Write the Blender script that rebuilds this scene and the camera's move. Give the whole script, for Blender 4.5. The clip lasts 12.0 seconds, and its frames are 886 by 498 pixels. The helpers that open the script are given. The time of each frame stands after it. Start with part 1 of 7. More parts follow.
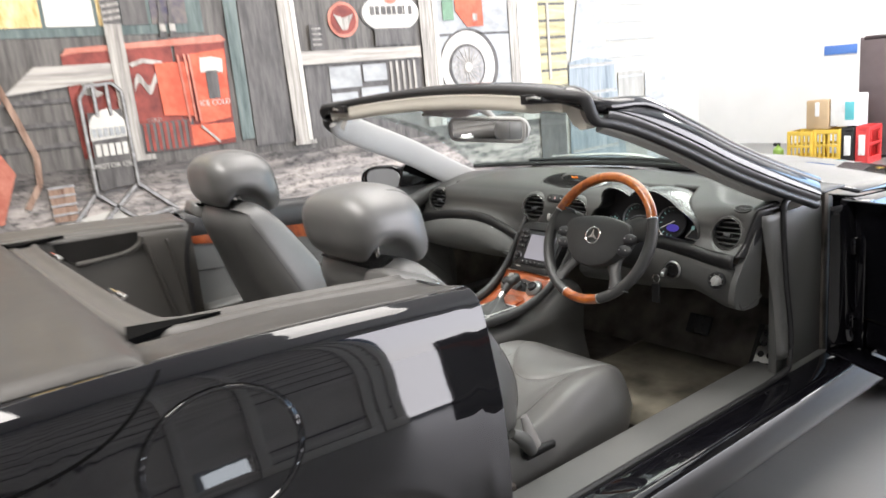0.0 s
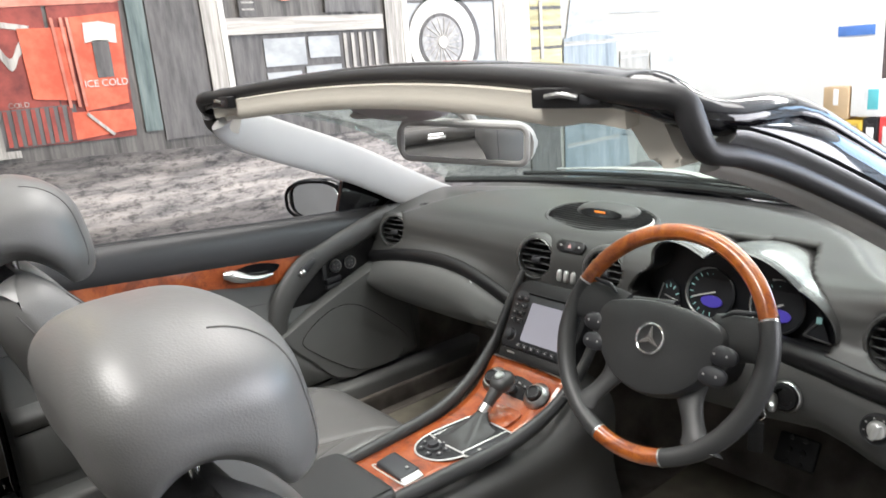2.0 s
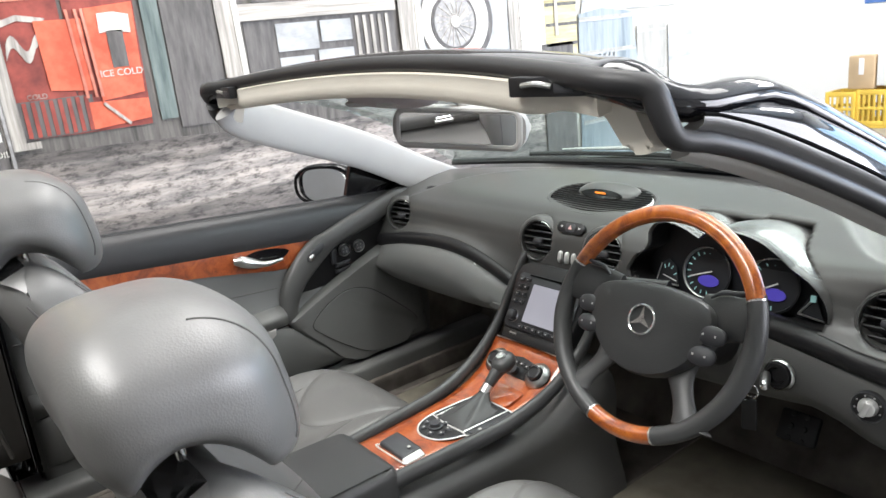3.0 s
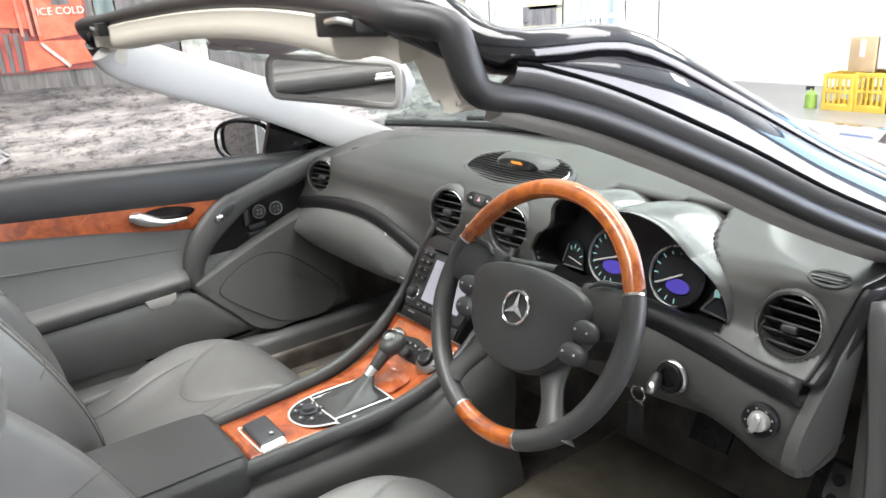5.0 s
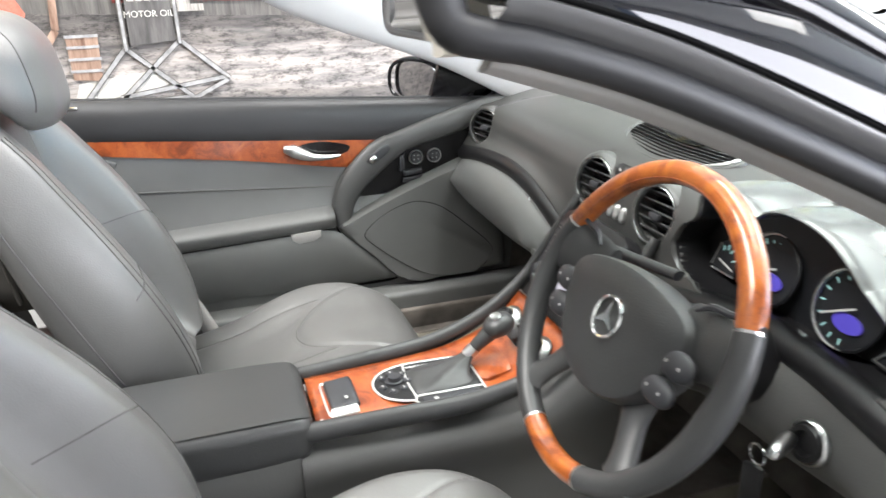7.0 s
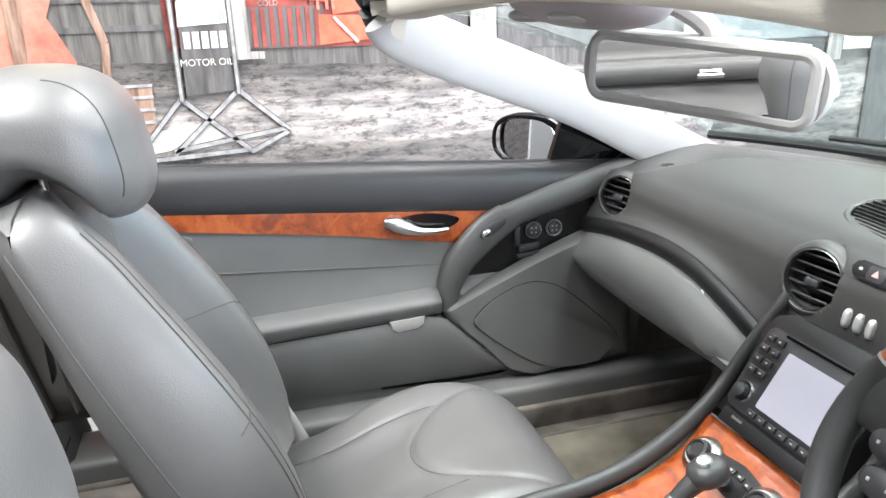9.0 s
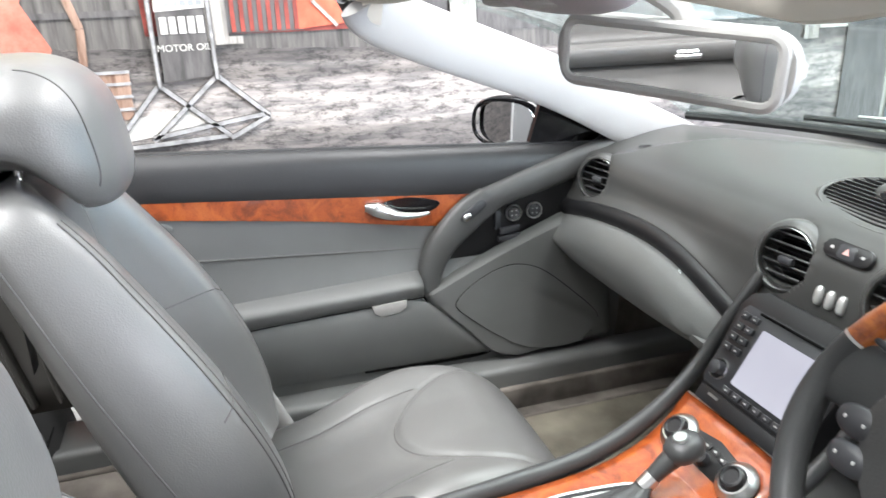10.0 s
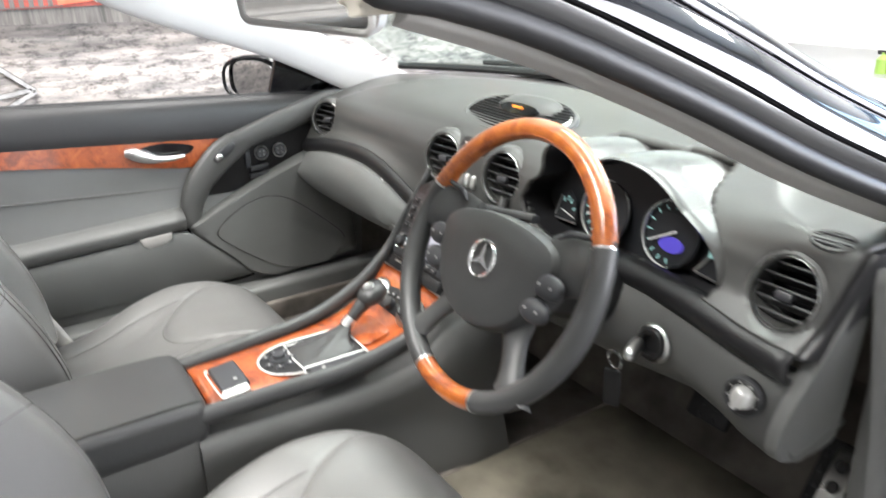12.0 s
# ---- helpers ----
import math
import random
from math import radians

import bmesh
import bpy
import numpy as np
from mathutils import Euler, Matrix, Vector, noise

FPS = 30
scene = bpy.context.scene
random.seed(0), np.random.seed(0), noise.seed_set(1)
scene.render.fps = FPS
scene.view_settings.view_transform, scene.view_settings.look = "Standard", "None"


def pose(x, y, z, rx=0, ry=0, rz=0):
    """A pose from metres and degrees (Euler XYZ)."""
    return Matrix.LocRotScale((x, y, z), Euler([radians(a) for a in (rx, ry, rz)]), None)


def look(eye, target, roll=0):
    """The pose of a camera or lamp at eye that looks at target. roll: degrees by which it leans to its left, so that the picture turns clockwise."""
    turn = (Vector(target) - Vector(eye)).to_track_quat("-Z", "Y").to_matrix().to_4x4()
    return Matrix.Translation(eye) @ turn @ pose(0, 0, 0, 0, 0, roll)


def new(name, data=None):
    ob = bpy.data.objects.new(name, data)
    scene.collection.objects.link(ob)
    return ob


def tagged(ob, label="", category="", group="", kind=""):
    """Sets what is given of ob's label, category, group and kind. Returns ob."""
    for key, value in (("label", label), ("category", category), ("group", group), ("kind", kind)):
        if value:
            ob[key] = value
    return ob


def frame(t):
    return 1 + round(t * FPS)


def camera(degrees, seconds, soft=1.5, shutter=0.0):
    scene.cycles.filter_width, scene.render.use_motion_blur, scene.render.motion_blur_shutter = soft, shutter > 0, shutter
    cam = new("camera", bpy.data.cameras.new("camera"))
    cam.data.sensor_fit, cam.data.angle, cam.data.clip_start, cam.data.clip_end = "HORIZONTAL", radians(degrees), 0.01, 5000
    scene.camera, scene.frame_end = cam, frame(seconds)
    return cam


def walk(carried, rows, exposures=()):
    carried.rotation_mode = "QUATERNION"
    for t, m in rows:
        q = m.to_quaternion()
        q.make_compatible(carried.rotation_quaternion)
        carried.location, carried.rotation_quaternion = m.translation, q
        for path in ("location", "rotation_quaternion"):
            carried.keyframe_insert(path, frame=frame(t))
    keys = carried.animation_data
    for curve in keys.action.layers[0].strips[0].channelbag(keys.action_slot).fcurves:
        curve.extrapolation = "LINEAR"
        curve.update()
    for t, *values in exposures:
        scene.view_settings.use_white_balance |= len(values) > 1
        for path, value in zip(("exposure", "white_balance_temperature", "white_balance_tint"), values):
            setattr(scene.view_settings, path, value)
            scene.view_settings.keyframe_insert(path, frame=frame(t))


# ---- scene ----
cam = camera(61.5, 12.0, shutter=0.5)
METRES, EYE, LEAN, TURN = 2.7, 1.32, -0.8, 53.2
START = (1.896, 0.0)
ROWS = [
    (0.0, 0.0, 0.0, 0.0, -1.22, -12.13, 5.69),
    (0.5, 0.0236, 0.1455, 0.0005, -1.26, -15.02, 3.58),
    (1.0, 0.0448, 0.2803, 0.0038, 3.11, -12.32, 3.47),
    (1.5, 0.0366, 0.3543, 0.0024, -1.36, -12.12, 4.67),
    (2.0, 0.0327, 0.3828, 0.0002, -2.77, -13.82, 4.92),
    (2.5, 0.0428, 0.3848, 0.0037, -4.12, -16.49, 6.66),
    (4.5, 0.1113, 0.3934, -0.0079, -1.19, -16.62, 1.16),
    (5.0, 0.1365, 0.4306, -0.0153, -0.26, -17.84, 3.64),
    (5.5, 0.1508, 0.4709, -0.0208, 0.06, -20.53, 1.48),
    (6.0, 0.1784, 0.4952, -0.0204, 6.74, -22.13, 1.6),
    (6.5, 0.2158, 0.5069, -0.0255, 15.71, -21.46, -0.1),
    (7.0, 0.2008, 0.5105, -0.0285, 18.92, -20.73, 1.65),
    (7.5, 0.1214, 0.5298, -0.0271, 15.2, -19.36, 2.87),
    (9.5, 0.0801, 0.5938, -0.0272, 20.34, -18.3, 2.1),
    (10.0, 0.0851, 0.5893, -0.0247, 19.13, -18.9, 2.26),
    (10.5, 0.0939, 0.5737, -0.0283, 12.22, -19.89, 0.2),
    (11.0, 0.1068, 0.5342, -0.0308, 5.52, -20.28, 1.34),
    (11.5, 0.1401, 0.5045, -0.0293, 4.57, -19.09, 2.37),
    (12.0, 0.1816, 0.4633, -0.0369, 4.34, -20.72, 2.47),
]
BASE = pose(START[0], START[1], EYE, 0, LEAN, 0) @ pose(0, 0, 0, 0, 0, TURN)
ENDS = [
    (2.7, look((1.150, 0.718, 1.326), (-0.377, 1.881, 0.776), -7.1)),
    (4.3, look((1.222, 0.832, 1.287), (-0.328, 1.958, 0.712), -1.9)),
    (7.7, look((0.874, 1.089, 1.231), (-0.917, 1.706, 0.589), -2.7)),
    (9.3, look((0.746, 1.135, 1.233), (-1.080, 1.645, 0.598), -1.8)),
]
STEPS = [(t, BASE @ pose(METRES * x, METRES * y, METRES * z, 90 + pitch, roll, yaw)) for t, x, y, z, yaw, pitch, roll in ROWS]
walk(cam, sorted(STEPS + ENDS, key=lambda row: row[0]),
     exposures=[(0.0, 0.24, 6700, 12), (1.0, 0.25, 6800, 12), (2.5, 0.31, 6450, 10), (4.5, 0.64, 6450, 10), (5.5, 0.83, 6500, 10), (7.0, 0.99, 6450, 10), (9.5, 1.04, 6250, 10), (10.5, 1.02, 6350, 10), (11.0, 1.00, 6450, 10), (12.0, 1.14, 6500, 10)])

# ---------- light ----------
world = bpy.data.worlds.new("sky")
scene.world = world
world.use_nodes = True
_wn, _wl = world.node_tree.nodes, world.node_tree.links
_sky = _wn.new("ShaderNodeTexSky")
_sky.sky_type, _sky.sun_disc = "NISHITA", False
_sky.sun_elevation, _sky.sun_rotation = radians(40), radians(117)
_wl.new(_sky.outputs[0], _wn["Background"].inputs["Color"])
_wn["Background"].inputs["Strength"].default_value = 0.12


def area_lamp(name, m, sx, sy, power, colour):
    d = bpy.data.lights.new(name, "AREA")
    d.shape, d.size, d.size_y, d.energy, d.color = "RECTANGLE", sx, sy, power, colour
    ob = new(name, d)
    ob.matrix_world = m
    return ob


sun_data = bpy.data.lights.new("sun", "SUN")
sun_data.energy, sun_data.angle, sun_data.color = 3.0, radians(0.6), (1.0, 0.95, 0.88)
new("sun", sun_data).matrix_world = look((8, -4, 7.5), (0, 0, 0))

# daylight in the openings of the hall: roof lights, a side opening beside the car, the open front
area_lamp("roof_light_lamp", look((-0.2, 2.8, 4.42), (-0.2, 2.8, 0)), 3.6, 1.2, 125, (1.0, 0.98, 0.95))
area_lamp("roof_light_lamp", look((0.2, -0.6, 4.42), (0.2, -0.6, 0)), 3.6, 1.2, 240, (1.0, 0.98, 0.95))
area_lamp("roof_light_lamp", look((0.2, 5.2, 4.42), (0.2, 5.2, 0)), 3.6, 1.2, 70, (1.0, 0.98, 0.95))
area_lamp("roof_light_lamp", look((0.2, 8.4, 4.42), (0.2, 8.4, 0)), 3.6, 1.2, 300, (1.0, 0.98, 0.95))
# added low lamp, for a small bright patch mirrored in the rear fender
area_lamp("patch_lamp", look((5.15, 1.5, 0.46), (0, 1.5, 0.9)), 0.40, 0.28, 3.0, (0.82, 0.91, 1.0))
area_lamp("side_window_lamp", look((5.15, 5.9, 1.7), (0, 5.6, 1.2)), 5.0, 3.2, 520, (0.93, 0.93, 1.0))
area_lamp("gateway_lamp", look((3.0, 10.3, 1.8), (1.0, 4.0, 1.2)), 4.0, 3.0, 260, (0.46, 0.69, 1.0))

# ---------- materials ----------


def material(name, base, rough=0.5, metal=0.0, coat=0.0, bump=0.0, bump_scale=400.0, vary=0.12, vary_scale=6.0, spec=0.5, emit=None, emit_strength=0.0, sheen=0.0, stretch=(1, 1, 1)):
    m = bpy.data.materials.new(name)
    m.use_nodes = True
    nt = m.node_tree
    b = nt.nodes["Principled BSDF"]
    b.inputs["Roughness"].default_value = rough
    b.inputs["Metallic"].default_value = metal
    b.inputs["Coat Weight"].default_value = coat
    b.inputs["Coat Roughness"].default_value = 0.03
    b.inputs["Specular IOR Level"].default_value = spec
    b.inputs["Sheen Weight"].default_value = sheen
    tc = nt.nodes.new("ShaderNodeTexCoord")
    mp = nt.nodes.new("ShaderNodeMapping")
    mp.inputs["Scale"].default_value = stretch
    nt.links.new(tc.outputs["Object"], mp.inputs["Vector"])
    n1 = nt.nodes.new("ShaderNodeTexNoise")
    n1.inputs["Scale"].default_value, n1.inputs["Detail"].default_value = vary_scale, 6
    nt.links.new(mp.outputs[0], n1.inputs["Vector"])
    ramp = nt.nodes.new("ShaderNodeValToRGB")
    lo = [max(0.0, c * (1 - vary)) for c in base]
    hi = [min(1.0, c * (1 + vary)) for c in base]
    ramp.color_ramp.elements[0].position, ramp.color_ramp.elements[1].position = 0.3, 0.7
    ramp.color_ramp.elements[0].color, ramp.color_ramp.elements[1].color = (*lo, 1), (*hi, 1)
    nt.links.new(n1.outputs["Fac"], ramp.inputs[0])
    nt.links.new(ramp.outputs[0], b.inputs["Base Color"])
    rr = nt.nodes.new("ShaderNodeMapRange")
    rr.inputs["To Min"].default_value, rr.inputs["To Max"].default_value = max(0.0, rough * 0.85), min(1.0, rough * 1.15)
    nt.links.new(n1.outputs["Fac"], rr.inputs["Value"])
    nt.links.new(rr.outputs[0], b.inputs["Roughness"])
    if bump:
        n2 = nt.nodes.new("ShaderNodeTexNoise")
        n2.inputs["Scale"].default_value, n2.inputs["Detail"].default_value = bump_scale, 3
        nt.links.new(mp.outputs[0], n2.inputs["Vector"])
        bp = nt.nodes.new("ShaderNodeBump")
        bp.inputs["Strength"].default_value, bp.inputs["Distance"].default_value = bump, 0.002
        nt.links.new(n2.outputs["Fac"], bp.inputs["Height"])
        nt.links.new(bp.outputs[0], b.inputs["Normal"])
    if emit:
        b.inputs["Emission Color"].default_value = (*emit, 1)
        b.inputs["Emission Strength"].default_value = emit_strength
    return m


def leather(name, base, rough=0.42, relief=0.22):
    m = material(name, base, rough, vary=0.06, vary_scale=9)
    nt = m.node_tree
    b = nt.nodes["Principled BSDF"]
    tc = nt.nodes.new("ShaderNodeTexCoord")
    v = nt.nodes.new("ShaderNodeTexVoronoi")
    v.inputs["Scale"].default_value = 420
    nt.links.new(tc.outputs["Object"], v.inputs["Vector"])
    n = nt.nodes.new("ShaderNodeTexNoise")
    n.inputs["Scale"].default_value, n.inputs["Detail"].default_value = 14, 4
    nt.links.new(tc.outputs["Object"], n.inputs["Vector"])
    add = nt.nodes.new("ShaderNodeMath")
    add.operation = "MULTIPLY_ADD"
    add.inputs[1].default_value = 0.25
    nt.links.new(v.outputs["Distance"], add.inputs[0])
    nt.links.new(n.outputs["Fac"], add.inputs[2])
    bp = nt.nodes.new("ShaderNodeBump")
    bp.inputs["Strength"].default_value, bp.inputs["Distance"].default_value = relief, 0.003
    nt.links.new(add.outputs[0], bp.inputs["Height"])
    nt.links.new(bp.outputs[0], b.inputs["Normal"])
    return m


def burl(name, dark, mid, light):
    """Lacquered burr veneer."""
    m = bpy.data.materials.new(name)
    m.use_nodes = True
    nt = m.node_tree
    b = nt.nodes["Principled BSDF"]
    b.inputs["Roughness"].default_value, b.inputs["Coat Weight"].default_value, b.inputs["Coat Roughness"].default_value = 0.35, 1.0, 0.04
    tc = nt.nodes.new("ShaderNodeTexCoord")
    n1 = nt.nodes.new("ShaderNodeTexNoise")
    n1.inputs["Scale"].default_value, n1.inputs["Detail"].default_value, n1.inputs["Distortion"].default_value = 22, 8, 1.4
    n2 = nt.nodes.new("ShaderNodeTexNoise")
    n2.inputs["Scale"].default_value, n2.inputs["Detail"].default_value, n2.inputs["Distortion"].default_value = 120, 5, 2.5
    for n in (n1, n2):
        nt.links.new(tc.outputs["Object"], n.inputs["Vector"])
    mx = nt.nodes.new("ShaderNodeMath")
    mx.operation = "MULTIPLY_ADD"
    mx.inputs[1].default_value = 0.35
    nt.links.new(n2.outputs["Fac"], mx.inputs[0])
    nt.links.new(n1.outputs["Fac"], mx.inputs[2])
    ramp = nt.nodes.new("ShaderNodeValToRGB")
    ramp.color_ramp.elements[0].position, ramp.color_ramp.elements[0].color = 0.5, (*dark, 1)
    ramp.color_ramp.elements[1].position, ramp.color_ramp.elements[1].color = 0.85, (*light, 1)
    e = ramp.color_ramp.elements.new(0.66)
    e.color = (*mid, 1)
    nt.links.new(mx.outputs[0], ramp.inputs[0])
    nt.links.new(ramp.outputs[0], b.inputs["Base Color"])
    return m


def pane_material(name, tint):
    m = bpy.data.materials.new(name)
    m.use_nodes = True
    nt = m.node_tree
    nt.nodes.clear()
    out = nt.nodes.new("ShaderNodeOutputMaterial")
    mix = nt.nodes.new("ShaderNodeMixShader")
    tr = nt.nodes.new("ShaderNodeBsdfTransparent")
    tr.inputs[0].default_value = (*tint, 1)
    gl = nt.nodes.new("ShaderNodeBsdfGlossy")
    gl.inputs["Roughness"].default_value = 0.01
    lw = nt.nodes.new("ShaderNodeLayerWeight")
    lw.inputs["Blend"].default_value = 0.5
    pw = nt.nodes.new("ShaderNodeMath")
    pw.operation = "POWER"
    pw.inputs[1].default_value = 4.0
    nt.links.new(lw.outputs["Facing"], pw.inputs[0])
    ad = nt.nodes.new("ShaderNodeMath")
    ad.operation = "MULTIPLY_ADD"
    ad.inputs[1].default_value, ad.inputs[2].default_value = 0.5, 0.03
    nt.links.new(pw.outputs[0], ad.inputs[0])
    nt.links.new(ad.outputs[0], mix.inputs[0])
    nt.links.new(tr.outputs[0], mix.inputs[1])
    nt.links.new(gl.outputs[0], mix.inputs[2])
    nt.links.new(mix.outputs[0], out.inputs[0])
    return m


PAINT = material("black_paint", (0.004, 0.004, 0.0055), 0.25, coat=1.0, vary=0.25, vary_scale=900, spec=0.02)
DECK = material("tonneau_black", (0.036, 0.033, 0.029), 0.55, coat=0.05, bump=0.08, bump_scale=500, vary=0.2, vary_scale=30)
LEATHER = leather("grey_leather", (0.115, 0.114, 0.110), 0.40)
LEATHER.node_tree.nodes["Principled BSDF"].inputs["Coat Weight"].default_value = 0.45
LEATHER.node_tree.nodes["Principled BSDF"].inputs["Coat Roughness"].default_value = 0.38
LEATHER_DARK = leather("charcoal_leather", (0.040, 0.041, 0.041), 0.42)
PAD_BLACK = leather("black_pad_skin", (0.022, 0.022, 0.0225), 0.45)
DASH = leather("dash_skin", (0.045, 0.0455, 0.0435), 0.44, 0.06)
DASH.node_tree.nodes["Principled BSDF"].inputs["Coat Weight"].default_value = 0.28
DASH.node_tree.nodes["Principled BSDF"].inputs["Coat Roughness"].default_value = 0.32
HOOD = leather("hood_skin", (0.055, 0.0555, 0.054), 0.26, 0.04)
HOOD.node_tree.nodes["Principled BSDF"].inputs["Coat Weight"].default_value = 1.0
HOOD.node_tree.nodes["Principled BSDF"].inputs["Coat Roughness"].default_value = 0.24
PANEL = leather("door_grey_skin", (0.115, 0.117, 0.113), 0.45)
BLACK = material("black_plastic", (0.009, 0.009, 0.010), 0.42, bump=0.1, bump_scale=900)
RUBBER = material("black_rubber", (0.014, 0.014, 0.015), 0.5, bump=0.05)
GLOSS = material("gloss_black", (0.006, 0.006, 0.007), 0.12)
CHROME = material("chrome", (0.86, 0.86, 0.85), 0.09, metal=1.0, vary=0.02)
SATIN = material("satin_silver", (0.62, 0.62, 0.61), 0.28, metal=1.0, vary=0.03)
SILVER = material("silver_paint", (0.68, 0.68, 0.66), 0.36, metal=0.55, vary=0.03)
BUTTON = material("button_grey", (0.035, 0.036, 0.04), 0.4)
WOOD = burl("burr_walnut", (0.15, 0.028, 0.006), (0.285, 0.058, 0.012), (0.39, 0.098, 0.021))
WOOD_RIM = burl("wheel_wood", (0.17, 0.034, 0.004), (0.315, 0.076, 0.008), (0.43, 0.122, 0.013))
CARPET = material("carpet", (0.135, 0.120, 0.106), 0.95, bump=0.9, bump_scale=700, vary=0.55, vary_scale=9, spec=0.1)
MAT = material("mat_pile", (0.135, 0.123, 0.097), 0.95, bump=0.9, bump_scale=600, vary=0.6, vary_scale=6, spec=0.1)
CARPET_DARK = material("carpet_black", (0.02, 0.019, 0.018), 0.95, bump=0.9, bump_scale=700, vary=0.3, spec=0.1)
CREAM = material("cream_headliner", (0.66, 0.62, 0.54), 0.75, bump=0.25, bump_scale=900, vary=0.04)
CONSOLE = material("mauve_grey_plastic", (0.33, 0.30, 0.31), 0.42, vary=0.06)
PILLAR = material("grey_pillar_trim", (0.36, 0.35, 0.335), 0.6, bump=0.2, bump_scale=900, vary=0.04)
GLASS = pane_material("windscreen_glass", (0.86, 0.92, 0.90))
MIRROR = material("mirror_silver", (0.9, 0.91, 0.92), 0.015, metal=1.0, vary=0.005)
SCREEN = material("screen_face", (0.25, 0.25, 0.28), 0.25, emit=(0.60, 0.58, 0.68), emit_strength=0.26, vary=0.05)
BLUE_LCD = material("blue_display", (0.05, 0.04, 0.3), 0.3, emit=(0.09, 0.06, 0.38), emit_strength=0.20, vary=0.1)
DIAL_FACE = material("dial_face", (0.01, 0.011, 0.013), 0.4)
DIAL_GREEN = material("dial_glow", (0.2, 0.4, 0.4), 0.4, emit=(0.30, 0.50, 0.48), emit_strength=0.28)
WHITE_INK = material("white_ink", (0.42, 0.42, 0.41), 0.5)
AMBER = material("amber_lamp", (0.6, 0.18, 0.02), 0.3, emit=(0.9, 0.25, 0.03), emit_strength=0.6)
RED_LAMP = material("red_triangle", (0.60, 0.36, 0.33), 0.4)
TYRE = material("tyre_rubber", (0.02, 0.02, 0.02), 0.8, bump=0.3, bump_scale=200)
CONSOLE_SKIN = leather("console_skin", (0.068, 0.068, 0.066), 0.45)
KNEE = leather("knee_panel_skin", (0.088, 0.089, 0.086), 0.5)
REAR = leather("rear_trim_skin", (0.072, 0.068, 0.062), 0.5)
CARRIER = material("satin_grey_strip", (0.055, 0.054, 0.054), 0.36, coat=0.5, vary=0.06)
STRIP = material("dark_belt_strip", (0.16, 0.16, 0.16), 0.35, metal=1.0, vary=0.05)
SEAM = material("seam_thread", (0.075, 0.074, 0.07), 0.7)
GAP = material("shut_line", (0.003, 0.003, 0.003), 0.9, spec=0.05)

# ---------- mesh helpers ----------


def part(name, bm, mat, parent=None, label="", m=None, angle=35, solid=0.0, offset=-1.0, recalc=True):
    """Links a bmesh as one mesh object, under a thing or a part."""
    if recalc:
        bmesh.ops.recalc_face_normals(bm, faces=bm.faces[:])
    me = bpy.data.meshes.new(name)
    bm.to_mesh(me)
    bm.free()
    me.shade_smooth()
    me.set_sharp_from_angle(angle=radians(angle))
    me.materials.append(mat)
    ob = new(name, me)
    if m is not None:
        ob.matrix_world = m
    if parent:
        ob.parent = parent
        ob.matrix_parent_inverse = Matrix.Identity(4)
    if label:
        tagged(ob, label)
    if solid:
        md = ob.modifiers.new("thickness", "SOLIDIFY")
        md.thickness, md.offset = solid, 0.0
    return ob


def lerp_table(tab, x):
    xs, ys = [a for a, _ in tab], [b for _, b in tab]
    return float(np.interp(x, xs, ys))


def smooth_table(tab, x):
    """Value at x of a smooth curve through the pairs in tab."""
    if x <= tab[0][0]:
        return tab[0][1]
    for i in range(len(tab) - 1):
        if x <= tab[i + 1][0]:
            x0, y0 = tab[i]
            x1, y1 = tab[i + 1]
            s0 = (y1 - tab[i - 1][1]) / (x1 - tab[i - 1][0]) if i else (y1 - y0) / (x1 - x0)
            s1 = (tab[i + 2][1] - y0) / (tab[i + 2][0] - x0) if i + 2 < len(tab) else (y1 - y0) / (x1 - x0)
            h = x1 - x0
            t = (x - x0) / h
            return (2 * t**3 - 3 * t**2 + 1) * y0 + (t**3 - 2 * t**2 + t) * h * s0 + (3 * t**2 - 2 * t**3) * y1 + (t**3 - t**2) * h * s1
    return tab[-1][1]


def curve_pts(pts, n, closed=False):
    """n points on a smooth line through pts."""
    p = [Vector(a) for a in pts]
    k = len(p)
    out = []
    spans = k if closed else k - 1
    for j in range(n):
        u = j * spans / n if closed else j * spans / (n - 1)
        i = min(int(u), spans - 1)
        t = u - i
        if closed:
            a, b, c, d = p[(i - 1) % k], p[i % k], p[(i + 1) % k], p[(i + 2) % k]
        else:
            b, c = p[i], p[i + 1]
            a = p[i - 1] if i else 2 * b - c
            d = p[i + 2] if i + 2 < k else 2 * c - b
        out.append(0.5 * ((2 * b) + (c - a) * t + (2 * a - 5 * b + 4 * c - d) * t * t + (3 * b - a - 3 * c + d) * t**3))
    return out


def bm_rows(rows, closed=False, cap=False):
    """Quads between rows of points; closed: each row is a ring; cap: fill the first and last ring."""
    bm = bmesh.new()
    vs = [[bm.verts.new(p) for p in r] for r in rows]
    n = len(rows[0])
    for i in range(len(rows) - 1):
        for j in range(n if closed else n - 1):
            q = (vs[i][j], vs[i][(j + 1) % n], vs[i + 1][(j + 1) % n], vs[i + 1][j])
            bm.faces.new(q)
    if cap:
        bm.faces.new(vs[0][::-1])
        bm.faces.new(vs[-1])
    bmesh.ops.remove_doubles(bm, verts=bm.verts[:], dist=1e-5)
    return bm


def sheet(rows, nu=24, nv=24):
    """A smooth surface through rows of control points."""
    a = [curve_pts(r, nv) for r in rows]
    cols = [curve_pts([r[j] for r in a], nu) for j in range(nv)]
    return bm_rows([[cols[j][i] for j in range(nv)] for i in range(nu)])


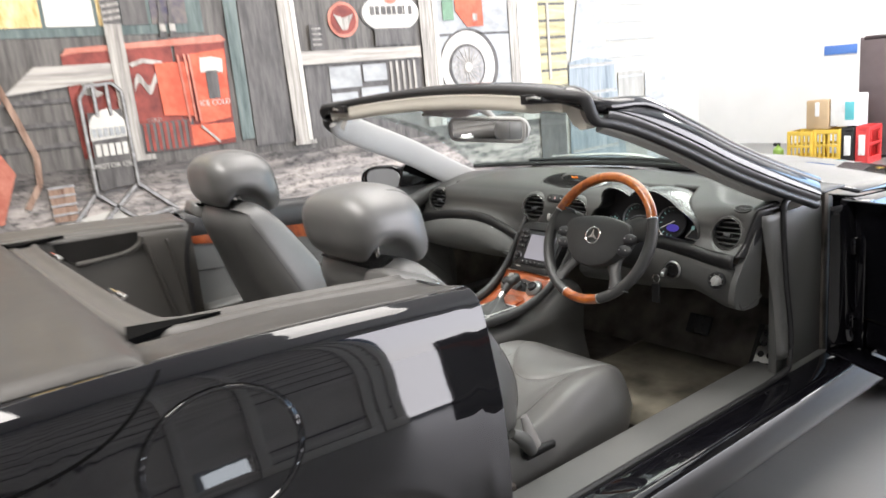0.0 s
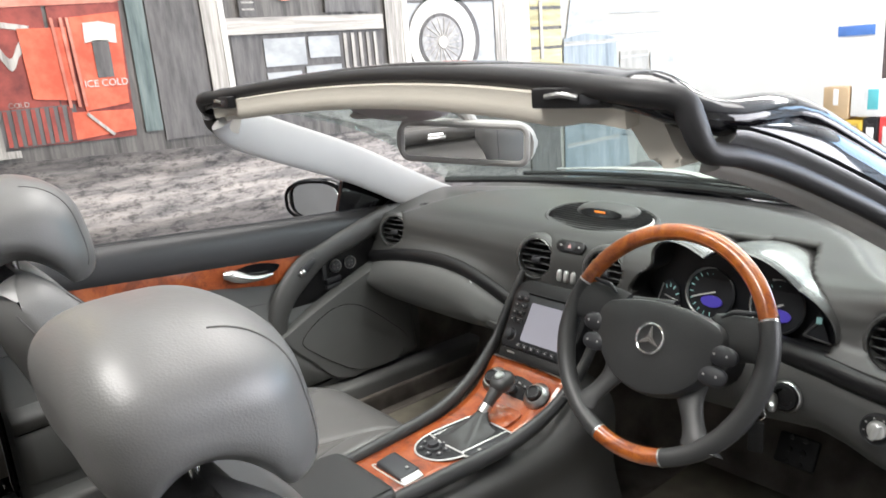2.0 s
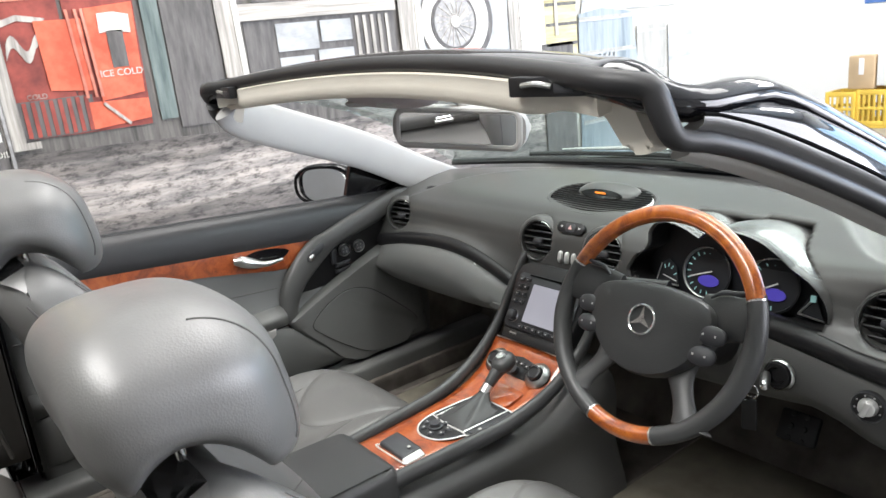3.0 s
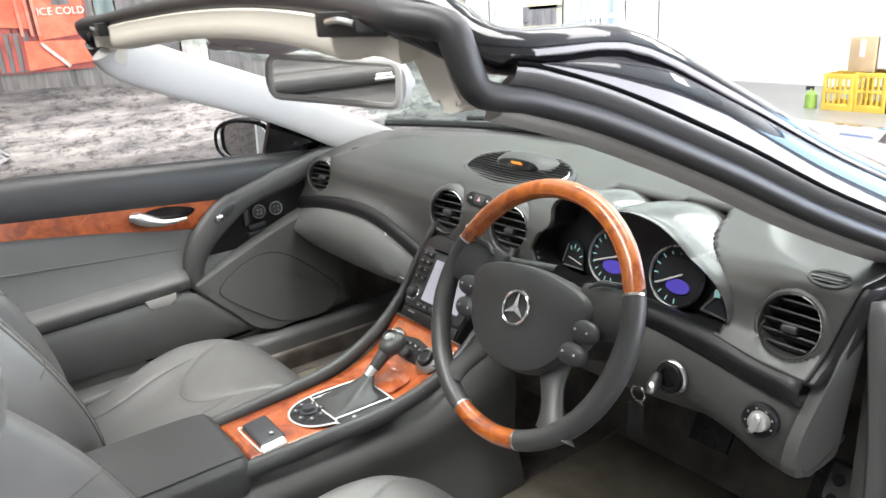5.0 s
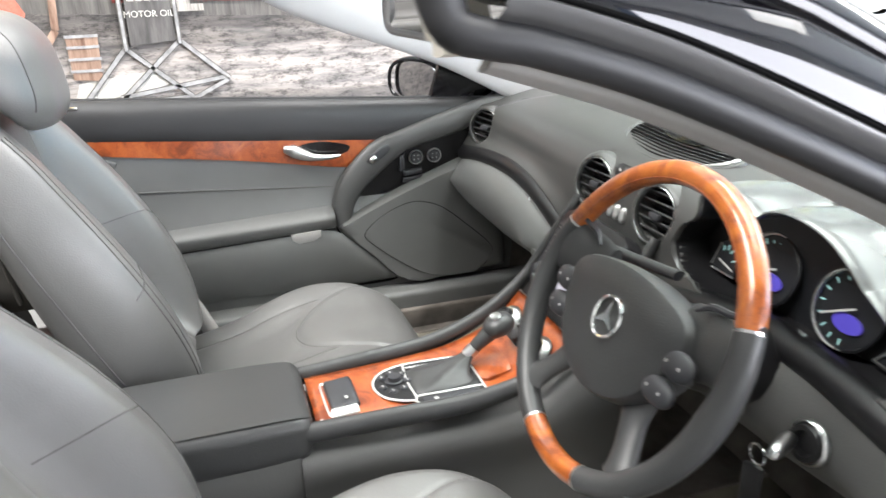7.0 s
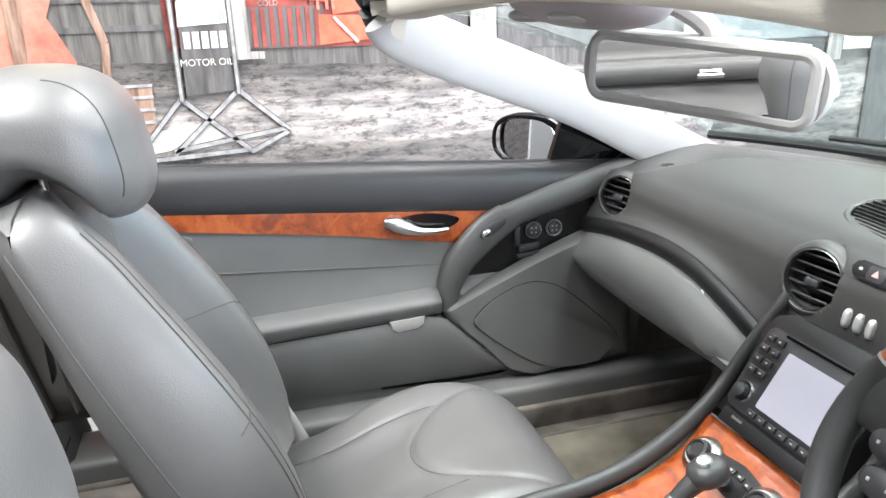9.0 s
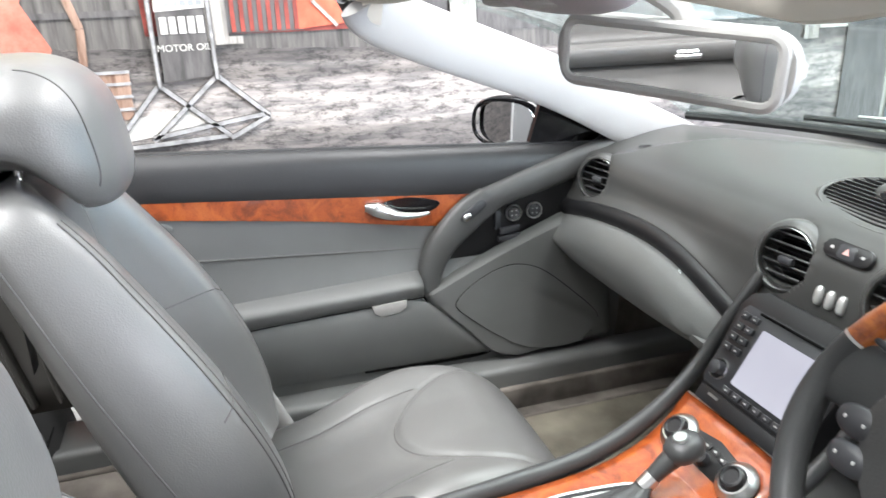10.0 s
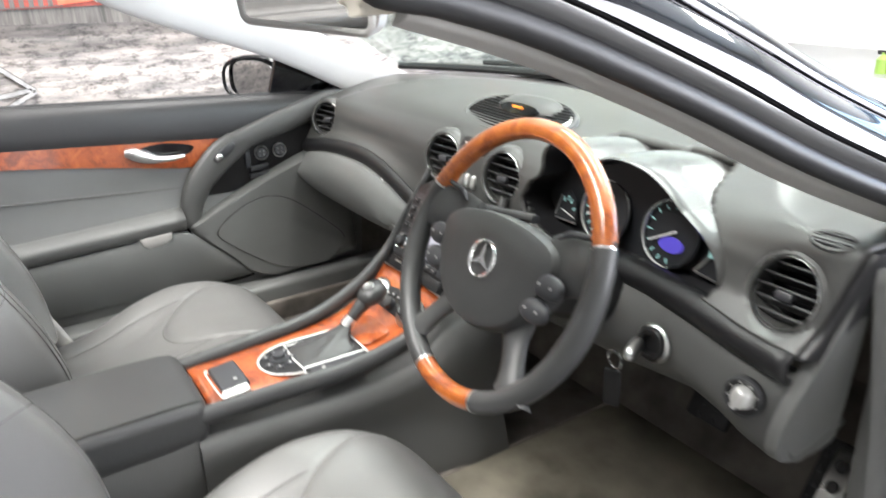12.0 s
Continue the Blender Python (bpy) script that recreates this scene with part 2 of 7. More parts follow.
def loft(sections, n=0, ring=32):
    """A closed body through closed sections, capped."""
    s = [curve_pts(r, ring, True) for r in sections]
    if n:
        cols = [curve_pts([r[j] for r in s], n) for j in range(ring)]
        s = [[cols[j][i] for j in range(ring)] for i in range(n)]
    return bm_rows(s, True, True)


def tube(pts, r, seg=10, n=0, closed=False, flat=1.0, up=(0, 0, 1)):
    """A round or flattened rod along pts; r: a number, or one for each point."""
    p = curve_pts(pts, n, closed) if n else [Vector(a) for a in pts]
    k = len(p)
    rows = []
    side = None
    for i in range(k):
        a, b = (p[(i - 1) % k], p[(i + 1) % k]) if closed else (p[max(i - 1, 0)], p[min(i + 1, k - 1)])
        d = (b - a).normalized()
        s = d.cross(Vector(up))
        if s.length < 1e-4:
            s = d.cross(Vector((1, 0, 0)))
        s.normalize()
        if side is not None and s.dot(side) < 0:
            s = -s
        side = s
        w = s.cross(d).normalized()
        ri = r if isinstance(r, (int, float)) else float(np.interp(i / max(k - 1, 1), np.linspace(0, 1, len(r)), r))
        rows.append([p[i] + s * (ri * math.cos(q)) + w * (ri * flat * math.sin(q)) for q in [2 * math.pi * j / seg for j in range(seg)]])
    if closed:
        rows.append(rows[0])
        return bm_rows(rows, True, False)
    return bm_rows(rows, True, True)


def rbox(sx, sy, sz, r=0.004, seg=2, at=(0, 0, 0)):
    """A box with rounded edges, its middle at at."""
    bm = bmesh.new()
    bmesh.ops.create_cube(bm, size=1.0)
    for v in bm.verts:
        v.co = Vector((v.co.x * sx + at[0], v.co.y * sy + at[1], v.co.z * sz + at[2]))
    if r:
        bmesh.ops.bevel(bm, geom=bm.edges[:], offset=min(r, 0.45 * min(sx, sy, sz)), segments=seg, affect="EDGES", profile=0.5)
    return bm


def prism(poly, h, bevel=0.0, seg=2):
    """A polygon in x, y, raised along z by h."""
    bm = bmesh.new()
    lo = [bm.verts.new((x, y, 0)) for x, y in poly]
    hi = [bm.verts.new((x, y, h)) for x, y in poly]
    bm.faces.new(lo[::-1])
    top = bm.faces.new(hi)
    n = len(poly)
    for i in range(n):
        bm.faces.new((lo[i], lo[(i + 1) % n], hi[(i + 1) % n], hi[i]))
    if bevel:
        bmesh.ops.bevel(bm, geom=list(top.edges), offset=bevel, segments=seg, affect="EDGES", profile=0.5)
    return bm


def lathe(profile, seg=40):
    """A body of revolution about z from (radius, height) pairs."""
    rows = [[(r * math.cos(2 * math.pi * j / seg), r * math.sin(2 * math.pi * j / seg), h) for j in range(seg)] for r, h in profile]
    return bm_rows(rows, True)


def round_poly(w, h, r, k=5):
    """A rounded rectangle in x, y about the origin."""
    out = []
    for cx, cy, a0 in ((w / 2 - r, h / 2 - r, 0), (-w / 2 + r, h / 2 - r, 90), (-w / 2 + r, -h / 2 + r, 180), (w / 2 - r, -h / 2 + r, 270)):
        for i in range(k + 1):
            a = radians(a0 + 90 * i / k)
            out.append((cx + r * math.cos(a), cy + r * math.sin(a)))
    return out


def ellipse(rx, ry, n=32, a0=0, a1=360):
    return [(rx * math.cos(radians(a0 + (a1 - a0) * i / n)), ry * math.sin(radians(a0 + (a1 - a0) * i / n))) for i in range(n)]


def blob(rx, ry, rz, e=2.6, seg=40, rings=24, bend=None):
    """A superellipsoid; bend may shift each point."""
    rows = []
    for i in range(rings + 1):
        f = -math.pi / 2 + math.pi * i / rings
        row = []
        for j in range(seg):
            q = 2 * math.pi * j / seg
            c = [math.cos(f) * math.cos(q), math.cos(f) * math.sin(q), math.sin(f)]
            k = sum(abs(v) ** e for v in c) ** (-1 / e)
            p = Vector((c[0] * k * rx, c[1] * k * ry, c[2] * k * rz))
            row.append(bend(p) if bend else p)
        rows.append(row)
    return bm_rows(rows, True)


def basis(o, x, y):
    """A frame of reference at o with these x and y ways."""
    x = Vector(x).normalized()
    z = x.cross(Vector(y)).normalized()
    y = z.cross(x)
    m = Matrix((x, y, z)).transposed().to_4x4()
    m.translation = o
    return m


def merged(*bms):
    out = bmesh.new()
    for b in bms:
        me = bpy.data.meshes.new("tmp")
        b.to_mesh(me)
        b.free()
        out.from_mesh(me)
        bpy.data.meshes.remove(me)
    return out


def moved(bm, m):
    bmesh.ops.transform(bm, matrix=m, verts=bm.verts[:])
    return bm


def lettering(words, size, depth=0.001):
    """A mesh of raised letters in x, y, about the origin."""
    c = bpy.data.curves.new("letters", "FONT")
    c.body, c.size, c.extrude, c.align_x, c.align_y = words, size, depth, "CENTER", "CENTER"
    ob = bpy.data.objects.new("letters", c)
    me = bpy.data.meshes.new_from_object(ob)
    bm = bmesh.new()
    bm.from_mesh(me)
    bpy.data.objects.remove(ob)
    return bm

# ---------- the hall ----------
CONCRETE = material("polished_concrete", (0.20, 0.198, 0.193), 0.3, bump=0.15, bump_scale=90, vary=0.16, vary_scale=1.3)
WALL_WHITE = material("white_wall_paint", (0.82, 0.82, 0.80), 0.6, bump=0.15, bump_scale=120, vary=0.03, vary_scale=2)
WALL_GREY = material("dark_wall_paint", (0.10, 0.10, 0.105), 0.6, bump=0.15, bump_scale=120, vary=0.1, vary_scale=2)
WALL_SOUTH = material("grey_wall_paint", (0.22, 0.22, 0.22), 0.6, bump=0.15, bump_scale=120, vary=0.1, vary_scale=2)
WALL_EAST = material("grey_boards", (0.64, 0.63, 0.62), 0.55, bump=0.2, bump_scale=40, vary=0.25, vary_scale=3, stretch=(1, 0.3, 4))
CEIL = material("ceiling_sheet", (0.62, 0.62, 0.60), 0.6, bump=0.1, bump_scale=60, vary=0.05)
FRAME_WHITE = material("white_frame", (0.75, 0.75, 0.73), 0.4, vary=0.04)

MW = -2.5  # the mural wall's face
X0, X1, Y0, Y1, ZC = MW, 5.2, -4.0, 10.4, 4.5
XB = -5.0  # the bright end is wider


def slab(name, lo, hi, mat, label, category="", r=0.0):
    c = [(a + b) / 2 for a, b in zip(lo, hi)]
    ob = part(name, rbox(*[b - a for a, b in zip(lo, hi)], r), mat, m=pose(*c))
    return tagged(ob, label, category, kind="structure")


def wall_with_hole(name, axis, at, thick, u0, u1, h0, h1, top, mat, label, span=None):
    """A wall across one axis with one opening from u0 to u1 and h0 to h1; span: its ends, else the hall's."""
    a0, a1 = span or ((Y0, Y1) if axis == "x" else (XB, X1))
    bm = bmesh.new()
    pieces = [(a0, u0, 0, top), (u1, a1, 0, top), (u0, u1, h1, top)]
    if h0 > 0:
        pieces.append((u0, u1, 0, h0))
    made = []
    for p0, p1, q0, q1 in pieces:
        if axis == "x":
            made.append(rbox(thick, p1 - p0, q1 - q0, 0, at=(at + thick / 2, (p0 + p1) / 2, (q0 + q1) / 2)))
        else:
            made.append(rbox(p1 - p0, thick, q1 - q0, 0, at=((p0 + p1) / 2, at + thick / 2, (q0 + q1) / 2)))
    return tagged(part(name, merged(*made), mat), label, kind="structure")


slab("floor", (XB - 0.2, Y0 - 0.2, -0.15), (X1 + 0.2, Y1 + 0.2, 0.0), CONCRETE, "grey polished concrete showroom floor")
slab("ground", (-60, -60, -0.4), (60, 60, -0.16), CONCRETE, "pale concrete yard round the hall")
slab("wall_west", (X0 - 0.2, Y0, 0), (X0, 6.2, ZC), WALL_WHITE, "white wall that carries the printed mural")
slab("wall_return", (XB, 6.0, 0), (X0 - 0.2, 6.2, ZC), WALL_WHITE, "short white wall behind the mural wall's end")
slab("wall_far_west", (XB - 0.2, 6.0, 0), (XB, Y1, ZC), WALL_WHITE, "white side wall of the bright end")
# the small opening is added to hold the lamp mirrored in the fender
wall_e = wall_with_hole("wall_east", "x", X1, 0.2, 1.25, 1.75, 0.28, 0.64, ZC, WALL_EAST, "pale grey boarded wall with a small added opening", (Y0, 3.0))
wall_ee = wall_with_hole("wall_east_end", "x", X1, 0.2, 3.30, 8.45, 0.0, 3.4, ZC, WALL_EAST, "pale grey boarded wall with a wide side opening", (3.0, Y1))
wall_with_hole("wall_north", "y", Y1, 0.2, 0.9, 4.9, 0.0, 3.4, ZC, WALL_WHITE, "white wall with a wide open gateway")
slab("wall_south", (X0, Y0 - 0.2, 0), (X1, Y0, ZC), WALL_SOUTH, "plain grey rear wall of the hall")

# battens over the board joints of the east wall
for wall, y0, y1 in ((wall_e, Y0, 1.23), (wall_e, 1.77, 2.99), (wall_ee, 3.01, 3.28), (wall_ee, 8.47, Y1)):
    for k in range(15):
        part("board_joint", rbox(0.02, y1 - y0, 0.035, 0.004, at=(X1 - 0.006, (y0 + y1) / 2, 0.28 + 0.28 * k)), WALL_GREY, wall)
    part("skirting", rbox(0.06, y1 - y0, 0.26, 0.01, at=(X1 - 0.03, (y0 + y1) / 2, 0.131)), FRAME_WHITE, wall)
    for y in (y0 + 0.06, y1 - 0.06):
        part("wall_post", rbox(0.05, 0.10, 4.4, 0.006, at=(X1 - 0.02, y, 2.21)), FRAME_WHITE, wall)

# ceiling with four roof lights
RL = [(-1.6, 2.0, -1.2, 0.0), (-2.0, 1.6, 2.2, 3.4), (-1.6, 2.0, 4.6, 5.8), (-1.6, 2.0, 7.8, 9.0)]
cuts = []
ya = Y0 - 0.2
for x0, x1, y0, y1 in RL:
    cuts.append(rbox(X1 - XB + 0.4, y0 - ya, 0.12, 0, at=((XB + X1) / 2, (ya + y0) / 2, ZC + 0.06)))
    cuts.append(rbox(x0 - XB + 0.2, y1 - y0, 0.12, 0, at=((XB - 0.2 + x0) / 2, (y0 + y1) / 2, ZC + 0.06)))
    cuts.append(rbox(X1 + 0.2 - x1, y1 - y0, 0.12, 0, at=((X1 + 0.2 + x1) / 2, (y0 + y1) / 2, ZC + 0.06)))
    ya = y1
cuts.append(rbox(X1 - XB + 0.4, Y1 + 0.2 - ya, 0.12, 0, at=((XB + X1) / 2, (ya + Y1 + 0.2) / 2, ZC + 0.06)))
tagged(part("ceiling", merged(*cuts), CEIL), "pale sheet ceiling with four roof lights", kind="structure")

# unseen opaque sheets, added to stop the sun above the roof lights
SUN_BLOCK = material("sun_block_sheet", (0.75, 0.76, 0.77), 0.6, vary=0.05)
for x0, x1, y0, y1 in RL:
    slab("roof_sun_block", (x0 - 0.1, y0 - 0.1, ZC + 0.125), (x1 + 0.1, y1 + 0.1, ZC + 0.145), SUN_BLOCK, "added opaque sheet that keeps the sun out of a roof light")

# ---------- the mural: a flat print on the wall ----------


def print_mat(name, base, vary=0.3, scale=(3, 3, 3), size=4.0, detail=8, second=None, lo=0.35, hi=0.65):
    """Matt printed colour with soft streaks; second: the other colour."""
    m = bpy.data.materials.new(name)
    m.use_nodes = True
    nt = m.node_tree
    b = nt.nodes["Principled BSDF"]
    b.inputs["Roughness"].default_value, b.inputs["Specular IOR Level"].default_value = 0.55, 0.35
    tc = nt.nodes.new("ShaderNodeTexCoord")
    mp = nt.nodes.new("ShaderNodeMapping")
    mp.inputs["Scale"].default_value = scale
    n = nt.nodes.new("ShaderNodeTexNoise")
    n.inputs["Scale"].default_value, n.inputs["Detail"].default_value, n.inputs["Roughness"].default_value = size, detail, 0.65
    ramp = nt.nodes.new("ShaderNodeValToRGB")
    c2 = second or [min(1, c * (1 + vary)) for c in base]
    c1 = base if second else [c * (1 - vary) for c in base]
    ramp.color_ramp.elements[0].position, ramp.color_ramp.elements[1].position = lo, hi
    ramp.color_ramp.elements[0].color, ramp.color_ramp.elements[1].color = (*c1, 1), (*c2, 1)
    nt.links.new(tc.outputs["Object"], mp.inputs[0])
    nt.links.new(mp.outputs[0], n.inputs["Vector"])
    nt.links.new(n.outputs["Fac"], ramp.inputs[0])
    nt.links.new(ramp.outputs[0], b.inputs["Base Color"])
    return m


def dirt_mat():
    """The printed yard: pale mud with dark wheel ruts."""
    m = print_mat("print_dirt", (0.22, 0.204, 0.193), scale=(1, 0.9, 7), size=3.2, detail=12, second=(0.50, 0.445, 0.403), lo=0.38, hi=0.60)
    nt = m.node_tree
    b = nt.nodes["Principled BSDF"]
    ramp = [n for n in nt.nodes if n.type == "VALTORGB"][0]
    tc = [n for n in nt.nodes if n.type == "TEX_COORD"][0]
    mp = nt.nodes.new("ShaderNodeMapping")
    mp.inputs["Scale"].default_value = (1, 5, 14)
    n2 = nt.nodes.new("ShaderNodeTexNoise")
    n2.inputs["Scale"].default_value, n2.inputs["Detail"].default_value, n2.inputs["Roughness"].default_value = 3.0, 9, 0.75
    nt.links.new(tc.outputs["Object"], mp.inputs[0])
    nt.links.new(mp.outputs[0], n2.inputs["Vector"])
    r2 = nt.nodes.new("ShaderNodeValToRGB")
    r2.color_ramp.elements[0].position, r2.color_ramp.elements[1].position = 0.38, 0.52
    r2.color_ramp.elements[0].color, r2.color_ramp.elements[1].color = (0.20, 0.20, 0.205, 1), (1.02, 1.02, 1.02, 1)
    nt.links.new(n2.outputs["Fac"], r2.inputs[0])
    # broad bands of wet and dry ground, up the wall
    sep = nt.nodes.new("ShaderNodeSeparateXYZ")
    nt.links.new(tc.outputs["Object"], sep.inputs[0])
    n3 = nt.nodes.new("ShaderNodeTexNoise")
    n3.inputs["Scale"].default_value = 1.7
    nt.links.new(tc.outputs["Object"], n3.inputs["Vector"])
    z = nt.nodes.new("ShaderNodeMath")
    z.operation = "MULTIPLY_ADD"
    z.inputs[1].default_value = 0.10
    nt.links.new(n3.outputs["Fac"], z.inputs[0])
    nt.links.new(sep.outputs["Z"], z.inputs[2])
    r3 = nt.nodes.new("ShaderNodeValToRGB")
    els = r3.color_ramp.elements
    els[0].position, els[0].color = 0.60, (0.42, 0.42, 0.43, 1)
    els[1].position, els[1].color = 0.72, (1, 1, 1, 1)
    for p, c in ((0.70, 0.55), (0.83, 1.0), (0.90, 0.85), (0.95, 0.36), (1.0, 0.30), (0.985, 0.62)):
        e = els.new(p)
        e.color = (c, c, c, 1)
    nt.links.new(z.outputs[0], r3.inputs[0])
    m1 = nt.nodes.new("ShaderNodeMix")
    m1.data_type, m1.blend_type = "RGBA", "MULTIPLY"
    m1.inputs["Factor"].default_value = 0.85
    m2 = nt.nodes.new("ShaderNodeMix")
    m2.data_type, m2.blend_type = "RGBA", "MULTIPLY"
    m2.inputs["Factor"].default_value = 1.0
    nt.links.new(ramp.outputs[0], m1.inputs["A"])
    nt.links.new(r2.outputs[0], m1.inputs["B"])
    nt.links.new(m1.outputs["Result"], m2.inputs["A"])
    nt.links.new(r3.outputs[0], m2.inputs["B"])
    nt.links.new(m2.outputs["Result"], b.inputs["Base Color"])
    return m


P_WOOD = print_mat("print_dark_boards", (0.055, 0.051, 0.046), scale=(1, 9, 0.8), size=3, second=(0.165, 0.152, 0.138))
P_DARK = print_mat("print_dark", (0.062, 0.058, 0.055), scale=(1, 6, 1), size=4, second=(0.14, 0.13, 0.123))
P_TEAL = print_mat("print_teal", (0.065, 0.092, 0.088), scale=(1, 10, 1), size=3, second=(0.16, 0.195, 0.182))
P_PALE = print_mat("print_pale_wood", (0.20, 0.185, 0.165), scale=(1, 14, 0.7), size=3, second=(0.46, 0.43, 0.385), lo=0.36, hi=0.60)
P_PALE_H = print_mat("print_pale_beam", (0.22, 0.205, 0.185), scale=(1, 0.7, 14), size=3, second=(0.47, 0.44, 0.395), lo=0.36, hi=0.60)
P_CREAM = print_mat("print_cream_boards", (0.56, 0.54, 0.48), scale=(1, 0.4, 3), size=2, detail=4, second=(0.72, 0.70, 0.64))
P_YELLOW = print_mat("print_yellow_boards", (0.30, 0.27, 0.14), scale=(1, 1, 9), size=3, second=(0.55, 0.50, 0.30))
P_RED = print_mat("print_red", (0.13, 0.026, 0.020), scale=(1, 3, 3), size=3, second=(0.30, 0.062, 0.045))
P_ORANGE = print_mat("print_bright_red", (0.46, 0.075, 0.035), scale=(1, 3, 3), size=3, second=(0.68, 0.15, 0.08))
P_SALMON = print_mat("print_faded_red", (0.40, 0.12, 0.08), scale=(1, 3, 3), size=3, second=(0.60, 0.25, 0.18))
P_WHITE = print_mat("print_white", (0.56, 0.54, 0.49), vary=0.09, scale=(1, 1, 1), size=2)
P_BLUE = print_mat("print_pale_blue", (0.30, 0.37, 0.43), scale=(1, 4, 0.6), size=2, detail=5, second=(0.62, 0.67, 0.71))
P_GREY = print_mat("print_grey", (0.28, 0.29, 0.29), scale=(1, 1.5, 3), size=3, detail=5, second=(0.44, 0.45, 0.45))
P_STEEL = print_mat("print_steel", (0.22, 0.215, 0.21), scale=(1, 5, 5), size=4, second=(0.42, 0.41, 0.40))
P_RUST = print_mat("print_rust", (0.16, 0.09, 0.06), scale=(1, 8, 1), size=4, second=(0.40, 0.27, 0.20))
P_GOLD = print_mat("print_gold", (0.40, 0.24, 0.05), scale=(1, 3, 1), size=4, second=(0.85, 0.70, 0.40))
P_GREEN = print_mat("print_green", (0.14, 0.24, 0.16), vary=0.2)
P_NIGHT = print_mat("print_night_pane", (0.06, 0.055, 0.09), scale=(1, 3, 3), size=3, second=(0.20, 0.17, 0.14))
P_DRUM = print_mat("print_drum_blue", (0.15, 0.185, 0.205), scale=(1, 5, 0.6), size=2, detail=6, second=(0.33, 0.365, 0.385))
P_DRUM_PALE = print_mat("print_drum_pale", (0.24, 0.235, 0.21), scale=(1, 4, 0.7), size=2, detail=6, second=(0.40, 0.39, 0.36))
P_SIDING = print_mat("print_siding", (0.33, 0.32, 0.285), scale=(1, 0.5, 4), size=2, detail=5, second=(0.44, 0.43, 0.39))
P_DIRT = dirt_mat()

mural = tagged(new("wall_mural"), "large printed mural of an old roadside garage on the wall", "mural")


def printed(name, pts, layer, mat, label=""):
    """A flat printed shape; pts in (y, z) on the wall; layer: how far it lies over the others."""
    bm = prism([(y, z) for y, z in pts], 0.003)
    m = basis((MW + 0.001 + 0.004 * layer, 0, 0), (0, 1, 0), (0, 0, 1))
    bmesh.ops.transform(bm, matrix=m, verts=bm.verts[:])
    return part(name, bm, mat, mural, label)


def rect(y0, z0, y1, z1, lean=0.0):
    return [(y0, z0), (y1, z0), (y1 + lean, z1), (y0 + lean, z1)]


def oval(y, z, ry, rz, n=40):
    return [(y + a, z + b) for a, b in ellipse(ry, rz, n)]


def strip_line(name, a, b, w, layer, mat):
    a, b = Vector(a), Vector(b)
    d = (b - a).normalized() * 1.0
    s = Vector((-d.y, d.x)) * (w / 2)
    return printed(name, [tuple(a - s), tuple(b - s), tuple(b + s), tuple(a + s)], layer, mat)


ME = 6.12  # where the print ends
printed("board_wall", rect(-3.9, 0.02, 4.44, 3.2), 0, P_WOOD)
printed("yard", [(-3.9, 0.02), (4.44, 0.02), (4.44, 0.90), (2.6, 0.955), (1.2, 1.02), (0.4, 1.06), (-3.9, 1.1)], 1, P_DIRT, "pale muddy ground with dark ruts")
printed("pale_siding", rect(4.44, 0.02, ME, 3.2), 0, P_SIDING)
printed("yard", rect(4.44, 0.02, ME, 0.44), 1, P_DIRT)
# lit window
printed("window_frame", rect(-0.2, 1.72, 1.71, 2.7), 1, P_TEAL)
for y0, y1, mm in ((0.0, 0.36, P_DARK), (0.40, 0.62, P_GOLD), (0.66, 0.86, P_GOLD), (0.88, 1.12, P_WHITE), (1.14, 1.24, P_GOLD), (1.26, 1.40, P_DARK), (1.42, 1.62, P_NIGHT)):
    printed("pane", rect(y0, 1.77, y1, 2.6), 2, mm)
# drinks machine
printed("machine_body", [(0.94, 1.08), (1.50, 1.07), (1.50, 1.672), (0.98, 1.66), (0.92, 1.63)], 2, P_RED, "dull red drinks machine")
printed("machine_rim", [(0.92, 1.62), (0.95, 1.66), (1.80, 1.70), (1.83, 1.67), (1.80, 1.66), (0.98, 1.635)], 3, P_SALMON)
printed("grille", rect(1.22, 1.075, 1.56, 1.235), 3, P_DARK)
for i in range(9):
    printed("grille_bar", rect(1.235 + 0.036 * i, 1.08, 1.252 + 0.036 * i, 1.23), 4, P_RED)
printed("machine_front", rect(1.50, 1.07, 1.80, 1.69, 0.02), 2, P_RED)
printed("machine_lid", [(1.40, 1.27), (1.58, 1.25), (1.58, 1.56), (1.39, 1.56)], 4, P_ORANGE)
printed("machine_door", [(1.60, 1.20), (1.79, 1.22), (1.81, 1.62), (1.60, 1.60)], 4, P_ORANGE)
printed("machine_foot", [(1.54, 1.08), (1.80, 1.10), (1.80, 1.19), (1.54, 1.20)], 4, P_ORANGE)
printed("machine_slot", rect(1.675, 1.34, 1.745, 1.50), 5, P_DARK)
for k, y in enumerate((1.535, 1.572, 1.598)):
    printed("machine_edge", [(y, 1.22), (y + 0.012, 1.22), (y - 0.002, 1.60), (y - 0.014, 1.60)], 5, P_SALMON)
strip_line("machine_handle", (1.60, 1.19), (1.70, 1.085), 0.014, 6, P_PALE)
printed("logo_wave", [(1.645, 1.49), (1.70, 1.50), (1.78, 1.485), (1.785, 1.565), (1.72, 1.58), (1.65, 1.575)], 5, P_WHITE, "pale logo patch")
wave_up = [(1.27 + 0.012 * k, 1.475 + 0.035 * math.sin(k * 0.75)) for k in range(14)]
wave_lo = [(1.26 + 0.012 * k, 1.425 + 0.035 * math.sin(k * 0.75 - 0.5)) for k in range(14)]
printed("ribbon", wave_up + wave_lo[::-1], 3, P_PALE, "pale wavy ribbon logo")
